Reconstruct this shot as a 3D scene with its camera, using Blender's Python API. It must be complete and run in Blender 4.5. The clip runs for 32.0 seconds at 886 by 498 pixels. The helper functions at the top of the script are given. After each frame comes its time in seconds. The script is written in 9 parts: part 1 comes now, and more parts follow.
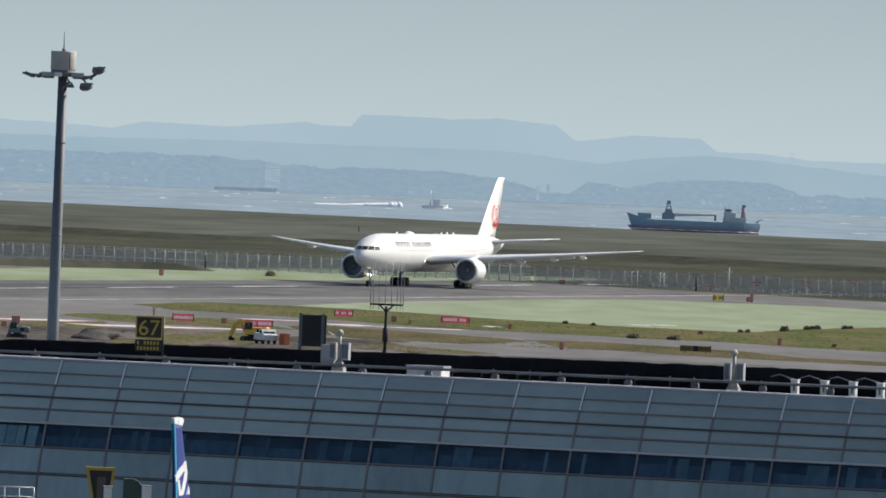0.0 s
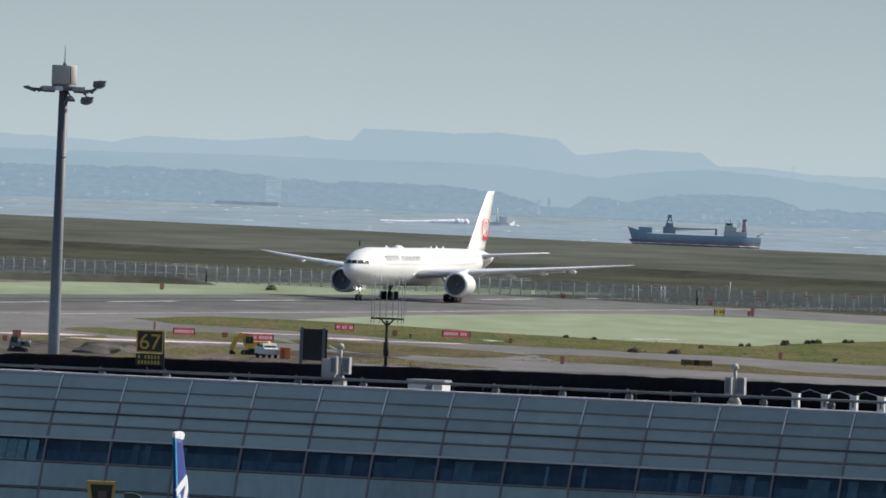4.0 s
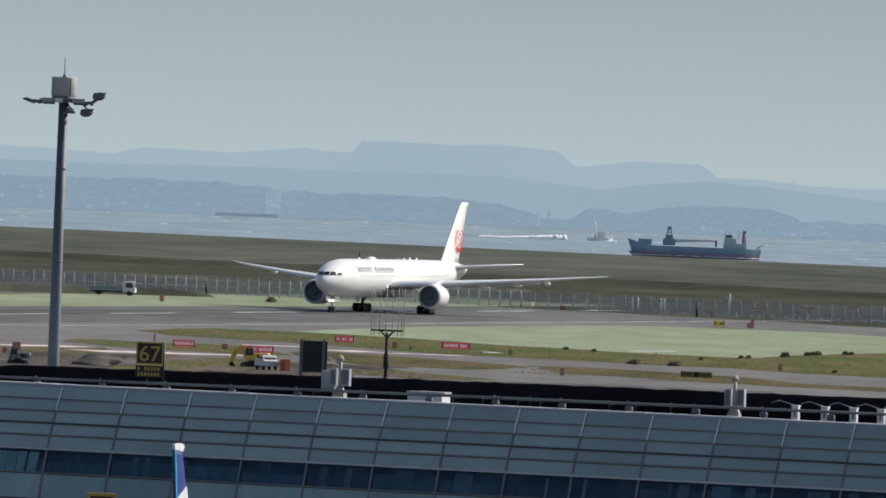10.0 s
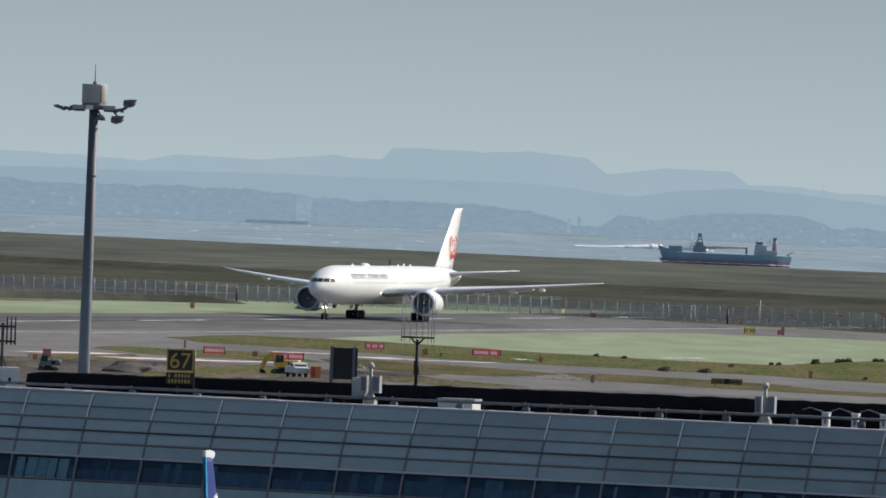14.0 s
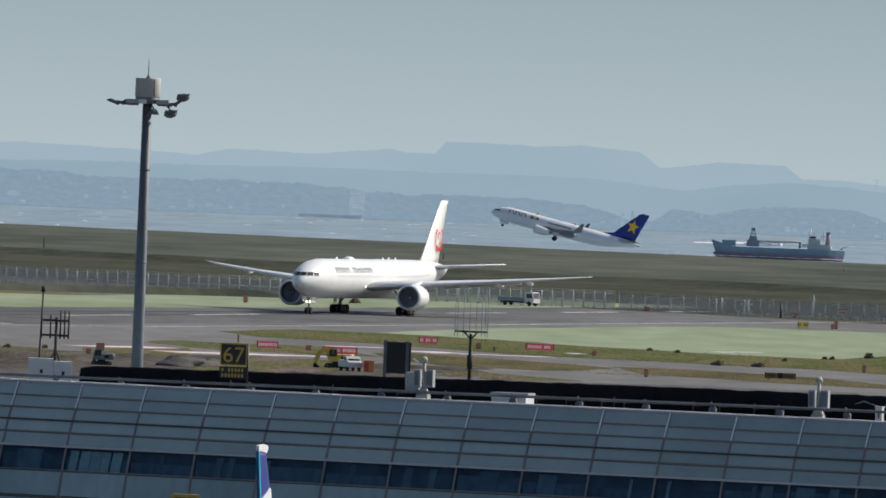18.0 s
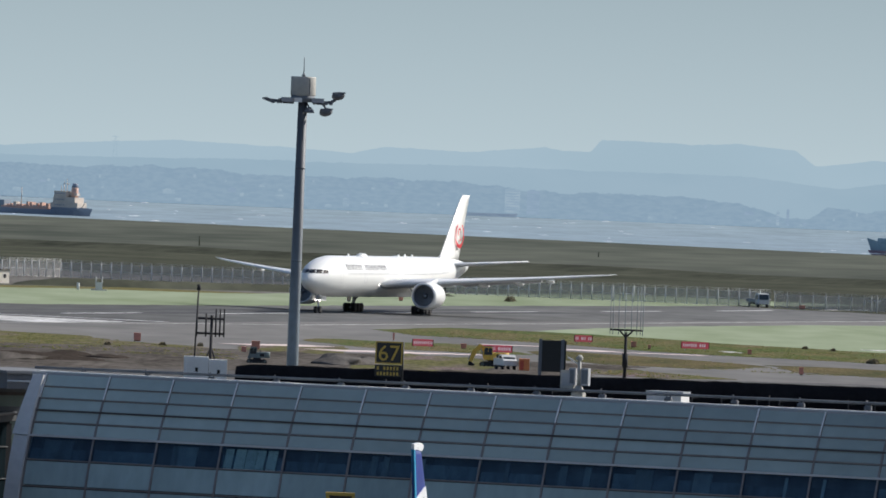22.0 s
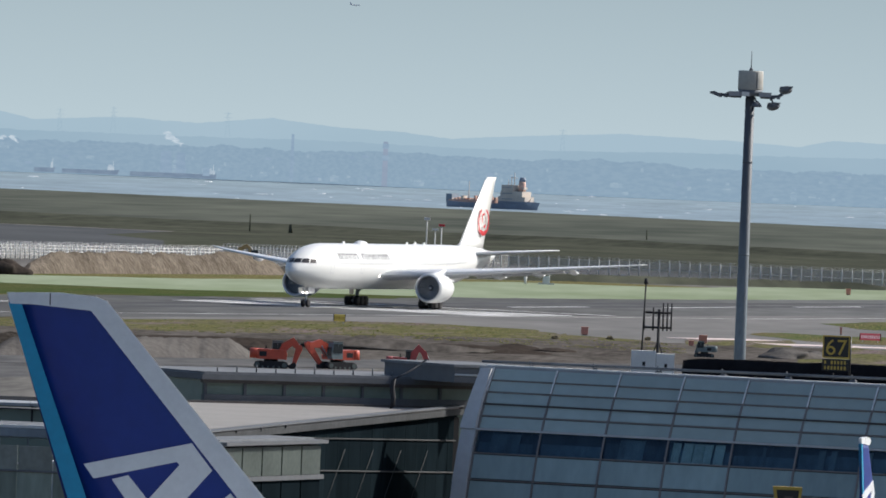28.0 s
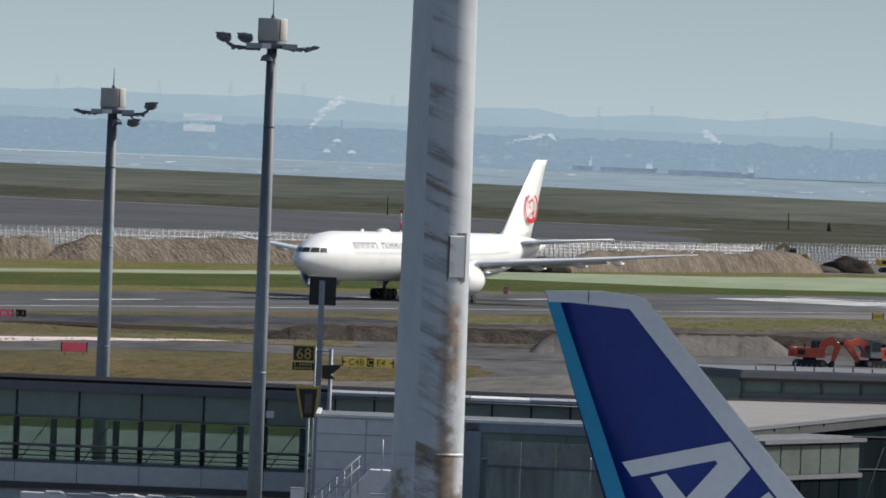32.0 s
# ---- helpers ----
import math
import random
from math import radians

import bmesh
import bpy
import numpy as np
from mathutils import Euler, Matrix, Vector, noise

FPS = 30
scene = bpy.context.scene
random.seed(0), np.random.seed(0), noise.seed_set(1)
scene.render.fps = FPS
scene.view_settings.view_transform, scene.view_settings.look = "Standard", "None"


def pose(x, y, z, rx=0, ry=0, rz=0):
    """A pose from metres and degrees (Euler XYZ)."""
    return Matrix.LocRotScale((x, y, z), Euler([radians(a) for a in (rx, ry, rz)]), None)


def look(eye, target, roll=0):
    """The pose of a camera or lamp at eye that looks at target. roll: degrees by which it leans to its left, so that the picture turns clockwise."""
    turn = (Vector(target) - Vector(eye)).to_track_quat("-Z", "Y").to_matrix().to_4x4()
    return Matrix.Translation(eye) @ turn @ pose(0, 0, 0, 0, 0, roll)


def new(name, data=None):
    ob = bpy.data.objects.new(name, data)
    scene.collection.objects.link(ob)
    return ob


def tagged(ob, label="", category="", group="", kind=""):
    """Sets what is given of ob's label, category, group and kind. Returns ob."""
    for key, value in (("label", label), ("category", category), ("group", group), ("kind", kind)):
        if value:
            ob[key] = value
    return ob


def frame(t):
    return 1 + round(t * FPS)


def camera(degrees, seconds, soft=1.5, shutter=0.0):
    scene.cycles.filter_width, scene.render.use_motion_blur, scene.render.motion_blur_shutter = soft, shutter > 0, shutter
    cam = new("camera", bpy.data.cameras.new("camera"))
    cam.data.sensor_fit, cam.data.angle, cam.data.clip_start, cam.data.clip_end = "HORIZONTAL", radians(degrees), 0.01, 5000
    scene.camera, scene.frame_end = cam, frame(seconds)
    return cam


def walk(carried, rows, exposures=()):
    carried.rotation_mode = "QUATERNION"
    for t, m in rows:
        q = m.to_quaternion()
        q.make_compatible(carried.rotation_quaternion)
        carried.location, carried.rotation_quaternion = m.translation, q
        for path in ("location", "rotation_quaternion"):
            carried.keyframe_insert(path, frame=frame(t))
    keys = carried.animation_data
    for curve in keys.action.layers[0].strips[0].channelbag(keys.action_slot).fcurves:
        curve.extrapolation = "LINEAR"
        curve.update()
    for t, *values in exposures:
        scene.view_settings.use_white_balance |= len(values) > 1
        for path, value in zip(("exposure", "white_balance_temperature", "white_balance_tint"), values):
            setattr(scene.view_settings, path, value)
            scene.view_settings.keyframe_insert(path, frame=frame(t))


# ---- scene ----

# The camera stands on a terrace 25 m above the apron and only turns.
EYE_Z = 25.16
cam = camera(4.4897, 32.0, soft=1.7)
# seconds, turn to the left, tilt, lean (degrees)
PAN = [
    (0, 0.0000, -0.5834, 2.299), (0.5, 0.0005, -0.5717, 2.301), (1, 0.0020, -0.5610, 2.304), (1.5, -0.0012, -0.5505, 2.305),
    (2, 0.0038, -0.5440, 2.307), (2.5, 0.0037, -0.5367, 2.307), (3, 0.0045, -0.5272, 2.308), (3.5, 0.0069, -0.5193, 2.306),
    (5.5, 0.0063, -0.4949, 2.304), (6, 0.0050, -0.4896, 2.299), (6.5, 0.0055, -0.4825, 2.294), (7, 0.0065, -0.4786, 2.291),
    (7.5, 0.0055, -0.4725, 2.291), (8, 0.0081, -0.4687, 2.293), (8.5, 0.0087, -0.4656, 2.297), (9, 0.0069, -0.4608, 2.300),
    (9.5, 0.0072, -0.4555, 2.299), (10, 0.0087, -0.4523, 2.298), (10.5, 0.0068, -0.4498, 2.299), (11, 0.0083, -0.4440, 2.299),
    (11.5, 0.0104, -0.4428, 2.299), (12, 0.0227, -0.4383, 2.301), (12.5, 0.0315, -0.4325, 2.300), (13, 0.0500, -0.4507, 2.299),
    (13.5, 0.1697, -0.4348, 2.297), (14, 0.1643, -0.4231, 2.297), (14.5, 0.1674, -0.4223, 2.296), (15, 0.2414, -0.4278, 2.296),
    (15.5, 0.3540, -0.4344, 2.295), (17.5, 0.4283, -0.4570, 2.295), (18, 0.4334, -0.4633, 2.295), (18.5, 0.4758, -0.4579, 2.295),
    (19, 0.5555, -0.4641, 2.297), (19.5, 0.7263, -0.4799, 2.301), (20, 0.8124, -0.4893, 2.303), (20.5, 0.8688, -0.4807, 2.303),
    (21, 0.9599, -0.4855, 2.302), (21.5, 1.0818, -0.4944, 2.302), (22, 1.2197, -0.5031, 2.303), (22.5, 1.4259, -0.5176, 2.302),
    (23, 1.5975, -0.5279, 2.302), (23.5, 1.7478, -0.5236, 2.305), (24, 1.9281, -0.5395, 2.308), (24.5, 2.0122, -0.5389, 2.310),
    (25, 2.1043, -0.5560, 2.311), (25.5, 2.3206, -0.5744, 2.310), (27.5, 3.1903, -0.6102, 2.308), (28, 3.4844, -0.6241, 2.304),
    (28.5, 3.7886, -0.6372, 2.303), (29, 4.0438, -0.6478, 2.300), (29.5, 4.3696, -0.6614, 2.296), (30, 4.8610, -0.6901, 2.295),
    (30.5, 5.1896, -0.7047, 2.294), (31, 5.5055, -0.7150, 2.291), (31.5, 5.8064, -0.7190, 2.290), (32, 6.2114, -0.7418, 2.289),
]


def aim(turn, tilt, lean):
    return (Matrix.Translation((0, 0, EYE_Z)) @ Matrix.Rotation(radians(turn), 4, "Z")
            @ Matrix.Rotation(radians(90 + tilt), 4, "X") @ Matrix.Rotation(radians(lean), 4, "Z"))


walk(cam, [(t, aim(a, b, c)) for t, a, b, c in PAN], exposures=[(0.0, 0.30, 6620, 10), (3.0, 0.27, 6600, 10), (8.0, 0.18, 6580, 10), (13.0, 0.10, 6550, 10), (19.0, 0.10, 6480, 10), (21.0, 0.2, 6400, 10), (24.0, 0.25, 6390, 10), (28.0, 0.28, 6370, 10), (30.0, 0.26, 6420, 10), (32.0, 0.16, 6490, 10)])

from mathutils import geometry

# ---- light ----
SUN_DIR = Vector((0.70, 0.38, 0.60)).normalized()
world = bpy.data.worlds.new("world")
scene.world = world
world.use_nodes = True
wn = world.node_tree
sky = wn.nodes.new("ShaderNodeTexSky")
sky.sky_type = "NISHITA"
sky.sun_disc = False
sky.sun_elevation = math.asin(SUN_DIR.z)
sky.sun_rotation = math.atan2(SUN_DIR.x, SUN_DIR.y)
sky.air_density, sky.dust_density, sky.ozone_density = 0.8, 2.0, 2.0
back = wn.nodes["Background"]
back.inputs[1].default_value = 0.10
wn.links.new(sky.outputs[0], back.inputs[0])
sun = new("sun", bpy.data.lights.new("sun", "SUN"))
sun.data.energy, sun.data.angle, sun.data.color = 4.2, radians(0.53), (1.0, 0.95, 0.88)
sun.matrix_world = look(SUN_DIR * 100, (0, 0, 0))


# ---- materials ----
def mat(name, col, rough=0.6, metal=0.0, var=0.15, size=1.0, fine=8.0, bump=0.0, col2=None, spec=0.5, stretch=(1, 1, 1), obj=False, rnd=0.0):
    m = bpy.data.materials.new(name)
    m.use_nodes = True
    nt = m.node_tree
    n, li = nt.nodes, nt.links
    b = n["Principled BSDF"]
    b.inputs["Roughness"].default_value = rough
    b.inputs["Metallic"].default_value = metal
    b.inputs["Specular IOR Level"].default_value = spec
    if obj:
        src = n.new("ShaderNodeTexCoord").outputs["Object"]
    else:
        src = n.new("ShaderNodeNewGeometry").outputs["Position"]
    mp = n.new("ShaderNodeMapping")
    mp.inputs["Scale"].default_value = stretch
    li.new(src, mp.inputs[0])
    a = n.new("ShaderNodeTexNoise")
    a.inputs["Scale"].default_value, a.inputs["Detail"].default_value = 1.0 / size, 4
    f = n.new("ShaderNodeTexNoise")
    f.inputs["Scale"].default_value, f.inputs["Detail"].default_value = fine / size, 3
    li.new(mp.outputs[0], a.inputs["Vector"])
    li.new(mp.outputs[0], f.inputs["Vector"])
    c1 = [max(0.0, x * (1 - var)) for x in col] + [1]
    c2 = [min(1.0, x * (1 + var)) for x in (col2 or col)] + [1]
    r = n.new("ShaderNodeValToRGB")
    r.color_ramp.elements[0].position, r.color_ramp.elements[1].position = 0.32, 0.68
    r.color_ramp.elements[0].color, r.color_ramp.elements[1].color = c1, c2
    mx = n.new("ShaderNodeMath")
    mx.operation = "MULTIPLY_ADD"
    mx.inputs[1].default_value, mx.inputs[2].default_value = 0.45, 0.0
    li.new(f.outputs[0], mx.inputs[0])
    ad = n.new("ShaderNodeMath")
    ad.operation = "MULTIPLY_ADD"
    ad.inputs[1].default_value = 0.55
    li.new(a.outputs[0], ad.inputs[0])
    li.new(mx.outputs[0], ad.inputs[2])
    li.new(ad.outputs[0], r.inputs[0])
    out = r.outputs[0]
    if rnd:
        oi = n.new("ShaderNodeObjectInfo")
        hs = n.new("ShaderNodeHueSaturation")
        mr = n.new("ShaderNodeMapRange")
        mr.inputs[3].default_value, mr.inputs[4].default_value = 1 - rnd, 1 + rnd
        li.new(oi.outputs["Random"], mr.inputs[0])
        li.new(mr.outputs[0], hs.inputs["Value"])
        li.new(out, hs.inputs["Color"])
        out = hs.outputs[0]
    li.new(out, b.inputs["Base Color"])
    if bump:
        bp = n.new("ShaderNodeBump")
        bp.inputs["Strength"].default_value, bp.inputs["Distance"].default_value = min(1.0, bump * 2), bump
        li.new(f.outputs[0], bp.inputs["Height"])
        li.new(bp.outputs[0], b.inputs["Normal"])
    return m


def glow(name, col, strength):
    m = bpy.data.materials.new(name)
    m.use_nodes = True
    b = m.node_tree.nodes["Principled BSDF"]
    b.inputs["Base Color"].default_value = (*col, 1)
    b.inputs["Emission Color"].default_value = (*col, 1)
    b.inputs["Emission Strength"].default_value = strength
    return m


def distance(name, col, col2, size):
    """A far shore with the haze in front of it mixed into its colour: a backdrop that gives its own even light."""
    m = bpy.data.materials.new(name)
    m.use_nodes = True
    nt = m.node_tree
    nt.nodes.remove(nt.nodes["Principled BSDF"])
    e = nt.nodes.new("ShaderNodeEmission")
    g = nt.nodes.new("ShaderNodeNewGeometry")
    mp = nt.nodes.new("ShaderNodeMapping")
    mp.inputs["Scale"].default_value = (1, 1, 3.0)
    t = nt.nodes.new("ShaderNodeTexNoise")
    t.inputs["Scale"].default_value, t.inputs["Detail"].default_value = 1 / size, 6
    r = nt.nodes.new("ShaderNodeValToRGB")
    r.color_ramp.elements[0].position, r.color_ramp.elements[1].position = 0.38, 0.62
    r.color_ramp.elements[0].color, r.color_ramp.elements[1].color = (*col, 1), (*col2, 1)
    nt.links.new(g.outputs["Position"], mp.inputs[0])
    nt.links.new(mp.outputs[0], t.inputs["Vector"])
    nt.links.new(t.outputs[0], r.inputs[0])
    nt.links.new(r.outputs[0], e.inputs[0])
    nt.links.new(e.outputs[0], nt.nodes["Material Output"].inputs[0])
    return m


def glass(name, col, rough=0.08, clear=0.0, tint=(0.88, 0.96, 0.91)):
    m = bpy.data.materials.new(name)
    m.use_nodes = True
    nt = m.node_tree
    b = nt.nodes["Principled BSDF"]
    b.inputs["Base Color"].default_value = (*col, 1)
    b.inputs["Roughness"].default_value = rough
    b.inputs["Specular IOR Level"].default_value = 0.6
    if clear:
        t = nt.nodes.new("ShaderNodeBsdfTransparent")
        t.inputs[0].default_value = (*tint, 1)
        x = nt.nodes.new("ShaderNodeMixShader")
        x.inputs[0].default_value = clear
        nt.links.new(b.outputs[0], x.inputs[1])
        nt.links.new(t.outputs[0], x.inputs[2])
        nt.links.new(x.outputs[0], nt.nodes["Material Output"].inputs[0])
    return m


def net(name, col, open_share):
    m = bpy.data.materials.new(name)
    m.use_nodes = True
    nt = m.node_tree
    b = nt.nodes["Principled BSDF"]
    b.inputs["Base Color"].default_value = (*col, 1)
    t = nt.nodes.new("ShaderNodeBsdfTransparent")
    x = nt.nodes.new("ShaderNodeMixShader")
    x.inputs[0].default_value = open_share
    nt.links.new(b.outputs[0], x.inputs[1])
    nt.links.new(t.outputs[0], x.inputs[2])
    nt.links.new(x.outputs[0], nt.nodes["Material Output"].inputs[0])
    return m


def meadow(name, low, mid, dry, share):
    """Grass seen over a long flat distance: green clumps, paler tips and dry patches of three sizes."""
    m = bpy.data.materials.new(name)
    m.use_nodes = True
    nt = m.node_tree
    n, li = nt.nodes, nt.links
    b = n["Principled BSDF"]
    b.inputs["Roughness"].default_value, b.inputs["Specular IOR Level"].default_value = 0.95, 0.0
    src = n.new("ShaderNodeNewGeometry").outputs["Position"]

    def field(scale, stretch, detail):
        mp = n.new("ShaderNodeMapping")
        mp.inputs["Scale"].default_value = stretch
        li.new(src, mp.inputs[0])
        t = n.new("ShaderNodeTexNoise")
        t.inputs["Scale"].default_value, t.inputs["Detail"].default_value, t.inputs["Roughness"].default_value = scale, detail, 0.62
        li.new(mp.outputs[0], t.inputs["Vector"])
        return t.outputs[0]

    def ramp(sock, a, c, ca, cb):
        r = n.new("ShaderNodeValToRGB")
        r.color_ramp.elements[0].position, r.color_ramp.elements[1].position = a, c
        r.color_ramp.elements[0].color, r.color_ramp.elements[1].color = (*ca, 1), (*cb, 1)
        li.new(sock, r.inputs[0])
        return r.outputs[0]

    clump = ramp(field(1.1, (1, 0.10, 1), 4), 0.36, 0.64, low, mid)
    dry_share = ramp(field(0.11, (1, 0.22, 1), 5), share - 0.10, share + 0.10, (0, 0, 0), (1, 1, 1))
    tips = ramp(field(2.6, (1, 0.08, 1), 3), 0.42, 0.66, [x * 0.62 for x in dry], dry)
    mix = n.new("ShaderNodeMix")
    mix.data_type = "RGBA"
    li.new(dry_share, mix.inputs[0])
    li.new(clump, mix.inputs[6])
    li.new(tips, mix.inputs[7])
    li.new(mix.outputs[2], b.inputs["Base Color"])
    return m


M_GROUND = mat("bare_ground", (0.116, 0.114, 0.110), 0.95, var=0.2, size=9, fine=6, col2=(0.165, 0.158, 0.146), spec=0.0, stretch=(1, 0.12, 1))
M_ASPH = mat("asphalt", (0.106, 0.107, 0.106), 0.9, var=0.22, size=16, fine=6, col2=(0.142, 0.142, 0.138), stretch=(0.5, 0.12, 1), spec=0.05)
def toned_along_x(m, x0, x1, f0, f1):
    """Scales a surface's base colour from factor f0 at x0 to f1 at x1."""
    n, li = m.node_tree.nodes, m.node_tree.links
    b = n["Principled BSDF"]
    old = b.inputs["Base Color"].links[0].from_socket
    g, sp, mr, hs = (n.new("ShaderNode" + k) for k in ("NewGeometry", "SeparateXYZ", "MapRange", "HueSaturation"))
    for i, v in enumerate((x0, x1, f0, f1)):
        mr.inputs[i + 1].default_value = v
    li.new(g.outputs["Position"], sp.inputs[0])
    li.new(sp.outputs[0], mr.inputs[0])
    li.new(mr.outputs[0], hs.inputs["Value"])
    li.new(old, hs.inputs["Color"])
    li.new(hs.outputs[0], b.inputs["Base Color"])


# the asphalt's colour runs darker to the left, paler to the right
toned_along_x(M_ASPH, -210, 60, 0.66, 1.10)
M_TAXI = mat("taxiway_asphalt", (0.138, 0.136, 0.131), 0.9, var=0.16, size=18, fine=6, col2=(0.178, 0.173, 0.165), stretch=(0.5, 0.14, 1), spec=0.05)
M_GRASS = meadow("olive_grass", (0.062, 0.086, 0.034), (0.108, 0.132, 0.056), (0.185, 0.160, 0.090), 0.50)
M_NEARGRASS = meadow("straw_and_olive_grass", (0.080, 0.086, 0.040), (0.148, 0.138, 0.068), (0.225, 0.172, 0.185), 0.58)
M_TAN = meadow("dry_grass", (0.070, 0.066, 0.036), (0.140, 0.108, 0.060), (0.215, 0.155, 0.090), 0.62)
M_ROUGH = meadow("rough_olive_grass", (0.060, 0.064, 0.036), (0.104, 0.098, 0.056), (0.175, 0.145, 0.085), 0.50)
M_ROAD = mat("dark_road_asphalt", (0.068, 0.069, 0.072), 0.9, var=0.2, size=8, fine=6, col2=(0.125, 0.122, 0.118), stretch=(0.5, 0.12, 1), spec=0.03)
M_DITCH = mat("dark_wet_gravel", (0.036, 0.039, 0.044), 0.9, var=0.35, size=5, fine=5, col2=(0.064, 0.066, 0.070), stretch=(0.7, 0.12, 1), spec=0.03)
M_PERIM = mat("dark_perimeter_asphalt", (0.082, 0.088, 0.094), 0.9, var=0.15, size=60, fine=9, col2=(0.095, 0.10, 0.104), spec=0.0)
M_GREEN = mat("green_coated_paving", (0.225, 0.270, 0.165), 0.95, var=0.13, size=24, fine=6, col2=(0.272, 0.312, 0.225), spec=0.0, stretch=(0.5, 0.10, 1))
M_FARGREEN = meadow("fresh_green_grass", (0.062, 0.082, 0.026), (0.115, 0.130, 0.045), (0.190, 0.172, 0.080), 0.42)
M_DEEPGREEN = meadow("deep_green_grass", (0.045, 0.066, 0.025), (0.068, 0.092, 0.036), (0.105, 0.115, 0.048), 0.50)
M_BANK = mat("bank_grass", (0.079, 0.091, 0.079), 0.95, var=0.3, size=60, fine=7, col2=(0.102, 0.108, 0.089), stretch=(0.5, 0.3, 4), spec=0.0)
M_BANKDARK = mat("dark_scrub", (0.054, 0.060, 0.047), 0.95, var=0.3, size=30, fine=7, col2=(0.074, 0.077, 0.058), spec=0.0)
M_EARTH = mat("dug_earth", (0.058, 0.052, 0.046), 0.95, var=0.4, size=7, fine=6, bump=0.3, col2=(0.108, 0.098, 0.088), spec=0.0, stretch=(1, 0.2, 1))
M_GRAVEL = mat("grey_gravel", (0.118, 0.110, 0.102), 0.95, var=0.25, size=5, fine=8, bump=0.25, spec=0.0)
M_PAINT = mat("white_marking", (0.34, 0.34, 0.335), 0.8, var=0.3, size=6, col2=(0.70, 0.70, 0.69), fine=6, spec=0.05)
M_WHITE = mat("white_gloss_paint", (0.80, 0.805, 0.775), 0.28, var=0.02, size=6, fine=6, obj=True)
M_BELLY = mat("pale_grey_paint", (0.55, 0.56, 0.58), 0.35, var=0.04, size=4, obj=True)
M_ALU = mat("bare_aluminium", (0.62, 0.63, 0.65), 0.3, 0.9, var=0.08, size=1.5, obj=True)
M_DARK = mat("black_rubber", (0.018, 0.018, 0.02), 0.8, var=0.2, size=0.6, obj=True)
M_STEEL = mat("grey_steel", (0.34, 0.36, 0.38), 0.5, 0.3, var=0.12, size=1.2, fine=6, obj=True)
M_FANDARK = mat("dark_fan_titanium", (0.20, 0.22, 0.245), 0.45, 0.2, var=0.15, size=0.8, obj=True)
M_GALV = mat("galvanised_steel", (0.24, 0.275, 0.30), 0.6, 0.25, var=0.15, size=1.5, fine=6, stretch=(1, 1, 0.3), obj=True)
M_WGLASS = glass("cockpit_glass", (0.01, 0.012, 0.015), 0.05)
M_NAVY = mat("navy_paint", (0.012, 0.036, 0.225), 0.32, spec=0.45, var=0.12, size=2.5, fine=5, obj=True)
M_CYAN = mat("light_blue_paint", (0.012, 0.28, 0.48), 0.4, var=0.08, size=2.0, obj=True)
M_WINGGREY = mat("pale_wing_paint", (0.74, 0.75, 0.76), 0.35, var=0.05, size=3, obj=True)
M_SILVER = mat("pale_silver_paint", (0.72, 0.74, 0.75), 0.35, var=0.06, size=1.5, obj=True)
M_RED = mat("crimson_paint", (0.62, 0.02, 0.035), 0.4, var=0.05, size=1.0, obj=True)
M_INK = mat("dark_lettering", (0.10, 0.10, 0.105), 0.5, var=0.05, obj=True)
M_YELLOW = mat("star_yellow_paint", (0.85, 0.52, 0.03), 0.4, var=0.05, obj=True)
M_LAMP = glow("lit_landing_lamp", (1.0, 0.9, 0.8), 6.0)


# ---- helpers of this scene ----
def spot(bearing, d, z=0.0):
    """A place by its bearing (degrees to the left of +y), distance from the terrace and height."""
    a = radians(bearing)
    return Vector((-d * math.sin(a), d * math.cos(a), z))


RU, RV = Vector((0.3212, 0.9470, 0)), Vector((-0.9470, 0.3212, 0))
AIRTURN = -18.735


def air(u, v, z=0.0):
    """A place in the airfield's grid: u along the runway, v across it."""
    return RU * u + RV * v + Vector((0, 0, z))


def turned(p, rz=0.0):
    return Matrix.Translation(p) @ Matrix.Rotation(radians(rz), 4, "Z")


def bmnew():
    return bmesh.new()


def box(bm, x0, x1, y0, y1, z0, z1):
    v = [bm.verts.new(p) for p in ((x0, y0, z0), (x1, y0, z0), (x1, y1, z0), (x0, y1, z0), (x0, y0, z1), (x1, y0, z1), (x1, y1, z1), (x0, y1, z1))]
    for f in ((3, 2, 1, 0), (4, 5, 6, 7), (0, 1, 5, 4), (1, 2, 6, 5), (2, 3, 7, 6), (3, 0, 4, 7)):
        bm.faces.new([v[i] for i in f])
    return bm


def loft(bm, rings, caps=True, closed=True):
    vs = [[bm.verts.new(p) for p in r] for r in rings]
    n = len(vs[0])
    for a, b in zip(vs, vs[1:]):
        for i in range(n if closed else n - 1):
            j = (i + 1) % n
            f = bm.faces.new((a[i], a[j], b[j], b[i]))
            f.smooth = True
    if caps:
        bm.faces.new(vs[0][::-1])
        bm.faces.new(vs[-1])
    return bm


def rod(bm, p0, p1, r0, r1=None, n=8):
    p0, p1 = Vector(p0), Vector(p1)
    r1 = r0 if r1 is None else r1
    d = (p1 - p0).normalized()
    a = d.orthogonal().normalized()
    b = d.cross(a)
    ring = lambda p, r: [p + (a * math.cos(2 * math.pi * k / n) + b * math.sin(2 * math.pi * k / n)) * r for k in range(n)]
    return loft(bm, [ring(p0, r0), ring(p1, r1)])


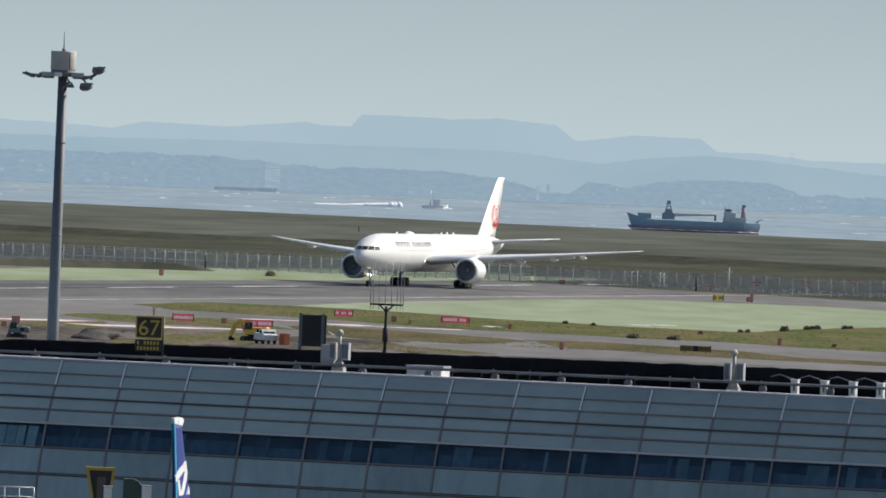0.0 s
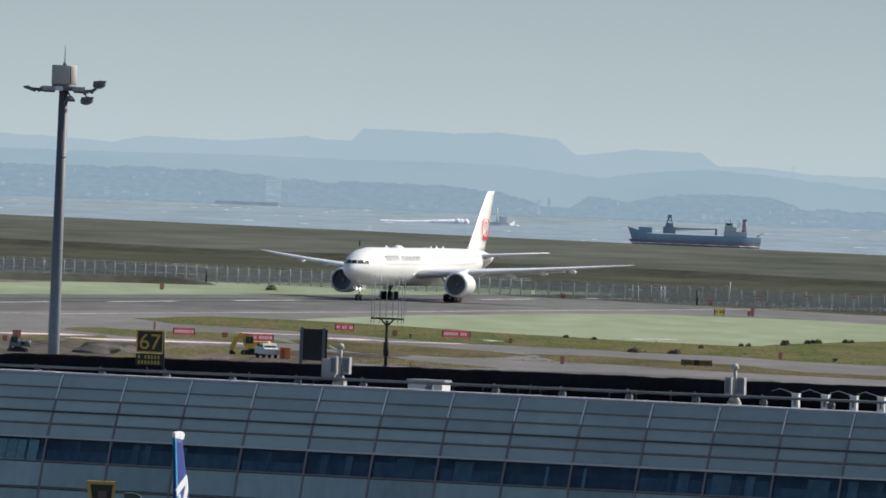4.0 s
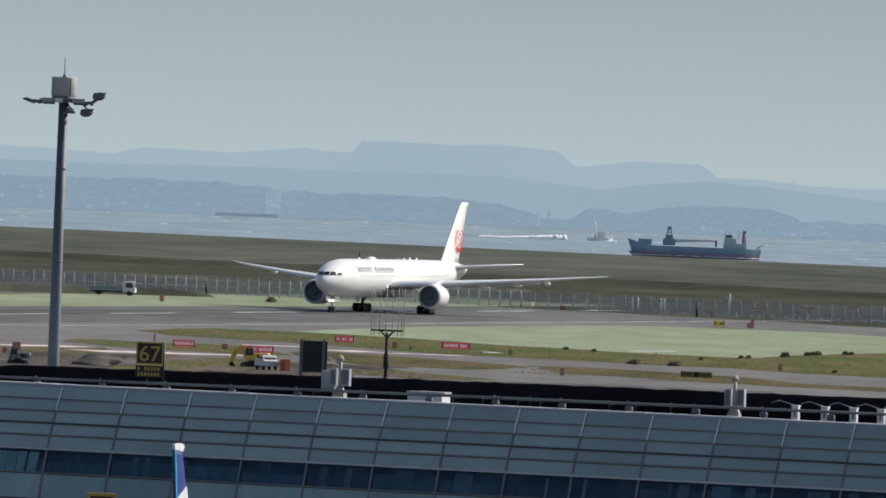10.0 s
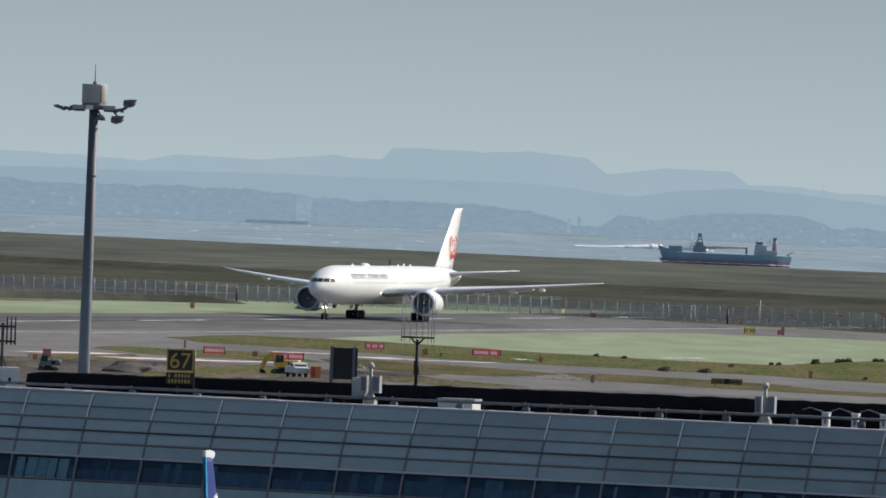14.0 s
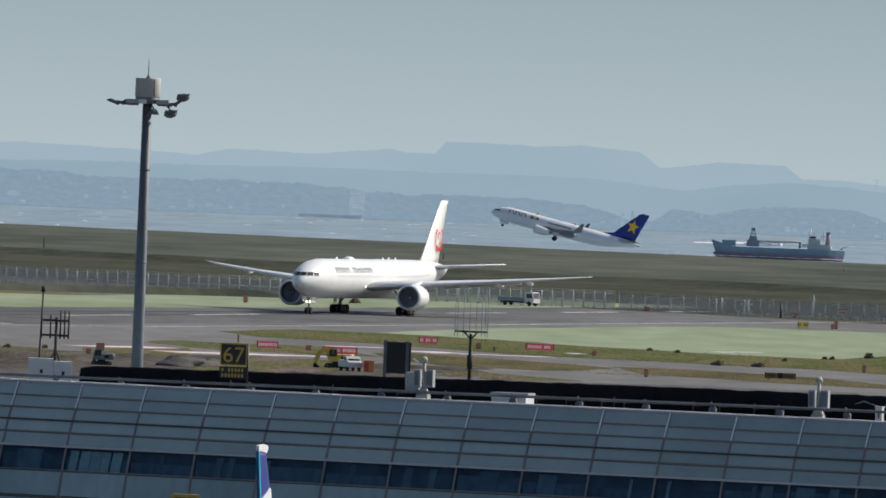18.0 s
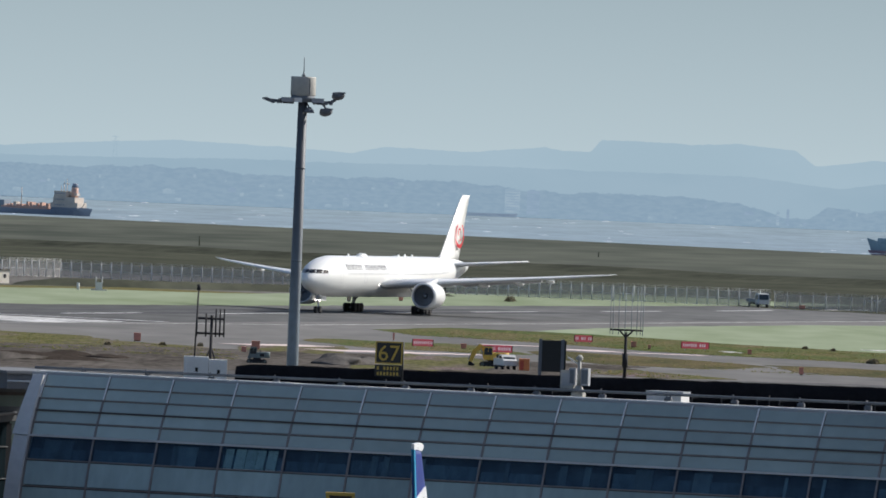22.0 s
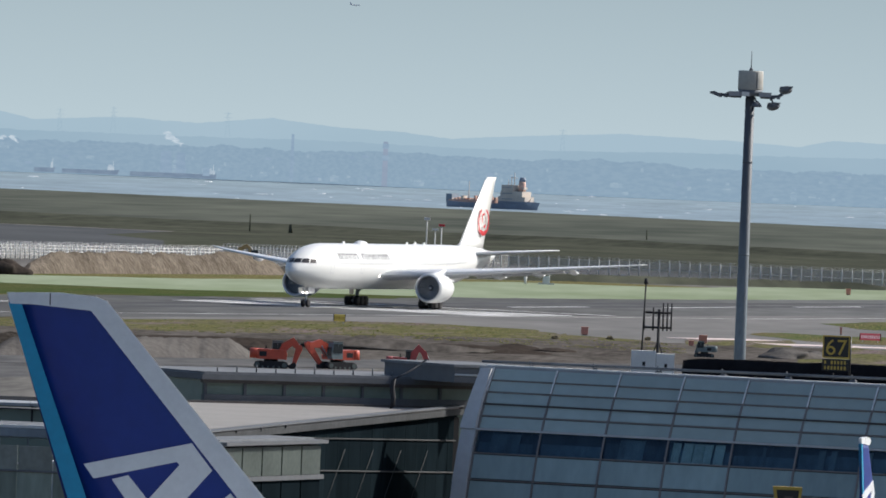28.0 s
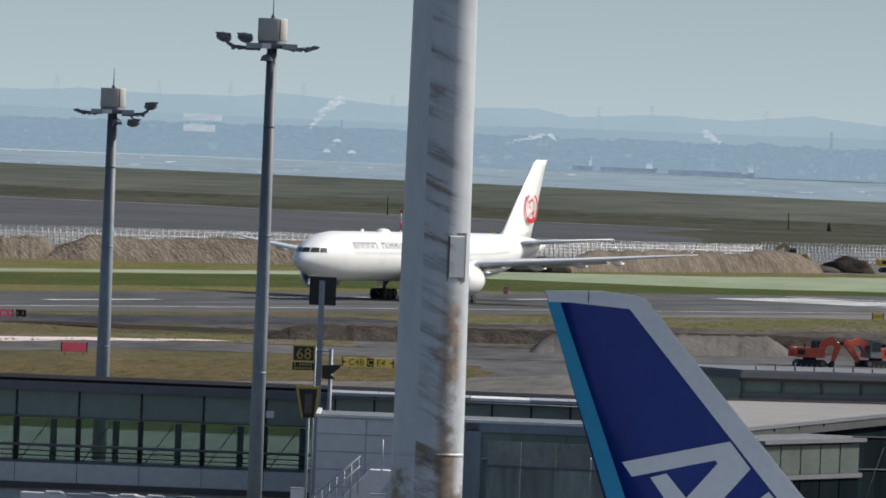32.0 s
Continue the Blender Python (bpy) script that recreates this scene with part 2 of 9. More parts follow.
def prism(bm, poly, y0, y1):
    """A polygon of (x, z) points made thick from y0 to y1."""
    a = [bm.verts.new((x, y0, z)) for x, z in poly]
    b = [bm.verts.new((x, y1, z)) for x, z in poly]
    bm.faces.new(a)
    bm.faces.new(b[::-1])
    for i in range(len(poly)):
        j = (i + 1) % len(poly)
        bm.faces.new((a[j], a[i], b[i], b[j]))
    return bm


def lump(bm, c, rx, ry, rz, seed, n=14, m=7, rough=0.25):
    """A heap: an uneven dome on its ground."""
    rings = []
    for j in range(m):
        h = j / (m - 1)
        rr = math.cos(h * math.pi / 2) * 0.98 + 0.02
        ring = []
        for k in range(n):
            a = 2 * math.pi * k / n
            w = 1 + rough * noise.noise((math.cos(a) * 1.7 + seed, math.sin(a) * 1.7, h * 2 + seed))
            ring.append((c[0] + math.cos(a) * rx * rr * w, c[1] + math.sin(a) * ry * rr * w, c[2] + rz * math.sin(h * math.pi / 2) * (0.85 + 0.3 * noise.noise((a, h * 3, seed)))))
        rings.append(ring)
    return loft(bm, rings, caps=True)


def pod(bm, c, rx, ry, rz, tilt=0.0):
    """A whole rounded pod, tilted in the x-z plane."""
    m = Matrix.Translation(c) @ Matrix.Rotation(radians(-tilt), 4, "Y") @ Matrix.Diagonal((rx, ry, rz, 1.0))
    bmesh.ops.create_uvsphere(bm, u_segments=14, v_segments=8, radius=1.0, matrix=m)
    return bm


def smooth(bm):
    for f in bm.faces:
        f.smooth = True
    return bm


def mesh_of(name, bm, material):
    me = bpy.data.meshes.new(name)
    bmesh.ops.recalc_face_normals(bm, faces=bm.faces[:])
    bm.to_mesh(me)
    bm.free()
    for m in material if isinstance(material, (list, tuple)) else [material]:
        me.materials.append(m)
    return me


def part(name, bm, material, parent, label=""):
    ob = new(name, mesh_of(name, bm, material))
    ob.parent = parent
    if label:
        ob["label"] = label
    return ob


def thing(name, m, label, category, group="", kind=""):
    ob = new(name)
    ob.matrix_world = m
    ob.empty_display_size = 0.5
    return tagged(ob, label, category, group, kind)


def solid(name, bm, material, m, label, category, group="", kind=""):
    ob = new(name, mesh_of(name, bm, material))
    ob.matrix_world = m
    return tagged(ob, label, category, group, kind)


def setting(name, bm, material, label, category="", m=None):
    return solid(name, bm, material, m or Matrix.Identity(4), label, category, kind="structure")


# ---- ground, water, distance ----
SEA_Z = -1.5


def crest(b):
    return 2520 + 38 * (b + 3)


def land():
    bm = bmnew()
    # the near land as one sheet, from behind the terrace to the foot of the sea bank
    bs = [-179, -120, -60, -20] + [x * 0.5 for x in range(-10, 31)] + [25, 60, 120, 181]
    near, foot = [], []
    for b in bs:
        near.append(bm.verts.new(spot(b, 0.6, 0)))
        foot.append(bm.verts.new(spot(b, 0.9 * crest(max(-6, min(16, b))), 0)))
    for i in range(len(bs) - 1):
        bm.faces.new((near[i], near[i + 1], foot[i + 1], foot[i]))
    bm.faces.new(near)
    setting("ground", bm, M_GROUND, "flat grey-brown airfield ground", "ground")
    bm = bmnew()
    bs = [x * 0.25 for x in range(-40, 73)]
    rings = []
    for b in bs:
        c = crest(b)
        w = 0.35 * noise.noise((b * 1.3, 0, 0))
        rings.append([spot(b, (0.868 + 0.006 * noise.noise((b * 2.2, 7, 0))) * c, 0.02), spot(b, 0.9 * c, 0.5), spot(b, 0.905 * c, 1.7 + w), spot(b, 0.93 * c, 2.7 + 0.3 * w), spot(b, 0.97 * c, 4.0),
                      spot(b, 0.995 * c, 4.9 + 0.12 * noise.noise((b * 5, 3, 0))), spot(b, 1.003 * c, 4.9), spot(b, 1.03 * c, SEA_Z - 0.5)])
    vs = [[bm.verts.new(p) for p in r] for r in rings]
    for a, b in zip(vs, vs[1:]):
        for i in range(7):
            f = bm.faces.new((a[i], b[i], b[i + 1], a[i + 1]))
            f.material_index = 1 if i < 2 else 0
            f.smooth = i > 1
    setting("sea_bank", bm, [M_BANK, M_BANKDARK], "long grassy sea bank with a dark scrub foot", "embankment")


def sea_material():
    m = mat("sea_water", (0.168, 0.232, 0.280), 0.5, var=0.2, size=12, fine=5, col2=(0.245, 0.318, 0.362), stretch=(0.5, 0.12, 1))
    return m


M_SEA = sea_material()
land()
bm = bmnew()
vs = [bm.verts.new(spot(b, d, SEA_Z)) for b, d in ((-60, 2300), (-60, 5200), (0, 4999), (60, 5200), (60, 2300))]
bm.faces.new(vs)
setting("water", bm, M_SEA, "choppy grey-blue bay water with small whitecaps", "water")


def patch_of(line, z):
    bm = bmnew()
    pts = [spot(b, d, z) for b, d in line]
    vs = [bm.verts.new(p) for p in pts]
    for tri in geometry.tessellate_polygon([pts]):
        bm.faces.new([vs[i] for i in tri])
    return bm


def patch(name, poly, z, material, label, jitter=0.0, category="ground"):
    """A flat piece of ground with corners (u, v) in the airfield's grid."""
    pts = []
    for (u0, v0), (u1, v1) in zip(poly, poly[1:] + poly[:1]):
        n = max(1, int(math.hypot(u1 - u0, v1 - v0) / 5)) if jitter else 1
        for k in range(n):
            t = k / n
            u, v = u0 + (u1 - u0) * t, v0 + (v1 - v0) * t
            if jitter:
                u += jitter * noise.noise((u * 0.11, v * 0.11, z * 9)) * 2
                v += jitter * noise.noise((u * 0.13, v * 0.13, 5 + z * 9)) * 2
            pts.append(air(u, v, z))
    bm = bmnew()
    vs = [bm.verts.new(p) for p in pts]
    for tri in geometry.tessellate_polygon([pts]):
        bm.faces.new([vs[i] for i in tri])
    low = [bm.verts.new((p.x, p.y, -0.02)) for p in pts]
    for i in range(len(pts)):
        j = (i + 1) % len(pts)
        bm.faces.new((vs[i], vs[j], low[j], low[i]))
    return setting(name, bm, material, label, category)


patch("taxiway", [(1100, 330), (1100, 640), (2250, 640), (2250, 330)], 0.004, M_TAXI, "worn grey asphalt taxiway apron", category="taxiway")
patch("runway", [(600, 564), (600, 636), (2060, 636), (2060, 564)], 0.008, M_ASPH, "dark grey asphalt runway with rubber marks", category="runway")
patch("grass_verge", [(500, 630), (500, 765), (1480, 752), (1600, 728), (1680, 714), (1760, 694), (1760, 634)], 0.012, M_FARGREEN, "fresh green and yellowish grass along the runway", 0.8, "grass")
patch("deep_verge", [(500, 652), (500, 694), (1404, 694), (1463, 692), (1484, 680), (1496, 652), (1520, 643), (1545, 628), (1500, 622), (1440, 628), (1371, 640), (1318, 651)], 0.014, M_DEEPGREEN, "deep green grass strip beside the runway", 1.2, "grass")
patch("green_verge", [(1250, 703), (1404, 696), (1463, 693), (1484, 680), (1496, 652), (1520, 642), (1543, 625), (1617, 621), (1779, 622), (1950, 625), (1950, 672), (1846, 676), (1742, 670), (1719, 690), (1649, 697), (1599, 696), (1554, 709), (1497, 709), (1431, 708), (1250, 714)], 0.016, M_GREEN, "pale green coated verge beyond the runway", 0.9, "verge")
low = [(10.5, 1935), (8.3, 1965), (6.8, 1975), (4.7, 2010), (3.7, 2060), (3.0, 2140)]
far = [(2.2, 2290), (4.5, 2425), (8.0, 2530), (10.5, 2600)]
near = [(4.9 - 0.25 * k, 2150 - 9 * k + 22 * noise.noise((k * 0.7, 3, 0))) for k in range(40)]
setting("scrub_strip", patch_of([(5.2, 2330), (4.9, 2260)] + near + [(-5.0, 2170), (-2.0, 2240), (0.0, 2300), (2.5, 2400), (4.8, 2460)], 0.010), M_BANKDARK, "dark low scrub at the foot of the bank", "scrub")
setting("perimeter_apron", patch_of(low + far, 0.006), M_PERIM, "dark grey perimeter paving before the sea bank", "paving")
patch("green_paving", [(1586, 545), (1510, 534), (1476, 500), (1466, 479), (1450, 455), (1470, 430), (1470, 300), (1600, 300), (1650, 400), (1690, 470), (1712, 506), (1728, 522), (1724, 535), (1713, 546), (1679, 549)], 0.020, M_GREEN, "pale green coated paving between taxiways", 0.4, "paving")
patch("grass_island", [(1461, 540), (1432, 524), (1431, 513), (1420, 504), (1408, 490), (1396, 480), (1386, 467), (1384, 452), (1377, 441), (1381, 430), (1366, 416), (1360, 402), (1350, 300), (1520, 300), (1552, 459), (1510, 457), (1478, 453), (1457, 452), (1461, 470), (1474, 490), (1497, 514), (1506, 532), (1503, 545)], 0.024, M_GRASS, "olive grass island beside the taxiway", 1.0, "grass")
patch("grass_strip", [(1358, 512), (1330, 494), (1325, 488), (1327, 480), (1322, 474), (1330, 470), (1354, 482), (1372, 493), (1381, 501), (1371, 503), (1378, 514), (1372, 516)], 0.028, M_GRASS, "thin worn grass strip beside the taxiway", 1.0, "grass")
patch("grass_strip", [(1366, 481), (1350, 478), (1306, 459), (1291, 447), (1289, 435), (1304, 434), (1320, 437), (1331, 441), (1348, 458)], 0.032, M_ROUGH, "worn olive grass strip between taxiways", 1.0, "grass")
patch("grass_strip", [(1333, 440), (1316, 434), (1297, 424), (1284, 407), (1275, 388), (1270, 300), (1290, 300), (1297, 394), (1321, 410), (1338, 432)], 0.036, M_ROUGH, "olive grass strip with straw patches", 1.0, "grass")
patch("straw_grass", [(1257, 437), (1236, 432), (1222, 417), (1236, 412), (1248, 420), (1264, 434)], 0.040, M_NEARGRASS, "straw-coloured grass edge", 1.5, "grass")
patch("near_grass", [(1165, 552), (1172, 562), (1200, 561), (1290, 556), (1311, 553), (1327, 545), (1318, 526), (1298, 514), (1284, 497), (1262, 484), (1240, 470), (1214, 464), (1219, 475), (1224, 486), (1215, 513), (1190, 540)], 0.044, M_NEARGRASS, "olive and straw-coloured grass beside the runway", 1.2, "grass")
patch("dug_ground", [(1060, 470), (1068, 506), (1095, 536), (1170, 547), (1215, 522), (1270, 500), (1290, 470), (1285, 440), (1200, 420)], 0.048, M_EARTH, "churned brown earth of a building site", 1.5, "earth")
patch("service_road", [(500, 494), (500, 510), (960, 509), (1020, 504), (1034, 489), (1060, 477), (1200, 430), (1240, 400), (1240, 380), (1150, 420), (1022, 459), (1002, 474), (986, 489), (900, 492)], 0.052, M_ROAD, "grey asphalt service road", 0.4, "road")
patch("dry_meadow", [(500, 430), (500, 471), (940, 470), (981, 465), (985, 453), (957, 440), (925, 429), (900, 434)], 0.056, M_TAN, "dry straw-coloured grass", 1.6, "grass")
patch("grass_edge", [(500, 569), (500, 576), (1147, 574), (1197, 569), (1260, 562), (1190, 557), (1130, 565)], 0.050, M_ROUGH, "worn olive grass edge of the runway", 1.0, "grass")
patch("gravel_ditch", [(500, 543), (500, 570), (1130, 566), (1176, 558), (1160, 541), (1100, 542)], 0.046, M_DITCH, "dark wet gravel strip below the runway edge", 0.8, "gravel")
patch("rough_grass", [(500, 512), (500, 546), (1060, 546), (1102, 543), (1085, 528), (1061, 503), (1034, 491), (1021, 505), (960, 510)], 0.050, M_ROUGH, "rough olive grass with straw patches", 1.6, "grass")
patch("straw_grass", [(700, 512), (700, 523), (1056, 521), (1066, 508), (1036, 491), (1021, 506), (960, 511)], 0.054, M_NEARGRASS, "straw-coloured grass beside the service road", 1.2, "grass")
patch("grass_edge", [(500, 471), (500, 493), (900, 491), (984, 489), (1000, 474), (981, 465), (940, 470)], 0.060, M_ROUGH, "greener grass along the service road", 1.6, "grass")
patch("site_road", [(500, 420), (500, 562), (1140, 561), (1165, 548), (1080, 520), (1060, 440)], 0.010, M_ROAD, "worn grey site road", 1.0, "road")
PATCHY = [([(2.24, 1403), (2.10, 1404), (1.98, 1404), (1.70, 1413), (1.69, 1358), (1.95, 1366), (2.24, 1362)], 0.064, M_NEARGRASS),
          ([(1.67, 1332), (1.37, 1378), (1.03, 1367), (0.88, 1330), (1.03, 1292), (1.37, 1283), (1.67, 1276)], 0.068, M_NEARGRASS)]
for line, z, m in PATCHY:
    edge = []
    for (b0, d0), (b1, d1) in zip(line, line[1:] + line[:1]):
        for k in range(8):
            b, d = b0 + (b1 - b0) * k / 8, d0 + (d1 - d0) * k / 8
            edge.append((b + 0.03 * noise.noise((b * 9, d * 0.05, 1)), d + 14 * noise.noise((b * 9, d * 0.05, 2))))
    setting("straw_grass", patch_of(edge, z), m, "patchy straw-coloured grass on bare ground", "grass")

# ---- far shore ----
# bearing and height angle of the skylines, degrees
FAR_LINE = [(-2.2, -0.062), (-1.86, -0.062), (-1.57, -0.036), (-1.37, -0.038), (-1.28, 0.027), (-0.94, 0.03), (-0.77, 0.004), (-0.65, -0.01), (-0.55, 
0.066), (-0.25, 0.089), (-0.02, 0.074), (0.15, 0.081), (0.44, 0.081), (0.49, 0.019), (0.64, 0.019), (0.72, 0.033), (1.12, -0.007), (1.53, 0.003), 
(1.7, -0.035), (1.98, -0.021), (2.27, -0.013), (2.6, -0.004), (3.18, -0.041), (3.46, -0.064), (3.75, -0.038), (4.04, -0.03), (4.38, 0.005), (4.75, 
-0.036), (5.1, -0.021), (5.18, -0.022), (5.59, -0.049), (5.64, -0.035), (5.74, -0.018), (5.76, -0.011), (6.11, -0.018), (6.48, -0.027), (7.06, 
0.016), (7.28, -0.008), (7.74, -0.012), (8.09, 0.003), (8.32, -0.015), (8.49, -0.013)]
NEAR_LINE = [(-2.21, -0.24), (-1.81, -0.236), (-1.64, -0.185), (-1.41, -0.18), (-1.18, -0.189), (-1.03, -0.209), (-0.92, -0.243), (-0.83, -0.217), 
(-0.72, -0.222), (-0.61, -0.284), (-0.43, -0.256), (-0.26, -0.212), (-0.03, -0.192), (0.14, -0.191), (0.37, -0.186), (0.54, -0.195), (0.83, -0.19), 
(1.12, -0.161), (1.55, -0.155), (1.83, -0.161), (2.26, -0.164), (2.37, -0.146), (2.74, -0.141), (3.17, -0.158), (3.46, -0.15), (3.8, -0.141), (4.26, 
-0.159), (4.6, -0.145), (4.89, -0.156), (5.32, -0.145), (5.47, -0.156), (5.75, -0.148), (5.9, -0.153), (6.76, -0.145), (7.62, -0.15), (8.48, -0.156)]
MID_LINE = [(-2.21, -0.125), (-1.89, -0.098), (-1.6, -0.072), (-1.31, -0.058), (-1.03, -0.081), (-0.77, -0.12), (-0.6, -0.104), (-0.31, -0.075), 
(0.09, -0.074), (0.49, -0.078), (0.83, -0.075), (1.12, -0.075), (1.69, -0.087), (2.27, -0.087), (2.89, -0.104), (3.46, -0.11), (4.03, -0.099), (4.89, 
-0.105), (5.75, -0.105), (6.19, -0.113), (7.34, -0.11), (8.48, -0.099)]


def shore(b):
    t = max(0.0, min(1.0, (b - 2.5) / 3.0))
    return 4670 + 270 * t * t * (3 - 2 * t)


def ridge(name, line, d, material, label, amp, seed):
    bm = bmnew()
    lo, hi = [], []
    bs = np.arange(-6, 13, 0.015)
    xs, es = [p[0] for p in line], [p[1] for p in line]
    for b in bs:
        dd = d(b) if callable(d) else d
        e = float(np.interp(b, xs, es)) + amp * (noise.noise((b * 9, seed, 0)) + 0.6 * noise.noise((b * 31, seed, 3)) + 0.5 * noise.noise((b * 83, seed, 5)))
        top = EYE_Z + dd * math.tan(radians(e))
        lo.append((spot(b, dd, SEA_Z - 1), spot(b, dd + 6, SEA_Z - 1)))
        hi.append((spot(b, dd + 1, top), spot(b, dd + 6, top - 1)))
    rings = [[bm.verts.new(p) for p in (a[0], c[0], c[1], a[1])] for a, c in zip(lo, hi)]
    for r, s in zip(rings, rings[1:]):
        for i in range(4):
            bm.faces.new((r[i], s[i], s[(i + 1) % 4], r[(i + 1) % 4]))
    return setting(name, bm, material, label, "backdrop")


def sky_haze():
    """The hazy sky above the horizon as a plain far backdrop."""
    m = bpy.data.materials.new("hazy_sky")
    m.use_nodes = True
    nt = m.node_tree
    nt.nodes.remove(nt.nodes["Principled BSDF"])
    e = nt.nodes.new("ShaderNodeEmission")
    g = nt.nodes.new("ShaderNodeNewGeometry")
    sp = nt.nodes.new("ShaderNodeSeparateXYZ")
    mr = nt.nodes.new("ShaderNodeMapRange")
    mr.inputs[1].default_value, mr.inputs[2].default_value = 25.0, 150.0
    r = nt.nodes.new("ShaderNodeValToRGB")
    r.color_ramp.elements[0].color, r.color_ramp.elements[1].color = (0.40, 0.485, 0.52, 1), (0.255, 0.325, 0.36, 1)
    nt.links.new(g.outputs["Position"], sp.inputs[0])
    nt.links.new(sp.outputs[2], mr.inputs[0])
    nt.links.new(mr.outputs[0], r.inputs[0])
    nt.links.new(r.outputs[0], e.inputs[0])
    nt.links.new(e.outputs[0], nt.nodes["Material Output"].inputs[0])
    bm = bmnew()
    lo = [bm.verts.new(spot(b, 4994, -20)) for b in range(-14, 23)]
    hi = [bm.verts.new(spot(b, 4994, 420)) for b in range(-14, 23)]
    for i in range(36):
        bm.faces.new((lo[i], lo[i + 1], hi[i + 1], hi[i]))
    setting("backdrop_sky", bm, m, "pale grey-blue hazy sky above the horizon", "backdrop")


sky_haze()
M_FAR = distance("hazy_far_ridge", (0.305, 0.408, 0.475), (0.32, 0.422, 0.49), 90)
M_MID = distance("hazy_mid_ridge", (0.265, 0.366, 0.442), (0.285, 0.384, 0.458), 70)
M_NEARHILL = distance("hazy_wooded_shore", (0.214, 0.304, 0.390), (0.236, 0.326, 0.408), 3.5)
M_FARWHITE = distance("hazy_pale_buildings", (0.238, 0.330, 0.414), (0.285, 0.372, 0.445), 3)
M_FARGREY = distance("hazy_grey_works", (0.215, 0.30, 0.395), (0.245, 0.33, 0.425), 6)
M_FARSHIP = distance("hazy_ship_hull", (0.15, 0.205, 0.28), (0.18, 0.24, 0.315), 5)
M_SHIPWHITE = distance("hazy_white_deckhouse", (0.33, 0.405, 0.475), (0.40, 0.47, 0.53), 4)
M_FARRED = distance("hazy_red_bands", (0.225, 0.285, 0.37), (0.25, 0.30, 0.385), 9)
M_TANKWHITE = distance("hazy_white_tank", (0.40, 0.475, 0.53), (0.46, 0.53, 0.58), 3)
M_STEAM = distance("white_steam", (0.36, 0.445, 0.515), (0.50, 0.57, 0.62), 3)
nt = M_STEAM.node_tree
tp, mxs = nt.nodes.new("ShaderNodeBsdfTransparent"), nt.nodes.new("ShaderNodeMixShader")
mxs.inputs[0].default_value = 0.6
nt.links.new(tp.outputs[0], mxs.inputs[1])
nt.links.new(nt.nodes["Emission"].outputs[0], mxs.inputs[2])
nt.links.new(mxs.outputs[0], nt.nodes["Material Output"].inputs[0])
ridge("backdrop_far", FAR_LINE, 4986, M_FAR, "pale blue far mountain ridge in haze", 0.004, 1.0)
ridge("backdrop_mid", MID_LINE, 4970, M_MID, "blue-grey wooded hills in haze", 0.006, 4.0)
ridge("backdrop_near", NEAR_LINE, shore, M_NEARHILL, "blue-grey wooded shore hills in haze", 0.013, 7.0)


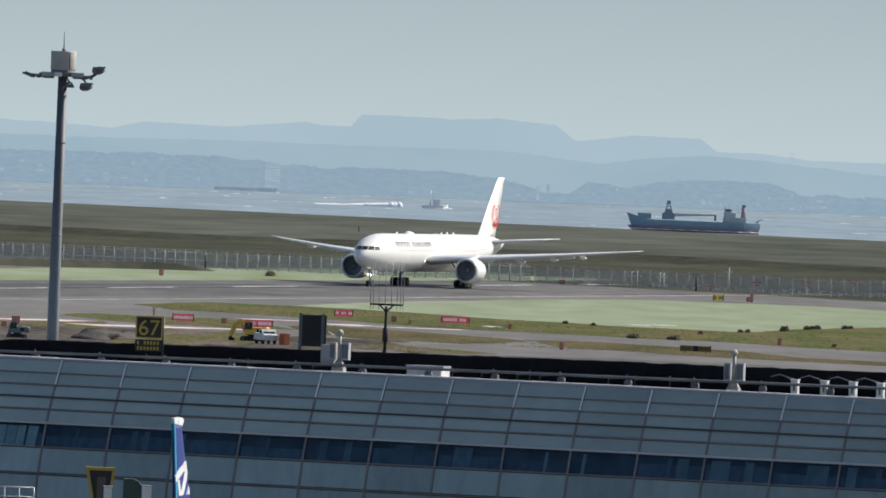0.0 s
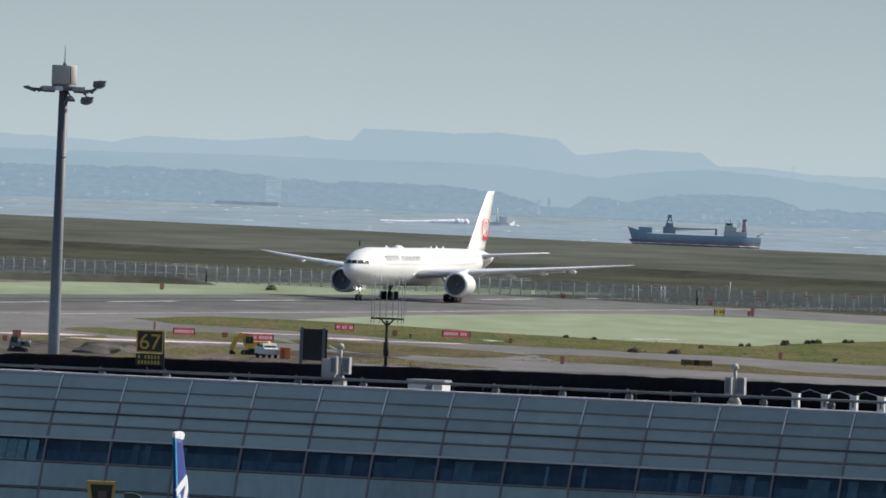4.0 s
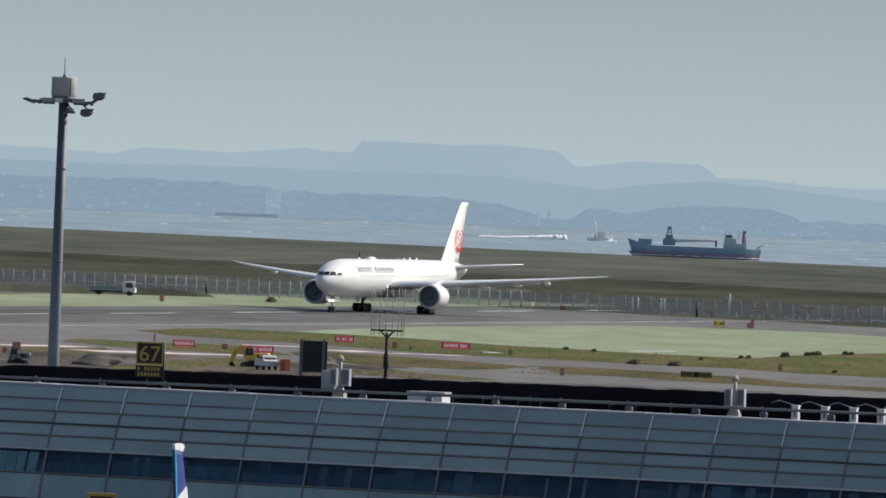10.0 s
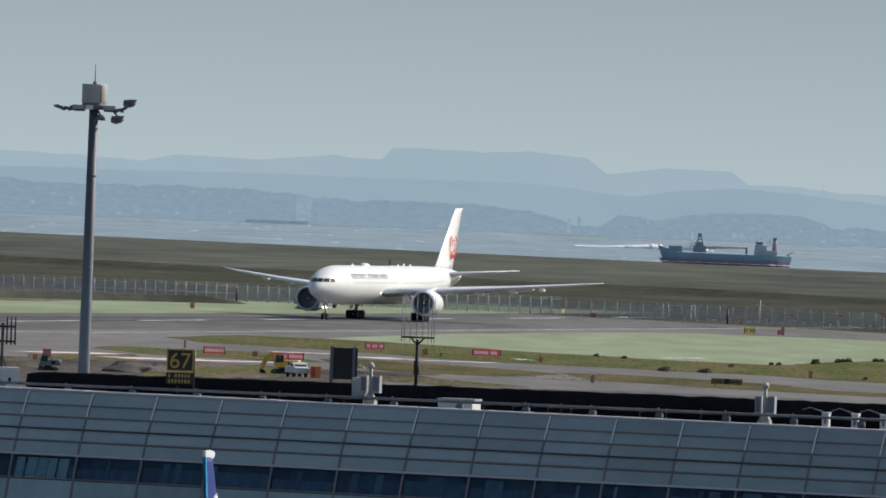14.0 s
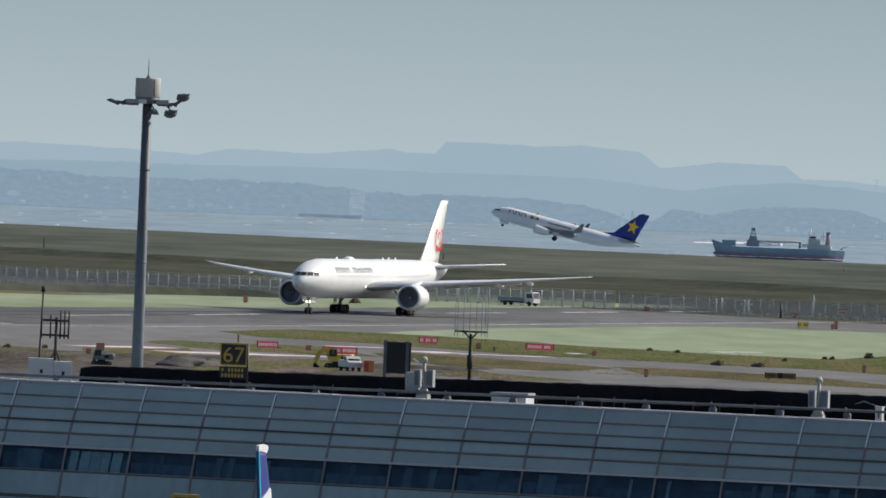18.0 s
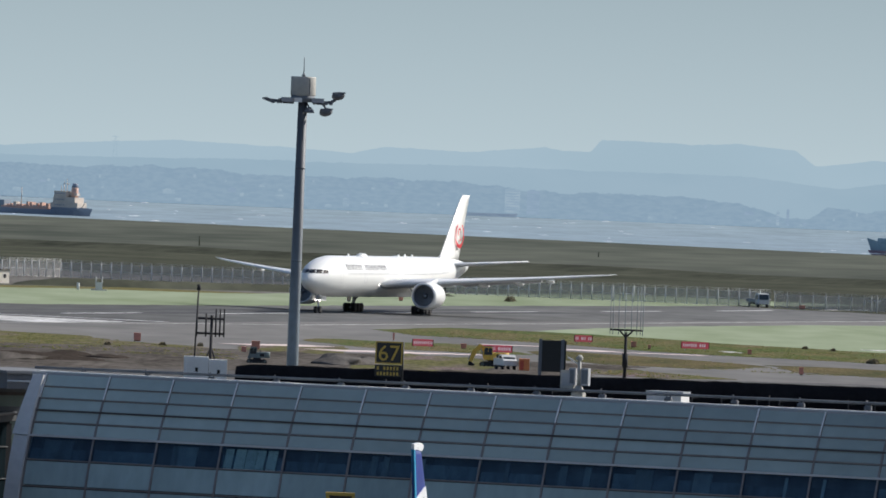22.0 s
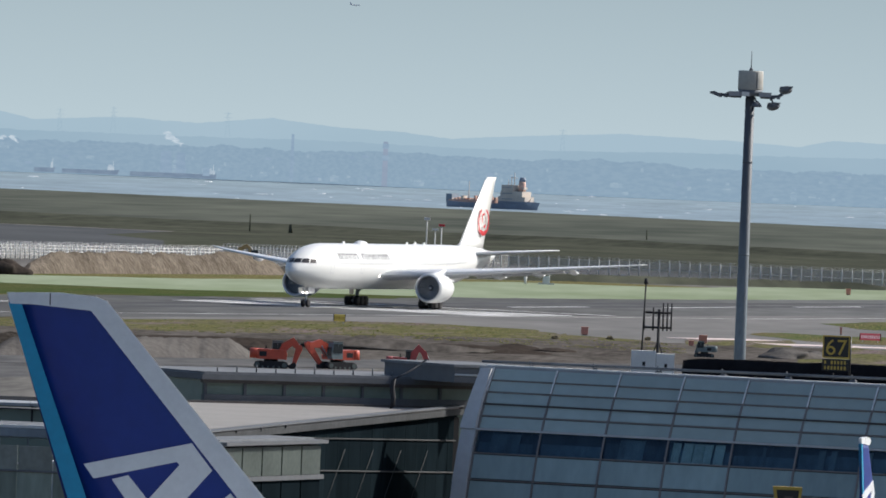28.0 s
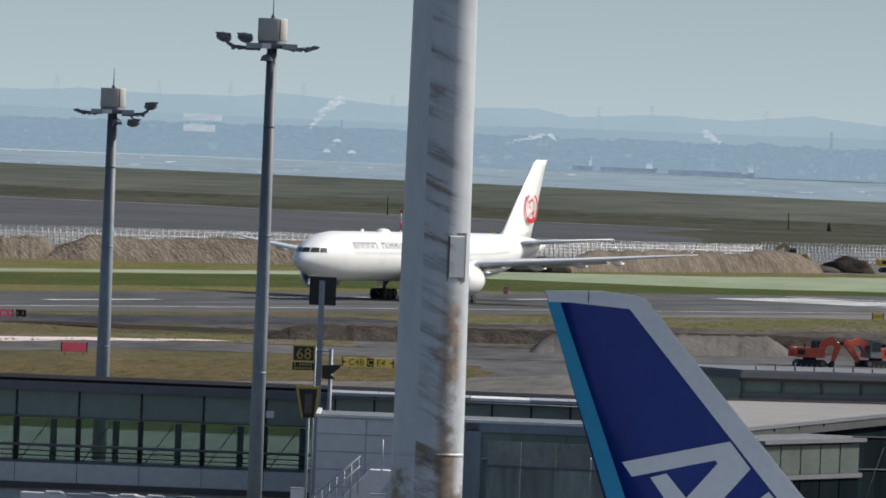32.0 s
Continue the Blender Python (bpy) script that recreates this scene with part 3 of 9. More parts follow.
def shore_works():
    """Pale sheds, tanks, chimneys and pylons along the far shore."""
    rnd = random.Random(5)
    xs, es = [q[0] for q in NEAR_LINE], [q[1] for q in NEAR_LINE]
    for k in range(240):
        b = -3.0 + 12 * rnd.random()
        # houses gather in drifts along the water and up the slopes
        if noise.noise((b * 2.1, 3.3, 0)) < rnd.uniform(-0.5, 0.35):
            continue
        d = shore(b) - 4
        top = EYE_Z + d * math.tan(radians(float(np.interp(b, xs, es))))
        w, h = 0.7 + 3.2 * rnd.random() ** 2, 0.35 + 0.8 * rnd.random() ** 1.5
        z = SEA_Z + 1.2 + (top - SEA_Z - 3.0) * rnd.random() ** 1.4
        bm = bmnew()
        box(bm, -w / 2, w / 2, 0, 3, -0.3, h)
        if rnd.random() < 0.5:
            prism(bm, [(-w * 0.55, h), (w * 0.55, h), (w * 0.3, h + 0.35), (-w * 0.3, h + 0.35)], -0.1, 3)
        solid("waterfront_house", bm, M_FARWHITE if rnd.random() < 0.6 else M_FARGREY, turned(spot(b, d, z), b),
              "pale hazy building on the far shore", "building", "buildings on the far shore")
    # larger works and apartment blocks: bearing, width, foot and top, pale or grey
    for b, w, z0, z1, pale in ((0.878, 6.2, 1.0, 10.0, True), (0.772, 5.2, 1.0, 9.7, False), (-0.47, 1.3, 0.5, 5.2, True), (-0.52, 1.2, 0.5, 6.0, False), (1.72, 2.4, 1.2, 3.4, True), (2.62, 5.0, 3.4, 4.2, True), (2.3, 3.2, 5.2, 5.9, False),
                               (-1.31, 2.0, 1.0, 2.2, True), (4.86, 2.0, 0.2, 5.4, True), (4.70, 3.0, 0.4, 2.6, False), (4.05, 3.6, 0.6, 2.0, True), (3.62, 4.4, 0.5, 1.9, True), (6.02, 4.6, 0.6, 2.6, True), (5.80, 3.6, 0.6, 4.2, False), (7.455, 17.0, 14.3, 16.0, True), (7.47, 14.0, 9.4, 11.4, True), (7.40, 4.0, 2.0, 3.4, True)):
        bm = bmnew()
        box(bm, -w / 2, w / 2, 0, 3, z0 - 1.0, z1)
        box(bm, -w * 0.3, w * 0.15, 0.4, 2.4, z1, z1 + 0.4)
        works = thing("shore_building", turned(spot(b, shore(b) - 9, 0), b), "pale hazy block or works shed on the far shore", "building", "blocks on the far shore")
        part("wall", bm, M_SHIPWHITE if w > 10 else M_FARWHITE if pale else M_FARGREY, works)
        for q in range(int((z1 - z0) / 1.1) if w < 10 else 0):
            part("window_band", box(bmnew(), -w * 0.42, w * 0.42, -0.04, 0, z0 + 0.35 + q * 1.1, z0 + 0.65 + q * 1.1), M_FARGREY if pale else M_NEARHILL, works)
    for b, zt, zb, r, red in ((3.795, 17.5, 2.0, 1.15, True), (4.267, 19.0, 4.0, 0.7, False), (4.905, 9.5, 0, 2.6, False), (4.83, 9.0, 0, 2.2, False), (6.75, 16, 3, 0.5, False)):
        bm = bmnew()
        rod(bm, (0, 0, zb - 8), (0, 0, zt), r * 1.15, r * 0.85, 12)
        ob = thing("chimney", turned(spot(b, shore(b) - 8, 0)), "hazy industrial chimney on the far shore", "chimney", "chimneys on the far shore")
        part("shaft", bm, M_FARRED if red else M_FARGREY, ob)
        if red:
            for z in (zt - 3, zt - 8):
                bm = bmnew()
                rod(bm, (0, 0, z), (0, 0, z + 2.2), r * 1.2, r * 1.15, 12)
                part("band", bm, M_FARGREY, ob)
    # lattice pylons on the ridge
    for b, e in ((5.18, 0.085), (5.45, 0.08), (6.95, 0.13), (7.32, 0.16), (7.68, 0.15), (8.2, 0.17), (4.6, 0.06), (-1.75, 0.0), (2.9, 0.0), (6.5, 0.10)):
        bm = bmnew()
        e = float(np.interp(b, [q[0] for q in FAR_LINE], [q[1] for q in FAR_LINE])) + 0.03 + 0.25 * max(0.0, e)
        z = EYE_Z + 4960 * math.tan(radians(e))
        for s in (-1, 1):
            rod(bm, (s * 1.1, 0, z - 11), (s * 0.15, 0, z), 0.11, 0.07, 4)
        for q in (0, -1.8, -3.6):
            rod(bm, (-1.7, 0, z + q - 0.6), (1.7, 0, z + q - 0.6), 0.08, 0.08, 4)
        for q in range(4):
            rod(bm, (-1.2 + q * .2, 0, z - 10 + q * 2.4), (1.0 - q * .2, 0, z - 7.6 + q * 2.4), 0.07, 0.1, 4)
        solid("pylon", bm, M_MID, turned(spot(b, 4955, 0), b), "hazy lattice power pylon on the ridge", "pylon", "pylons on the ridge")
    # round tanks
    for b, z in ((6.819, 1.5), (6.77, 6.2), (6.693, 1.5)):
        bm = bmnew()
        lump(bm, (0, 0, 0), 1.9, 1.6, 1.5, b, 18, 7, 0.02)
        solid("storage_tank", bm, M_TANKWHITE, turned(spot(b, shore(b) - 12, z)), "white domed storage tank on the far shore", "tank", "tanks on the far shore")
    # steam: bearing and height of the foot, drift to the side and rise, size
    for b, z, dx, dz, s in ((6.912, 11.0, 12.5, 13.5, 1.5), (5.905, 8.6, 15.0, 3.4, 0.8), (5.66, 10.0, -3.0, 3.0, 0.6), (4.83, 12.0, -6.0, 4.0, 1.1)):
        bm = bmnew()
        n = 26
        for k in range(n):
            q = k / (n - 1)
            lump(bm, (dx * q + (rnd.random() - 0.5) * s, rnd.random(), dz * q ** 0.8 + (rnd.random() - 0.5) * 1.6 * s), (0.5 + 1.3 * q) * s, 0.8, (0.45 + 0.9 * q) * s, b * 7 + k, 9, 5, 0.4)
        solid("steam_plume", smooth(bm), M_STEAM, turned(spot(b, shore(b) - 15, z), b), "white drifting steam plume over the far works", "steam", kind="stuff")


shore_works()


# ---- aircraft ----
def section(y, z, xle, chord, th, vertical=False):
    """One wing section as a ring: leading edge at xle, going aft."""
    pts = []
    for q, h in ((0, 0), (0.08, 0.62), (0.3, 1.0), (0.6, 0.7), (1.0, 0.06), (0.6, -0.55), (0.3, -0.8), (0.08, -0.5)):
        x = xle - q * chord
        o = h * th / 2
        pts.append((x, o, z) if vertical else (x, y, z + o))
    return pts


def tube_ring(x, ry, rz, zc, n=32):
    return [(x, ry * math.cos(2 * math.pi * k / n), zc + rz * math.sin(2 * math.pi * k / n)) for k in range(n)]


def wheel(parent, x, y, r, w, name="wheel"):
    bm = bmnew()
    rings = []
    for q, s in ((-0.5, 0.72), (-0.42, 0.95), (-0.2, 1.0), (0.2, 1.0), (0.42, 0.95), (0.5, 0.72)):
        rings.append([(x + r * s * math.cos(2 * math.pi * k / 14), y + q * w, r + r * s * math.sin(2 * math.pi * k / 14)) for k in range(14)])
    loft(bm, rings)
    return part(name, bm, M_DARK, parent)


def nacelle(parent, name, x, y, z, r, length, white=M_WHITE):
    n = 28
    prof = [(0.0, 0.80), (0.0, 0.86), (-0.10, 0.95), (-0.35, 1.0), (-0.55 * length, 1.0), (-0.8 * length, 0.86), (-length, 0.62), (-length, 0.56)]
    bm = bmnew()
    loft(bm, [[(x + a, y + r * b * math.cos(2 * math.pi * k / n), z + r * b * math.sin(2 * math.pi * k / n)) for k in range(n)] for a, b in prof[1:]], caps=False)
    eng = part(name, bm, white, parent, "white turbofan engine nacelle")
    bm = bmnew()
    loft(bm, [[(x + a, y + r * b * math.cos(2 * math.pi * k / n), z + r * b * math.sin(2 * math.pi * k / n)) for k in range(n)] for a, b in ((-0.02, 0.87), (0.05, 0.89), (0.06, 0.84), (-0.12, 0.79), (-0.3, 0.78))], caps=False)
    part("inlet_lip", bm, M_ALU, eng, "bare metal inlet lip")
    bm = bmnew()
    loft(bm, [[(x + a, y + r * b * math.cos(2 * math.pi * k / n), z + r * b * math.sin(2 * math.pi * k / n)) for k in range(n)] for a, b in ((-0.25, 0.785), (-1.1, 0.76))], caps=False)
    part("inlet_duct", bm, M_FANDARK, eng)
    part("fan_disc", rod(bmnew(), (x - 1.15, y, z), (x - 1.25, y, z), 0.78 * r, 0.78 * r, 20), M_FANDARK, eng)
    for k in range(18):
        a = 2 * math.pi * k / 18
        c, s, c2, s2 = math.cos(a), math.sin(a), math.cos(a + 0.26), math.sin(a + 0.26)
        bm = bmnew()
        bm.faces.new([bm.verts.new(p) for p in ((x - 0.95, y + 0.2 * r * c, z + 0.2 * r * s), (x - 0.85, y + 0.765 * r * c, z + 0.765 * r * s), (x - 1.1, y + 0.765 * r * c2, z + 0.765 * r * s2), (x - 1.05, y + 0.2 * r * c2, z + 0.2 * r * s2))])
        part("fan_blade", bm, M_FANDARK, eng)
    bm = bmnew()
    rod(bm, (x - 1.1, y, z), (x - 0.45, y, z), 0.24 * r, 0.03, 12)
    part("spinner", bm, M_FANDARK, eng)
    part("spinner_mark", rod(bmnew(), (x - 0.62, y + 0.05 * r, z), (x - 0.56, y + 0.05 * r, z), 0.07 * r, 0.05 * r, 8), M_WINGGREY, eng, "pale spinner mark")
    bm = bmnew()
    rod(bm, (x - length * 0.9, y, z), (x - length * 1.22, y, z), 0.5 * r, 0.28 * r, 16)
    part("exhaust_cone", bm, M_STEEL, eng)
    return eng


def airliner(name, label, dims, livery):
    """dims: a table in metres; x forward from the main wheels, y to the left, z up."""
    D = dims
    root = thing(name, Matrix.Identity(4), label, "airplane")
    nose, tail, R, zc = D["nose"], D["tail"], D["R"], D["zc"]
    L = nose - tail
    prof = []
    for q, s, dz in ((0.0, 0.02, -0.20), (0.004, 0.17, -0.195), (0.012, 0.31, -0.17), (0.025, 0.47, -0.14), (0.045, 0.66, -0.09), (0.07, 0.82, -0.045), (0.10, 0.94, -0.015), (0.135, 1.0, 0.0),
                     (0.3, 1.0, 0), (0.5, 1.0, 0), (0.62, 1.0, 0), (0.70, 0.97, 0.03), (0.78, 0.86, 0.13), (0.86, 0.67, 0.28), (0.93, 0.44, 0.42), (0.98, 0.22, 0.50), (1.0, 0.07, 0.52)):
        prof.append((nose - q * L, R * s, zc + R * dz))
    bm = bmnew()
    loft(bm, [tube_ring(x, r, r, z) for x, r, z in prof])
    fus = part("fuselage", bm, livery["body"], root, livery["body_label"])

    def skin(x, ang, off=0.02):
        i = 0
        while i < len(prof) - 2 and prof[i + 1][0] > x:
            i += 1
        (xa, ra, za), (xb, rb, zb) = prof[i], prof[i + 1]
        t = (xa - x) / (xa - xb)
        r, z = ra + (rb - ra) * t + off, za + (zb - za) * t
        return (x, r * math.cos(ang), z + r * math.sin(ang))

    def plate(bm, x0, x1, a0, a1, off=0.025, slant=0.0, cut=1):
        for i in range(cut):
            b0, b1 = a0 + (a1 - a0) * i / cut, a0 + (a1 - a0) * (i + 1) / cut
            s0, s1 = slant * i / cut, slant * (i + 1) / cut
            bm.faces.new([bm.verts.new(skin(x, a, off)) for x, a in ((x0 + s0, b0), (x1 + s0, b0), (x1 + s1, b1), (x0 + s1, b1))])

    # flight deck windows: one low band round the nose
    def nose_point(y, z):
        x = nose - 0.004 * L
        while x > nose - 0.12 * L:
            sx, sy, sz = skin(x, 0.0, 0.0)
            if sy * sy - (z - sz) ** 2 > y * y:
                break
            x -= 0.02
        return Vector((x + 0.05, y * 1.02, z + 0.02))

    k = R / 3.1
    for s in (1, -1):
        for y0, y1 in ((0.05, 0.86), (0.94, 1.62), (1.70, 2.12)):
            bm = bmnew()
            n = 5
            lo, hi = [], []
            for q in range(n + 1):
                y = (y0 + (y1 - y0) * q / n) * k
                a, b = nose_point(y, zc + 0.46 * k), nose_point(y * 0.93, zc + 1.02 * k)
                lo.append(bm.verts.new((a.x, s * a.y, a.z)))
                hi.append(bm.verts.new((b.x, s * b.y, b.z)))
            for q in range(n):
                bm.faces.new((lo[q], lo[q + 1], hi[q + 1], hi[q]))
            part("cockpit_window", bm, M_WGLASS, fus)
    # cabin windows, doors
    for s in (1, -1):
        bm = bmnew()
        x = nose - 0.14 * L
        while x > tail + 0.22 * L:
            a = 0.16 if s == 1 else math.pi - 0.16
            plate(bm, x, x - 0.26, a - 0.05 * s, a + 0.055 * s, 0.02)
            x -= 0.53 if not (0.44 * L < nose - x < 0.47 * L) else 1.6
        ob = part("window_strip", bm, M_WINDOWROW, fus)
        ob["kind"] = "stuff"
        for q in D["doors"]:
            bm = bmnew()
            x = nose - q * L
            for x0, x1, a0, a1 in ((x, x - 0.06, -0.28, 0.36), (x - 1.0, x - 1.06, -0.28, 0.36), (x, x - 1.06, 0.34, 0.36), (x, x - 1.06, -0.28, -0.26)):
                c0, c1 = (a0, a1) if s == 1 else (math.pi - a0, math.pi - a1)
                plate(bm, x0, x1, c0, c1, 0.02, 0.0, 3)
            part("door_outline", bm, M_BELLY, fus)
    # lettering as plain blocks
    for s in (1, -1):
        for x0, x1, a0, a1, m in livery["bars"]:
            bm = bmnew()
            b0, b1 = (a0, a1) if s == 1 else (math.pi - a0, math.pi - a1)
            plate(bm, x0, x1, b0, b1, 0.03, 0.12, 2)
            part("lettering_block", bm, m, fus)
    # dorsal aerials
    for q, h in D["aerials"]:
        x = nose - q * L
        bm = bmnew()
        z = skin(x, math.pi / 2)[2]
        prism(bm, [(x + 0.4, z - 0.05), (x + 0.1, z + h), (x - 0.3, z + h), (x - 0.5, z - 0.05)], -0.06, 0.06)
        part("aerial", bm, livery["body"], fus)
    if D.get("dome"):
        x = nose - D["dome"] * L
        bm = bmnew()
        z = skin(x, math.pi / 2)[2]
        loft(bm, [[(x + a, 0.75 * w * math.cos(t), z - 0.15 + 0.55 * w * math.sin(t)) for t in [k * math.pi / 8 for k in range(9)]] for a, w in ((1.6, 0.1), (1.2, 0.8), (0.3, 1.0), (-0.8, 0.9), (-1.8, 0.1))], closed=False, caps=False)
        part("antenna_dome", smooth(bm), livery["body"], fus)
    # wings
    for s, nm in ((1, "wing"), (-1, "wing")):
        bm = bmnew()
        loft(bm, [section(s * y, z, nose - xl, xt - xl, th) for y, z, xl, xt, th in D["wing"]])
        w = part(nm, smooth(bm), livery["wing"], root, "pale swept wing")
        for y, xl, xt, z in D["fairings"]:
            bm = bmnew()
            x0, x1 = nose - xl, nose - xt
            loft(bm, [[(x0 + (x1 - x0) * q, s * y + 0.3 * r * math.cos(k * math.pi / 4), z + 0.42 * r * math.sin(k * math.pi / 4) - 0.25 * q) for k in range(8)] for q, r in ((0, 0.1), (0.2, 0.8), (0.6, 1.0), (1.0, 0.1))])
            part("flap_fairing", smooth(bm), livery["wing"], w)
        # flap along the trailing edge
        bm = bmnew()
        for y0, x0, z0, y1, x1, z1, c in D["flaps"]:
            loft(bm, [[(nose - x0, s * y0, z0 + 0.1), (nose - x0 - c, s * y0, z0 - 0.42), (nose - x0 - c, s * y0, z0 - 0.5), (nose - x0, s * y0, z0 - 0.2)],
                      [(nose - x1, s * y1, z1 + 0.06), (nose - x1 - c * 0.7, s * y1, z1 - 0.28), (nose - x1 - c * 0.7, s * y1, z1 - 0.34), (nose - x1, s * y1, z1 - 0.12)]])
        part("flap", bm, M_BELLY, w, "grey extended flap")
        ey, ex, ez, er, el = D["engine"]
        e = nacelle(root, "engine", nose - ex, s * ey, ez, er, el, livery["body"] if livery.get("engine") is None else livery["engine"])
        bm = bmnew()
        prism(bm, [(nose - ex - 0.9, ez + er * 0.9), (nose - ex - el * 0.75, ez + er * 1.28), (nose - ex - el * 1.35, ez + er * 1.2), (nose - ex - el * 0.95, ez + er * 0.5)], s * ey - 0.22, s * ey + 0.22)
        part("pylon", bm, livery["wing"], e)
        if D.get("winglet"):
            y, z, xl, xt, th = D["wing"][-1]
            bm = bmnew()
            h = D["winglet"]
            loft(bm, [section(s * y, z, nose - xl, xt - xl, th), section(s * (y + 0.35), z + 0.5, nose - xl - 0.5, xt - xl - 0.25, th * 0.8), section(s * (y + 0.8), z + h, nose - xl - 1.6, 0.75, th * 0.5)])
            part("winglet", smooth(bm), livery["winglet"], w)
        bm = bmnew()
        loft(bm, [section(s * y, z, nose - xl, xt - xl, th) for y, z, xl, xt, th in D["stab"]])
        part("tailplane", smooth(bm), livery["wing"], root)
    # fin
    bm = bmnew()
    loft(bm, [section(0, z, nose - xl, xt - xl, th, True) for z, xl, xt, th in D["fin"]])
    fin = part("fin", smooth(bm), livery["fin"], root, livery["fin_label"])
    if livery.get("fin_art"):
        livery["fin_art"](fin, D, nose)
    bm = bmnew()
    loft(bm, [[(tail + 0.9, 0.35 * math.cos(k * math.pi / 5), prof[-2][2] + 0.35 * math.sin(k * math.pi / 5)) for k in range(10)], [(tail - 0.1, 0.25 * math.cos(k * math.pi / 5), prof[-1][2] + 0.25 * math.sin(k * math.pi / 5)) for k in range(10)]])
    part("tail_exhaust", bm, M_STEEL, root)
    # nose gear
    ng = D["nose_gear"]
    bm = bmnew()
    rod(bm, (ng, 0, 0.5), (ng - 0.25, 0, zc - R * 0.9), 0.13, 0.18)
    rod(bm, (ng, -0.4, D["nw"]), (ng, 0.4, D["nw"]), 0.1)
    rod(bm, (ng, 0, 1.4), (ng + 1.3, 0, zc - R * 0.85), 0.07)
    gear = part("nose_gear", bm, M_BELLY, root, "nose wheel leg")
    for s in (-1, 1):
        wheel(gear, ng, s * 0.36, D["nw"], 0.38)
        bm = bmnew()
        box(bm, ng - 1.3, ng + 0.9, s * 0.75 - 0.03, s * 0.75 + 0.03, zc - R - 0.55, zc - R * 0.93)
        part("gear_door", bm, livery["body"], gear)
        bm = bmnew()
        rod(bm, (ng + 0.18, s * 0.28, 1.95 * D["nw"] / 0.53), (ng + 0.28, s * 0.28, 1.95 * D["nw"] / 0.53), 0.11, 0.13, 10)
        if livery.get("lit", True):
            part("landing_lamp", bm, M_LAMP, gear, "lit landing lamp")
        else:
            bm.free()
    # main gear
    for s in (-1, 1):
        my = D["track"]
        bm = bmnew()
        rod(bm, (0, s * my, 0.7), (0.1, s * (my - 0.35), D["wing"][0][1]), 0.24, 0.28, 10)
        rod(bm, (0, s * my, 1.5), (0.2, s * (my - 2.1), D["wing"][0][1] - 0.2), 0.12)
        rod(bm, (max(D["axles"]), s * my, D["mw"]), (min(D["axles"]), s * my, D["mw"]), 0.18)
        gear = part("main_gear", bm, M_STEEL, root, "main wheel leg")
        for x in D["axles"]:
            for o in (-0.55, 0.55):
                wheel(gear, x, s * my + o * D["bogie"], D["mw"], 0.5 * D["bogie"])
        bm = bmnew()
        box(bm, -0.8, 0.8, s * (my + 0.75) - 0.04, s * (my + 0.75) + 0.04, 1.5, 3.3 * D["mw"] / 0.66)
        part("gear_door", bm, livery["body"], gear)
    # wing root lamps
    if livery.get("lit", True):
        for s in (1, -1):
            y, z, xl, xt, th = D["wing"][0]
            bm = bmnew()
            rod(bm, (nose - xl - 0.35, s * (y + 0.5), z + 0.1), (nose - xl - 0.2, s * (y + 0.5), z + 0.1), 0.2, 0.26, 10)
            part("wing_root_lamp", bm, M_LAMP, root, "wing root lamp")
    return root


M_WINDOWROW = mat("cabin_window_tint", (0.60, 0.61, 0.61), 0.3, var=0.1, obj=True)

BIG = dict(nose=37.1, tail=-36.4, R=3.1, zc=5.55, dome=0.335, doors=(0.10, 0.24, 0.47, 0.66, 0.86),
           aerials=((0.25, 0.28), (0.56, 0.25), (0.60, 0.33), (0.645, 0.28)), nose_gear=31.2, nw=0.53, mw=0.68, track=5.5, bogie=1.25, axles=(1.47, 0, -1.47),
           wing=((2.2, 4.35, 24.6, 39.6, 1.7), (9.8, 5.0, 30.4, 40.4, 1.25), (20.0, 5.9, 38.0, 43.9, 0.72), (29.0, 6.8, 44.8, 47.5, 0.36), (31.2, 7.05, 47.3, 48.6, 0.2), (32.4, 7.2, 48.9, 49.5, 0.1)),
           fairings=((6.8, 35, 42.5, 4.1), (14.0, 38, 43.8, 4.9), (19.0, 40.5, 45.4, 5.4), (23.5, 42.5, 46.6, 5.9)),
           flaps=((3.2, 39.0, 4.3, 9.3, 39.9, 4.8, 2.2), (10.6, 40.2, 4.9, 22.0, 44.4, 5.9, 1.5)),
           engine=(9.8, 25.3, 3.0, 2.02, 6.6),
           stab=((0.9, 7.4, 61.3, 70.2, 0.8), (10.75, 8.35, 69.4, 71.9, 0.22)),
           fin=((8.1, 58.3, 69.2, 0.95), (9.0, 60.6, 69.6, 0.8), (17.6, 68.9, 73.0, 0.36), (18.25, 70.0, 73.5, 0.16)))
MID = dict(nose=17.2, tail=-21.2, R=1.95, zc=3.35, doors=(0.13, 0.80), aerials=((0.3, 0.35), (0.55, 0.35)), nose_gear=13.6, nw=0.35, mw=0.56, track=2.85, bogie=0.7, axles=(0,),
           wing=((1.5, 2.35, 13.2, 20.5, 0.95), (5.6, 2.75, 16.0, 20.8, 0.62), (16.5, 3.9, 22.0, 23.9, 0.2)), winglet=2.3,
           fairings=((5.2, 18, 22.0, 2.3), (8.6, 18.6, 22.4, 2.6), (12.0, 20, 23.2, 3.0)), flaps=((2.0, 20.3, 2.3, 11.0, 21.8, 3.2, 1.1),),
           engine=(4.9, 11.8, 1.75, 1.05, 4.0), stab=((0.5, 4.6, 32.6, 36.8, 0.4), (7.1, 5.2, 37.0, 38.7, 0.12)),
           fin=((4.9, 27.2, 37.0, 0.5), (6.0, 31.2, 37.2, 0.45), (12.1, 36.4, 38.9, 0.16), (12.5, 37.2, 38.8, 0.1)))


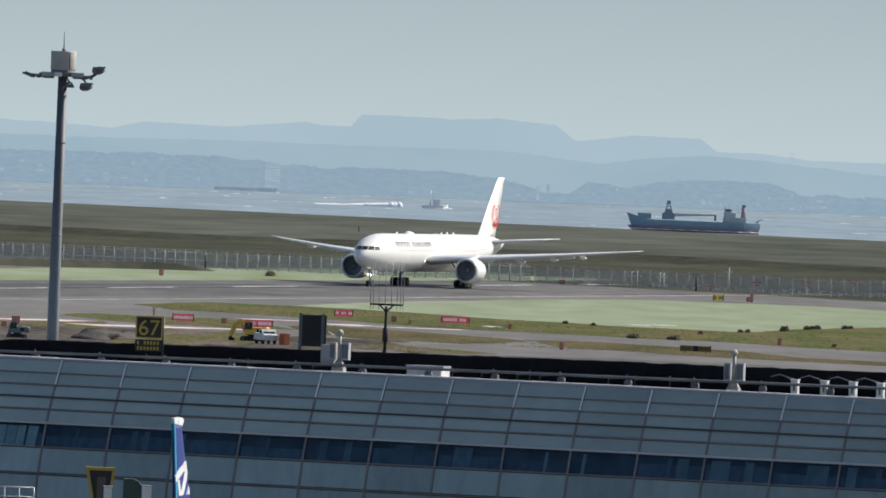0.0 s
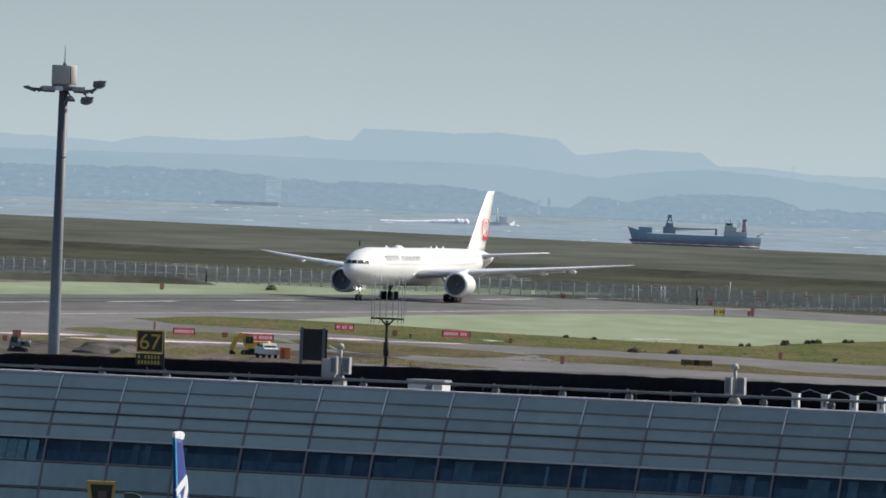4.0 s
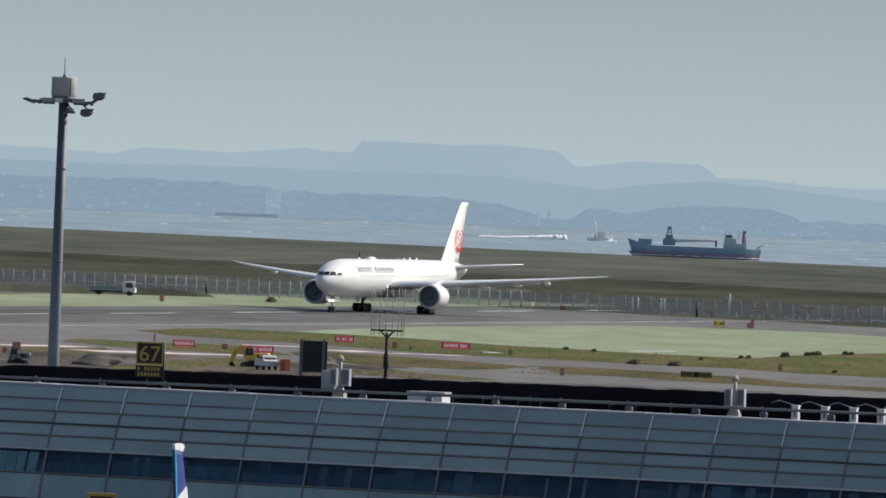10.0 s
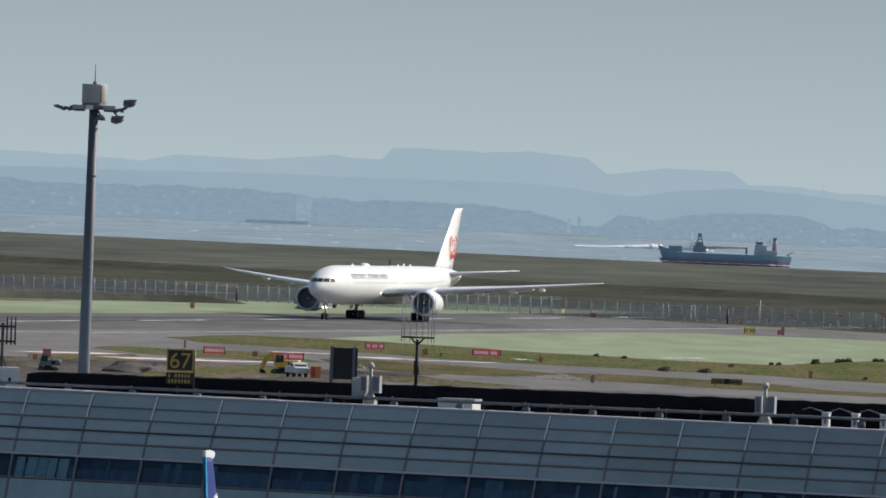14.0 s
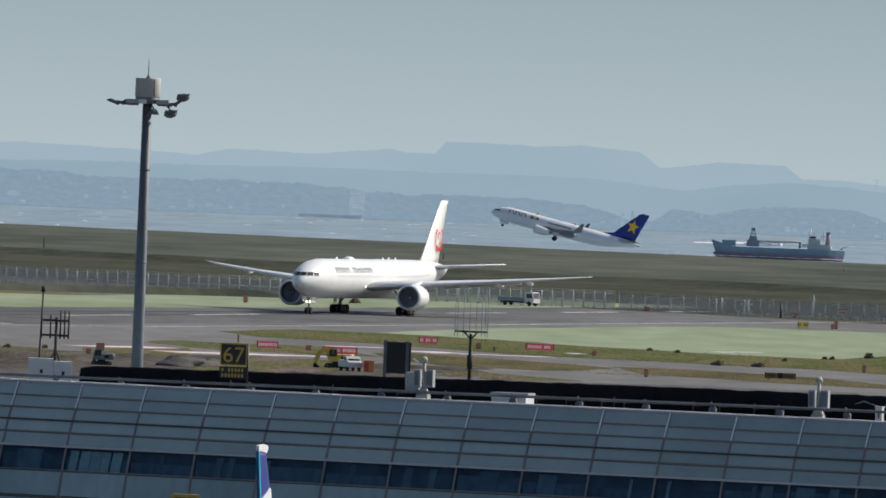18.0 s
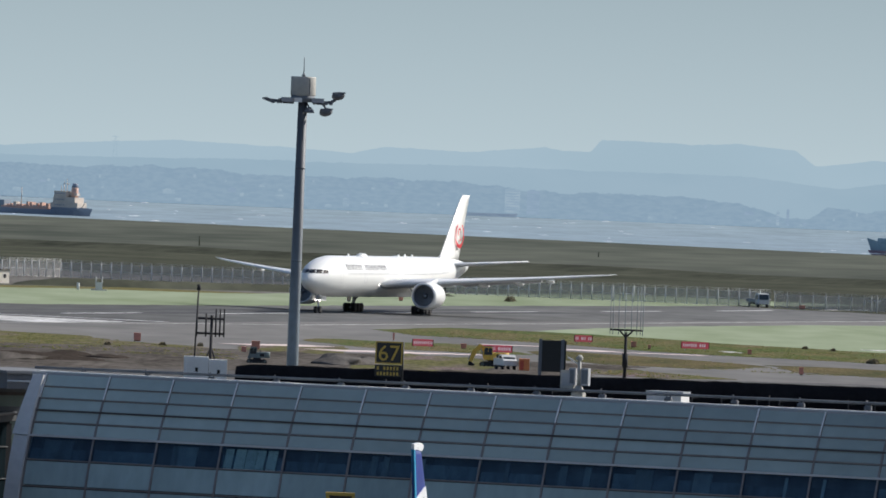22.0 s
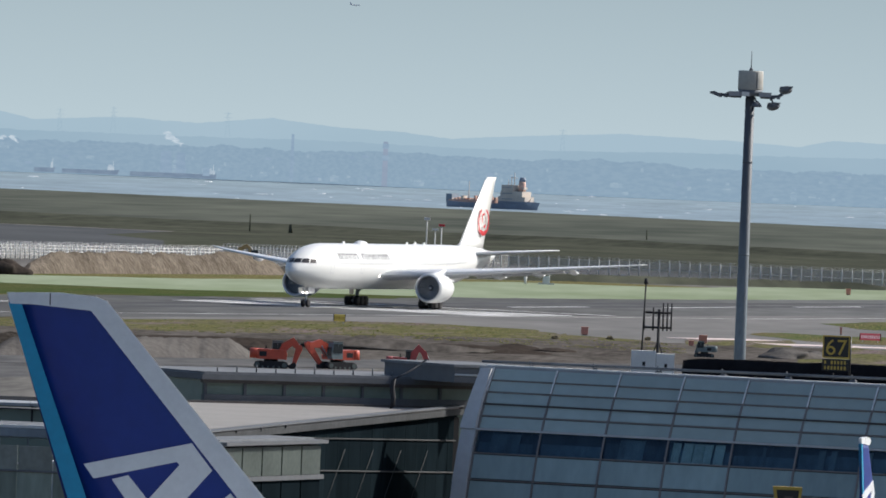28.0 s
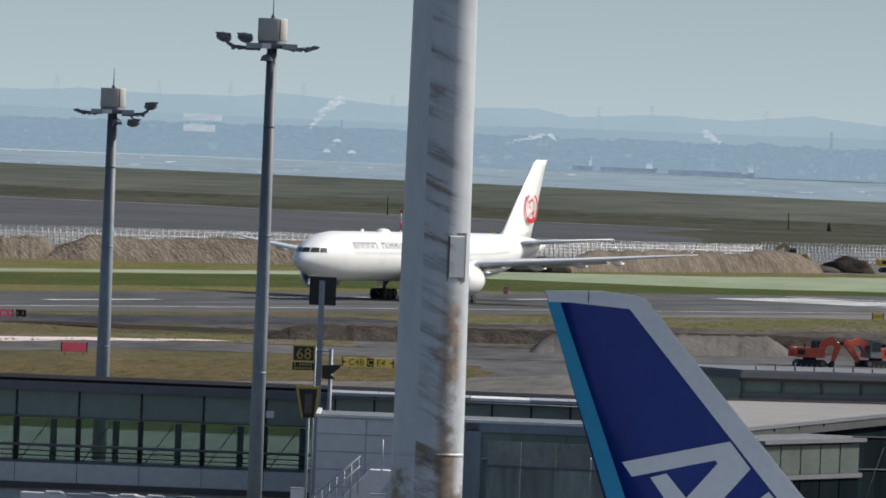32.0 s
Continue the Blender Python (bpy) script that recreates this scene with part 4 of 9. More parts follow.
def ring_plate(fin, material, cx, cz, r0, r1, a0, a1, half, name="emblem", n=20):
    for s in (1, -1):
        bm = bmnew()
        a = [bm.verts.new((cx + r1 * math.cos(a0 + (a1 - a0) * k / n), s * half, cz + r1 * math.sin(a0 + (a1 - a0) * k / n))) for k in range(n + 1)]
        b = [bm.verts.new((cx + r0 * math.cos(a0 + (a1 - a0) * k / n), s * half, cz + r0 * math.sin(a0 + (a1 - a0) * k / n))) for k in range(n + 1)]
        for k in range(n):
            bm.faces.new((a[k], a[k + 1], b[k + 1], b[k]))
        part(name, bm, material, fin)


def red_disc(fin, D, nose):
    cx, cz = nose - 68.2, 12.0
    ring_plate(fin, M_RED, cx, cz, 1.66, 2.0, radians(118), radians(422), 0.44)
    ring_plate(fin, M_RED, cx, cz - 0.15, 1.25, 1.75, radians(225), radians(315), 0.44)
    ring_plate(fin, M_RED, cx, cz + 0.45, 0.45, 0.7, radians(-60), radians(130), 0.44)
    ring_plate(fin, M_RED, cx - 0.35, cz - 0.5, 0.0, 0.42, radians(150), radians(330), 0.44)


def letters(x, a0, a1, widths, gap, m, size):
    out = []
    for w in widths:
        if w:
            # each character is two thin upright strokes and a short one between
            q = w * size
            t = min(0.17 * size, q)
            out.append((x, x - t, a0, a1, m))
            if q > 0.6:
                out.append((x - q + t, x - q, a0, a1, m))
                mid_a = a0 + (a1 - a0) * (0.45 + 0.1 * len(out) % 0.3)
                out.append((x - t, x - q + t, mid_a, mid_a + 0.22 * (a1 - a0), m))
        x -= (w or 0.55) * size + gap
    return out


M_CREST = [0.6, 0.8, 0.8, 0.8, 0.85, None, 0.8, 0.28, 0.8, 0.65, 0.28, 0.85, 0.65, 0.7]
RED_LIVERY = dict(body=M_WHITE, body_label="glossy white fuselage", wing=M_WINGGREY, fin=M_WHITE, fin_label="white fin with a red round emblem", fin_art=red_disc,
                  bars=letters(26.8, 0.33, 0.65, M_CREST, 0.34, M_INK, 1.42))
jet = airliner("airliner", "white twin-engine airliner with a red tail emblem on the runway", BIG, RED_LIVERY)


M_BODYGREY = mat("off_white_paint", (0.68, 0.69, 0.70), 0.4, var=0.04, size=3, obj=True)


def star_fin(fin, D, nose):
    for s in (1, -1):
        bm = bmnew()
        cx, cz, pts = nose - 35.6, 8.6, []
        for k in range(10):
            r = 1.6 if k % 2 == 0 else 0.66
            pts.append(bm.verts.new((cx + r * math.cos(radians(95 + 36 * k)), s * 0.27, cz + 1.25 * r * math.sin(radians(95 + 36 * k)))))
        bm.faces.new(pts)
        part("star", bm, M_YELLOW, fin, "yellow star")


# wing colour darkened to hold the shadow on the undersides
M_UNDERGREY = mat("shaded_underwing_grey", (0.17, 0.18, 0.20), 0.45, var=0.1, size=2, obj=True)
STAR_LIVERY = dict(body=M_BODYGREY, body_label="white fuselage", wing=M_UNDERGREY, fin=M_NAVY, fin_label="dark blue fin with a yellow star", fin_art=star_fin, winglet=M_UNDERGREY, lit=False,
                   bars=letters(12.8, 0.22, 0.86, [1.0, 1.0, 1.0], 0.35, M_INK, 1.25) + [ (7.2, 5.0, 0.3, 0.74, M_INK), (6.4, 5.6, 0.36, 0.66, M_YELLOW), (2.6, -3.6, 0.30, 0.40, M_INK)])
climber = airliner("climbing_airliner", "white narrow-body airliner with a blue tail climbing away", MID, STAR_LIVERY)
SPECK = {k: v for k, v in MID.items()}
PLAIN_LIVERY = dict(body=M_BELLY, body_label="grey far-off fuselage", wing=M_BELLY, fin=M_NAVY, fin_label="dark fin", winglet=M_NAVY, lit=False, bars=[])
speck = airliner("distant_airliner", "tiny far-off airliner crossing the sky", SPECK, PLAIN_LIVERY)
speck.scale = (0.11, 0.11, 0.11)


def fin_slab(fin, name, poly, half, m, label=""):
    bm = bmnew()
    prism(bm, poly, -half, half)
    return part(name, bm, m, fin, label)


def blue_fin(k, zt, low, band=True, move=(0.0, 0.0)):
    """Paint pieces of the parked aircraft's blue fin, in the fin's plane, from its top rear corner (0, zt)."""
    def art(fin, D, nose):
        x0 = nose - D["fin"][-1][2]
        P = lambda pts: [(x0 + k * a, zt + k * b) for a, b in pts]
        e = 0.09 if band else 0.06
        fin_slab(fin, "rudder_stripe", P([(0.04, -0.36), (0.49, -0.36), (3.07, -7.2), (2.41, -7.2)]), e, M_CYAN, "light blue rear stripe")
        if band:
            fin_slab(fin, "leading_edge_band", P([(2.87, -0.49), (3.45, -0.23), (9.42, -7.2), (8.55, -7.2)]), e, M_SILVER, "pale grey leading edge band")
            fin_slab(fin, "leading_edge_strip", P([(3.45, -0.23), (3.53, -0.27), (9.52, -7.2), (9.42, -7.2)]), e * 0.9, M_WHITE, "bright thin leading edge strip")
        fin_slab(fin, "fin_cap", P([(-0.02, 0.0), (1.8, 0.06), (3.05, -0.04), (3.5, -0.2), (3.36, -0.34), (2.98, -0.53), (0.9, -0.38), (0.1, -0.38)]), e * 1.05, M_SILVER, "pale grey fin cap")
        fin_slab(fin, "cap_joint", P([(1.45, 0.03), (1.49, 0.03), (1.49, -0.37), (1.45, -0.37)]), e * 1.06, M_DARK)
        for poly in ([(2.84, -5.81), (6.55, -4.95), (6.05, -5.62), (3.21, -6.30)], [(6.55, -4.95), (7.29, -5.87), (6.17, -7.2), (5.3, -7.2), (5.11, -6.96), (6.15, -5.72), (6.05, -5.62)],
                     [(3.84, -6.30), (4.40, -6.14), (5.11, -6.96), (5.3, -7.2), (4.5, -7.2)], [(7.95, -6.63), (8.45, -7.2), (7.25, -7.2)]):
            fin_slab(fin, "fin_stroke", P([(a + move[0], b + move[1]) for a, b in poly]), e * 1.04, M_SILVER, "pale slanting stroke")
    return art


BIGPARK = dict(BIG)
BIGPARK["fin"] = ((8.1, 53.4, 68.4, 0.14), (11.6, 62.7, 69.55, 0.14), (18.3, 68.6, 71.75, 0.14), (18.7, 69.0, 71.87, 0.13))
PARK_LIVERY = dict(body=M_WHITE, body_label="white fuselage", wing=M_SILVER, fin=M_NAVY, fin_label="dark blue fin with pale strokes and edge", fin_art=blue_fin(1.0, 18.82, 7.2), lit=False, bars=[])
parked = airliner("parked_airliner", "parked airliner with a dark blue fin edged pale grey", BIGPARK, PARK_LIVERY)
top = spot(5.684, 390, 0)
parked.matrix_world = turned(top, 5.2) @ Matrix.Translation((71.87 - 37.1 + 0.03, 0, 0.0))
MIDPARK = dict(MID)
MIDPARK["fin"] = ((4.9, 27.2, 37.0, 0.1), (6.0, 31.2, 37.6, 0.1), (12.8, 36.95, 39.0, 0.1), (13.1, 37.2, 39.0, 0.09))
PARK2 = dict(PARK_LIVERY, winglet=M_NAVY, fin_art=blue_fin(0.62, 13.25, 7.2, False, (-1.7, 2.1)))
parked2 = airliner("parked_airliner", "parked narrow-body airliner with a dark blue fin", MIDPARK, PARK2)
parked2.matrix_world = turned(spot(1.333, 456, 0), 81.0) @ Matrix.Translation((39.0 - 17.2, 0, 0.0))


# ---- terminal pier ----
# brighter light at the pier's left end is put into the glass colour
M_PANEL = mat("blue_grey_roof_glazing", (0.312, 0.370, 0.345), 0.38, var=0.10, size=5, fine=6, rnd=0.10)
toned_along_x(M_PANEL, -36, 24, 1.22, 0.94)
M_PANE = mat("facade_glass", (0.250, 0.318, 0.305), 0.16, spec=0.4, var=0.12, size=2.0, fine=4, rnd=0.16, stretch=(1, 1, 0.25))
toned_along_x(M_PANE, -36, 24, 1.28, 0.94)
M_WINDOW = glass("dark_window_glass", (0.03, 0.052, 0.09), 0.05, 0.76, (0.84, 0.93, 0.95))
M_ROOMDARK = mat("dark_blue_room", (0.085, 0.118, 0.146), 0.6, var=0.5, size=4, fine=4, stretch=(1, 1, 0.3))
M_ROOMBLUE = mat("blue_grey_window_board", (0.115, 0.165, 0.205), 0.6, var=0.45, size=1.6, fine=4, stretch=(1, 1, 0.3), rnd=0.5)
M_BLIND = mat("pale_blue_grey_blind", (0.24, 0.32, 0.37), 0.7, var=0.25, size=1.5, fine=4, stretch=(1, 1, 0.3), rnd=0.35)
M_ROOMPALE = mat("pale_green_room_screen", (0.66, 0.80, 0.76), 0.7, var=0.2, size=1.2, fine=4, rnd=0.2)
M_FLASH = mat("bright_ridge_flashing", (0.72, 0.72, 0.70), 0.5, var=0.12, size=2, fine=6)
M_WINGPANE = mat("dark_wing_glass", (0.008, 0.013, 0.016), 0.06, spec=0.0, var=0.3, size=4.0, fine=3, rnd=0.15, stretch=(1, 1, 0.3))
M_SLAB = mat("weathered_grey_slab", (0.17, 0.18, 0.19), 0.8, var=0.22, size=3, fine=6, spec=0.15)
M_DULLCLAD = mat("dull_grey_cladding", (0.135, 0.142, 0.15), 0.6, 0.1, var=0.15, size=5, fine=7, spec=0.12)
M_BLKPANE = mat("grey_green_glass", (0.165, 0.205, 0.182), 0.15, spec=0.2, var=0.4, size=3, rnd=0.3, stretch=(1, 1, 0.2))
M_DARKGALV = mat("dark_weathered_steel", (0.135, 0.152, 0.170), 0.7, 0.2, var=0.25, size=1.5, fine=6, stretch=(1, 1, 0.3), obj=True)
M_TRANS = mat("dark_brown_transom", (0.085, 0.075, 0.07), 0.7, 0.1, var=0.2, size=3)
M_ENDPANE = mat("pale_grey_green_glass", (0.20, 0.225, 0.21), 0.2, spec=0.2, var=0.25, size=3, rnd=0.15)
M_DULLWALL = mat("grey_base_panel", (0.50, 0.50, 0.475), 0.7, var=0.12, size=4, fine=8, rnd=0.06)
M_TEALDARK = mat("dark_teal_column", (0.035, 0.055, 0.058), 0.6, var=0.2, size=2)
M_TRANSGREY = mat("dull_dark_parapet", (0.075, 0.078, 0.08), 0.7, 0.1, var=0.2, size=4, fine=8, spec=0.0)
M_RIB = mat("warm_grey_rib_paint", (0.52, 0.52, 0.51), 0.6, var=0.1, size=3, fine=7)
M_FENCE = mat("pale_fence_post", (0.66, 0.66, 0.65), 0.6, 0.1, var=0.15, size=2)
M_GREENCASE = mat("dark_green_case_paint", (0.022, 0.055, 0.042), 0.5, var=0.2, size=0.8, obj=True)
M_KIOSKPANE = mat("dull_green_kiosk_glass", (0.095, 0.112, 0.102), 0.3, spec=0.15, var=0.25, size=2, rnd=0.15)
M_MULL = mat("brownish_steel_mullion", (0.235, 0.205, 0.19), 0.6, 0.2, var=0.15, size=3)
M_CLAD = mat("pale_grey_cladding", (0.33, 0.345, 0.36), 0.6, 0.1, var=0.12, size=5, fine=7)
M_WALL = mat("light_grey_wall_panels", (0.58, 0.58, 0.57), 0.6, var=0.1, size=4, fine=8, rnd=0.06)
M_ROOF = mat("weathered_roof_sheet", (0.26, 0.27, 0.27), 0.8, var=0.2, size=9, fine=7)
M_PALEROOF = mat("pale_gravel_roof", (0.25, 0.238, 0.22), 0.9, var=0.12, size=5, fine=10, bump=0.02)
M_BLACK = mat("black_weatherproof_sheet", (0.010, 0.010, 0.012), 0.85, spec=0.1, var=0.35, size=2, fine=5, bump=0.05)
M_GREENGL = glass("greenish_gallery_glass", (0.045, 0.085, 0.075), 0.08, 0.6)
M_PALEAPRON = mat("pale_apron_concrete", (0.185, 0.225, 0.205), 0.9, spec=0.05, var=0.18, size=14, fine=6, stretch=(1, 0.2, 1))
M_SPAN = mat("spandrel_panel_green_grey", (0.150, 0.200, 0.172), 0.3, var=0.12, size=5, rnd=0.08)
M_SIGNBLACK = mat("sign_black", (0.012, 0.012, 0.012), 0.5, var=0.2, size=0.6, obj=True)
M_SIGNYEL = mat("sign_yellow", (0.40, 0.28, 0.045), 0.5, var=0.12, size=0.5, obj=True)
M_SIGNINK = mat("faded_sign_black", (0.06, 0.05, 0.02), 0.6, var=0.2, size=0.6, obj=True)
M_SIGNDULL = mat("dull_sign_yellow", (0.21, 0.16, 0.04), 0.6, var=0.15, size=0.5, obj=True)
M_WHITEBOX = mat("off_white_enamel", (0.66, 0.66, 0.64), 0.5, var=0.1, size=0.8, fine=6, obj=True)
M_DRUM = mat("off_white_drum_paint", (0.385, 0.375, 0.335), 0.6, var=0.12, size=1.2, fine=5, obj=True)

PIER_BAY, PIER_N = 4.021, 26
pier = thing("terminal_pier", Matrix.Translation(air(614, 247.9, 10.83)) @ Matrix.Rotation(radians(-19.79), 4, "Z") @ Matrix.Rotation(radians(0.056), 4, "Y") @ Matrix.Translation((0.12, 0, 0)),
             "long terminal pier with a curved blue-grey glass roof", "building")
# the roof deck behind the ridge and all that stands on it
DECK = Matrix.Translation(air(614, 247.9, 10.83)) @ Matrix.Rotation(radians(AIRTURN), 4, "Z") @ Matrix.Rotation(radians(-0.25), 4, "Y")


def on_deck(bm):
    bm.transform(pier.matrix_world.inverted() @ DECK)
    return bm


def px_of(b):
    """Local x on the pier's roof edge for a bearing."""
    a = radians(b)
    d = 614 / (0.9470 * math.cos(a) - 0.3212 * math.sin(a))
    return 247.9 - (0.9470 * d * math.sin(a) + 0.3212 * d * math.cos(a))


def build_pier():
    prof = [(0.0, 0.24), (-0.475, -0.43), (-0.92, -1.11), (-1.33, -1.79), (-1.72, -2.49), (-2.075, -3.25)]
    low = [(-2.14, -3.33), (-2.65, -4.65), (-3.13, -6.19), (-3.45, -7.65), (-3.65, -9.1), (-3.77, -10.6)]
    L = PIER_BAY * PIER_N

    def slab_mesh(name, a, b, w, m, th=0.05):
        bm = bmnew()
        d = Vector((0, b[0] - a[0], b[1] - a[1]))
        nrm = Vector((0, -d.z, d.y)).normalized() * th
        q = []
        for x in (0.07, w - 0.07):
            for p, s in ((a, 0.04), (b, 0.96)):
                y, z = a[0] + (b[0] - a[0]) * s, a[1] + (b[1] - a[1]) * s
                q.append((x, y, z))
        A, B, C, D = Vector(q[0]), Vector(q[1]), Vector(q[3]), Vector(q[2])
        f = [bm.verts.new(p) for p in (A, B, C, D)] + [bm.verts.new(p - nrm) for p in (A, B, C, D)]
        for i in ((0, 1, 2, 3), (7, 6, 5, 4), (0, 4, 5, 1), (1, 5, 6, 2), (2, 6, 7, 3), (3, 7, 4, 0)):
            bm.faces.new([f[k] for k in i])
        return mesh_of(name, bm, m)

    def bar(bm, a, b, x0, x1, proud):
        d = Vector((b[0] - a[0], b[1] - a[1])).normalized()
        n = Vector((d.y, -d.x)) * proud
        loft(bm, [[(x0, p[0], p[1]), (x1, p[0], p[1]), (x1, p[0] + n.x, p[1] + n.y), (x0, p[0] + n.x, p[1] + n.y)] for p in (a, b)])
        for f in bm.faces:
            f.smooth = False

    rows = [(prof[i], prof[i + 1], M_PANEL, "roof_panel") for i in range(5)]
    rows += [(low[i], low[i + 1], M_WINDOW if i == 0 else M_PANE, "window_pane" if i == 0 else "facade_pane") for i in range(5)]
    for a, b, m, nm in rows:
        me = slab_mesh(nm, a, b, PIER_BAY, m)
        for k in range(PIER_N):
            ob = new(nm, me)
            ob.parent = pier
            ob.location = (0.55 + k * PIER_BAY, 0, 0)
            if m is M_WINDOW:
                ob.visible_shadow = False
    # backing structure behind the glass
    bm = bmnew()
    sec = [(0.35, 0.1)] + [(y + 0.3, z) for y, z in prof[1:]] + [(y + 0.55, z) for y, z in low] + [(8, -10.83), (8, -0.3)]
    loft(bm, [[(x, y, z) for y, z in sec] for x in (0.3, L + 0.5)])
    for f in bm.faces:
        f.smooth = False
    part("inner_structure", bm, M_ROOMDARK, pier, "dark interior behind the glass")
    # what stands behind the window row: blinds, columns, and one lighter room
    rnd = random.Random(17)
    for k in range(PIER_N):
        x = 0.55 + k * PIER_BAY
        pale = k == 3
        for q in range(5 if pale else rnd.choice((0, 1, 1, 2))):
            w = rnd.uniform(0.48, 0.64) if pale else rnd.uniform(0.15, 1.5) * rnd.random() + 0.15
            xa = x + 0.25 + (q * 0.66 if pale else rnd.random() * 2.2)
            za = low[1][1] + 0.03
            bm = bmnew()
            loft(bm, [[(xx, y + 0.16, z), (xx, y + 0.22, z)] + [(xx, y2 + 0.22, z2), (xx, y2 + 0.16, z2)] for xx in (xa, xa + w)
                      for y, z, y2, z2 in ((low[0][0], low[0][1] - 0.16, low[1][0], za),)])
            for f in bm.faces:
                f.smooth = False
            part("blind", bm, M_ROOMPALE if pale else M_BLIND, pier)

        # an added board behind each pane lightens its lower half as reflections do
        q = 0.45 + 0.25 * rnd.random()
        (ya, za), (yb, zb) = low[0], low[1]
        yc, zc = yb + (ya - yb) * q, zb + (za - zb) * q
        bm = bmnew()
        loft(bm, [[(xx, yb + 0.26, zb), (xx, yc + 0.26, zc), (xx, yc + 0.32, zc), (xx, yb + 0.32, zb)] for xx in (x + 0.08, x + PIER_BAY - 0.08)])
        for f in bm.faces:
            f.smooth = False
        part("inner_parapet", bm, M_ROOMBLUE, pier)

    # mullions
    for k in range(PIER_N + 1):
        x = 0.55 + k * PIER_BAY
        bm = bmnew()
        for a, b in list(zip(prof, prof[1:])) + list(zip(low, low[1:])):
            bar(bm, a, b, x - 0.055, x + 0.055, 0.10)
        part("mullion", bm, M_MULL, pier)
        bm = bmnew()
        for a, b in list(zip(prof, prof[1:]))[:2]:
            bar(bm, a, b, x - 0.045, x + 0.045, 0.135)
        part("mullion_cap", bm, M_FLASH, pier, "bright metal cap")
    for i, (y, z) in enumerate(prof[1:5] + low[1:]):
        dark = i == 2
        bm = box(bmnew(), 0.4, L + 0.6, y - (0.15 if dark else 0.12), y + 0.05, z - (0.06 if dark else 0.04), z + 0.03)
        part("transom", bm, M_TRANS if dark else M_MULL, pier)
        # dark bar below each transom stands in for its thin shadow line
        if not dark:
            part("dark_line", box(bmnew(), 0.4, L + 0.6, y - 0.09, y + 0.03, z - 0.085, z - 0.045), M_DARK, pier)
    bm = box(bmnew(), 0.4, L + 0.6, prof[5][0] - 0.22, prof[5][0] + 0.3, prof[5][1] - 0.08, prof[5][1] + 0.04)
    part("eaves_transom", bm, M_WALL, pier, "pale eaves bar over the windows")
    # end rib: a proud upper piece over a plainer lower one
    for pts, x0, x1, out, taper in ((prof, -0.18, 0.50, 0.42, 0.30), ([(-2.10, -3.27)] + low[1:], -0.40, 0.50, 0.30, 0.0)):
        bm = bmnew()
        loft(bm, [[(x0 - taper * i / 5, y - out, z), (x1, y - out, z), (x1, y + 0.5, z), (x0 - taper * i / 5, y + 0.5, z)] for i, (y, z) in enumerate(pts)])
        for f in bm.faces:
            f.smooth = False
        part("end_rib", bm, M_RIB, pier, "pale grey curved end rib")
    # ridge gutter, roof deck
    bm = bmnew()
    box(bm, -0.4, L + 0.6, -0.06, 0.5, 0.10, 0.40)
    part("ridge_gutter", bm, M_CLAD, pier, "pale ridge gutter")
    # flashing is coloured near white to carry the ridge's sunlit line
    rnd = random.Random(9)
    for k in range(PIER_N):
        bm = bmnew()
        x, q = 0.05 + k * PIER_BAY, 0.015 * rnd.random()
        box(bm, x, x + PIER_BAY - 0.03, 0.05, 0.75, 0.36, 0.455 + q)
        part("ridge_flashing", bm, M_FLASH, pier, "sheet flashing whitened as a sunlit edge")
    bm = bmnew()
    box(bm, 0.0, L + 0.6, 0.85, 14, -0.4, -0.06)
    part("roof_deck", on_deck(bm), M_ROOF, pier)
    # black sheeting at the back of the roof, ragged at its end
    bm = bmnew()
    x0 = px_of(2.44)
    xs = [x0] + [x0 + 0.3 + 0.6 * i for i in range(int((L - x0) / 0.6))]
    rings = []
    for i, x in enumerate(xs):
        h = 1.08 + 0.15 * min(1, i / 2) + 0.19 * min(1, i / 60) + 0.06 * noise.noise((x * 0.6, 0, 0)) + 0.06 * noise.noise((x * 2.2, 1, 0))
        rings.append([(x, 6.1 + 0.3 * noise.noise((x, 2, 0)), -0.1), (x, 6.15, h * 0.6), (x, 6.3, h), (x, 8.6, h - 0.1), (x, 8.9, -0.1)])
    loft(bm, rings)
    part("black_sheeting", on_deck(bm), M_BLACK, pier, "black weatherproof sheeting along the roof")
    # safety rail
    bm = bmnew()
    rod(bm, (-0.5, 0.9, 0.62), (L + 0.5, 0.9, 0.62), 0.085, 0.085, 6)
    part("safety_rail", on_deck(bm), M_SLAB, pier)
    for k in range(PIER_N + 1):
        bm = bmnew()
        x = 2.58 + k * PIER_BAY
        loft(bm, [[(x - w, 0.9 - q, z), (x + w, 0.9 - q, z), (x + w, 0.9 + q, z), (x - w, 0.9 + q, z)] for z, w, q in ((-0.06, 0.13, 0.16), (0.28, 0.2, 0.16), (0.42, 0.2, 0.14), (0.5, 0.1, 0.1))])
        rod(bm, (x - 0.1, 0.9, 0.45), (x - 0.1, 0.9, 0.78), 0.05)
        rod(bm, (x + 0.12, 0.9, 0.45), (x + 0.12, 0.9, 0.6), 0.05)
        part("rail_post", on_deck(bm), M_DULLCLAD, pier)
    rnd = random.Random(3)
    for k in range(40):
        x = 19 + 84 * rnd.random()
        bm = bmnew()
        rod(bm, (x, 4.5, -0.1), (x, 4.5, 0.5 + 0.3 * rnd.random()), 0.05)
        rod(bm, (x, 4.5, 0.4), (x + 0.5, 4.9, 0.5), 0.04)
        part("pipe_stub", on_deck(bm), M_DARK, pier)


build_pier()


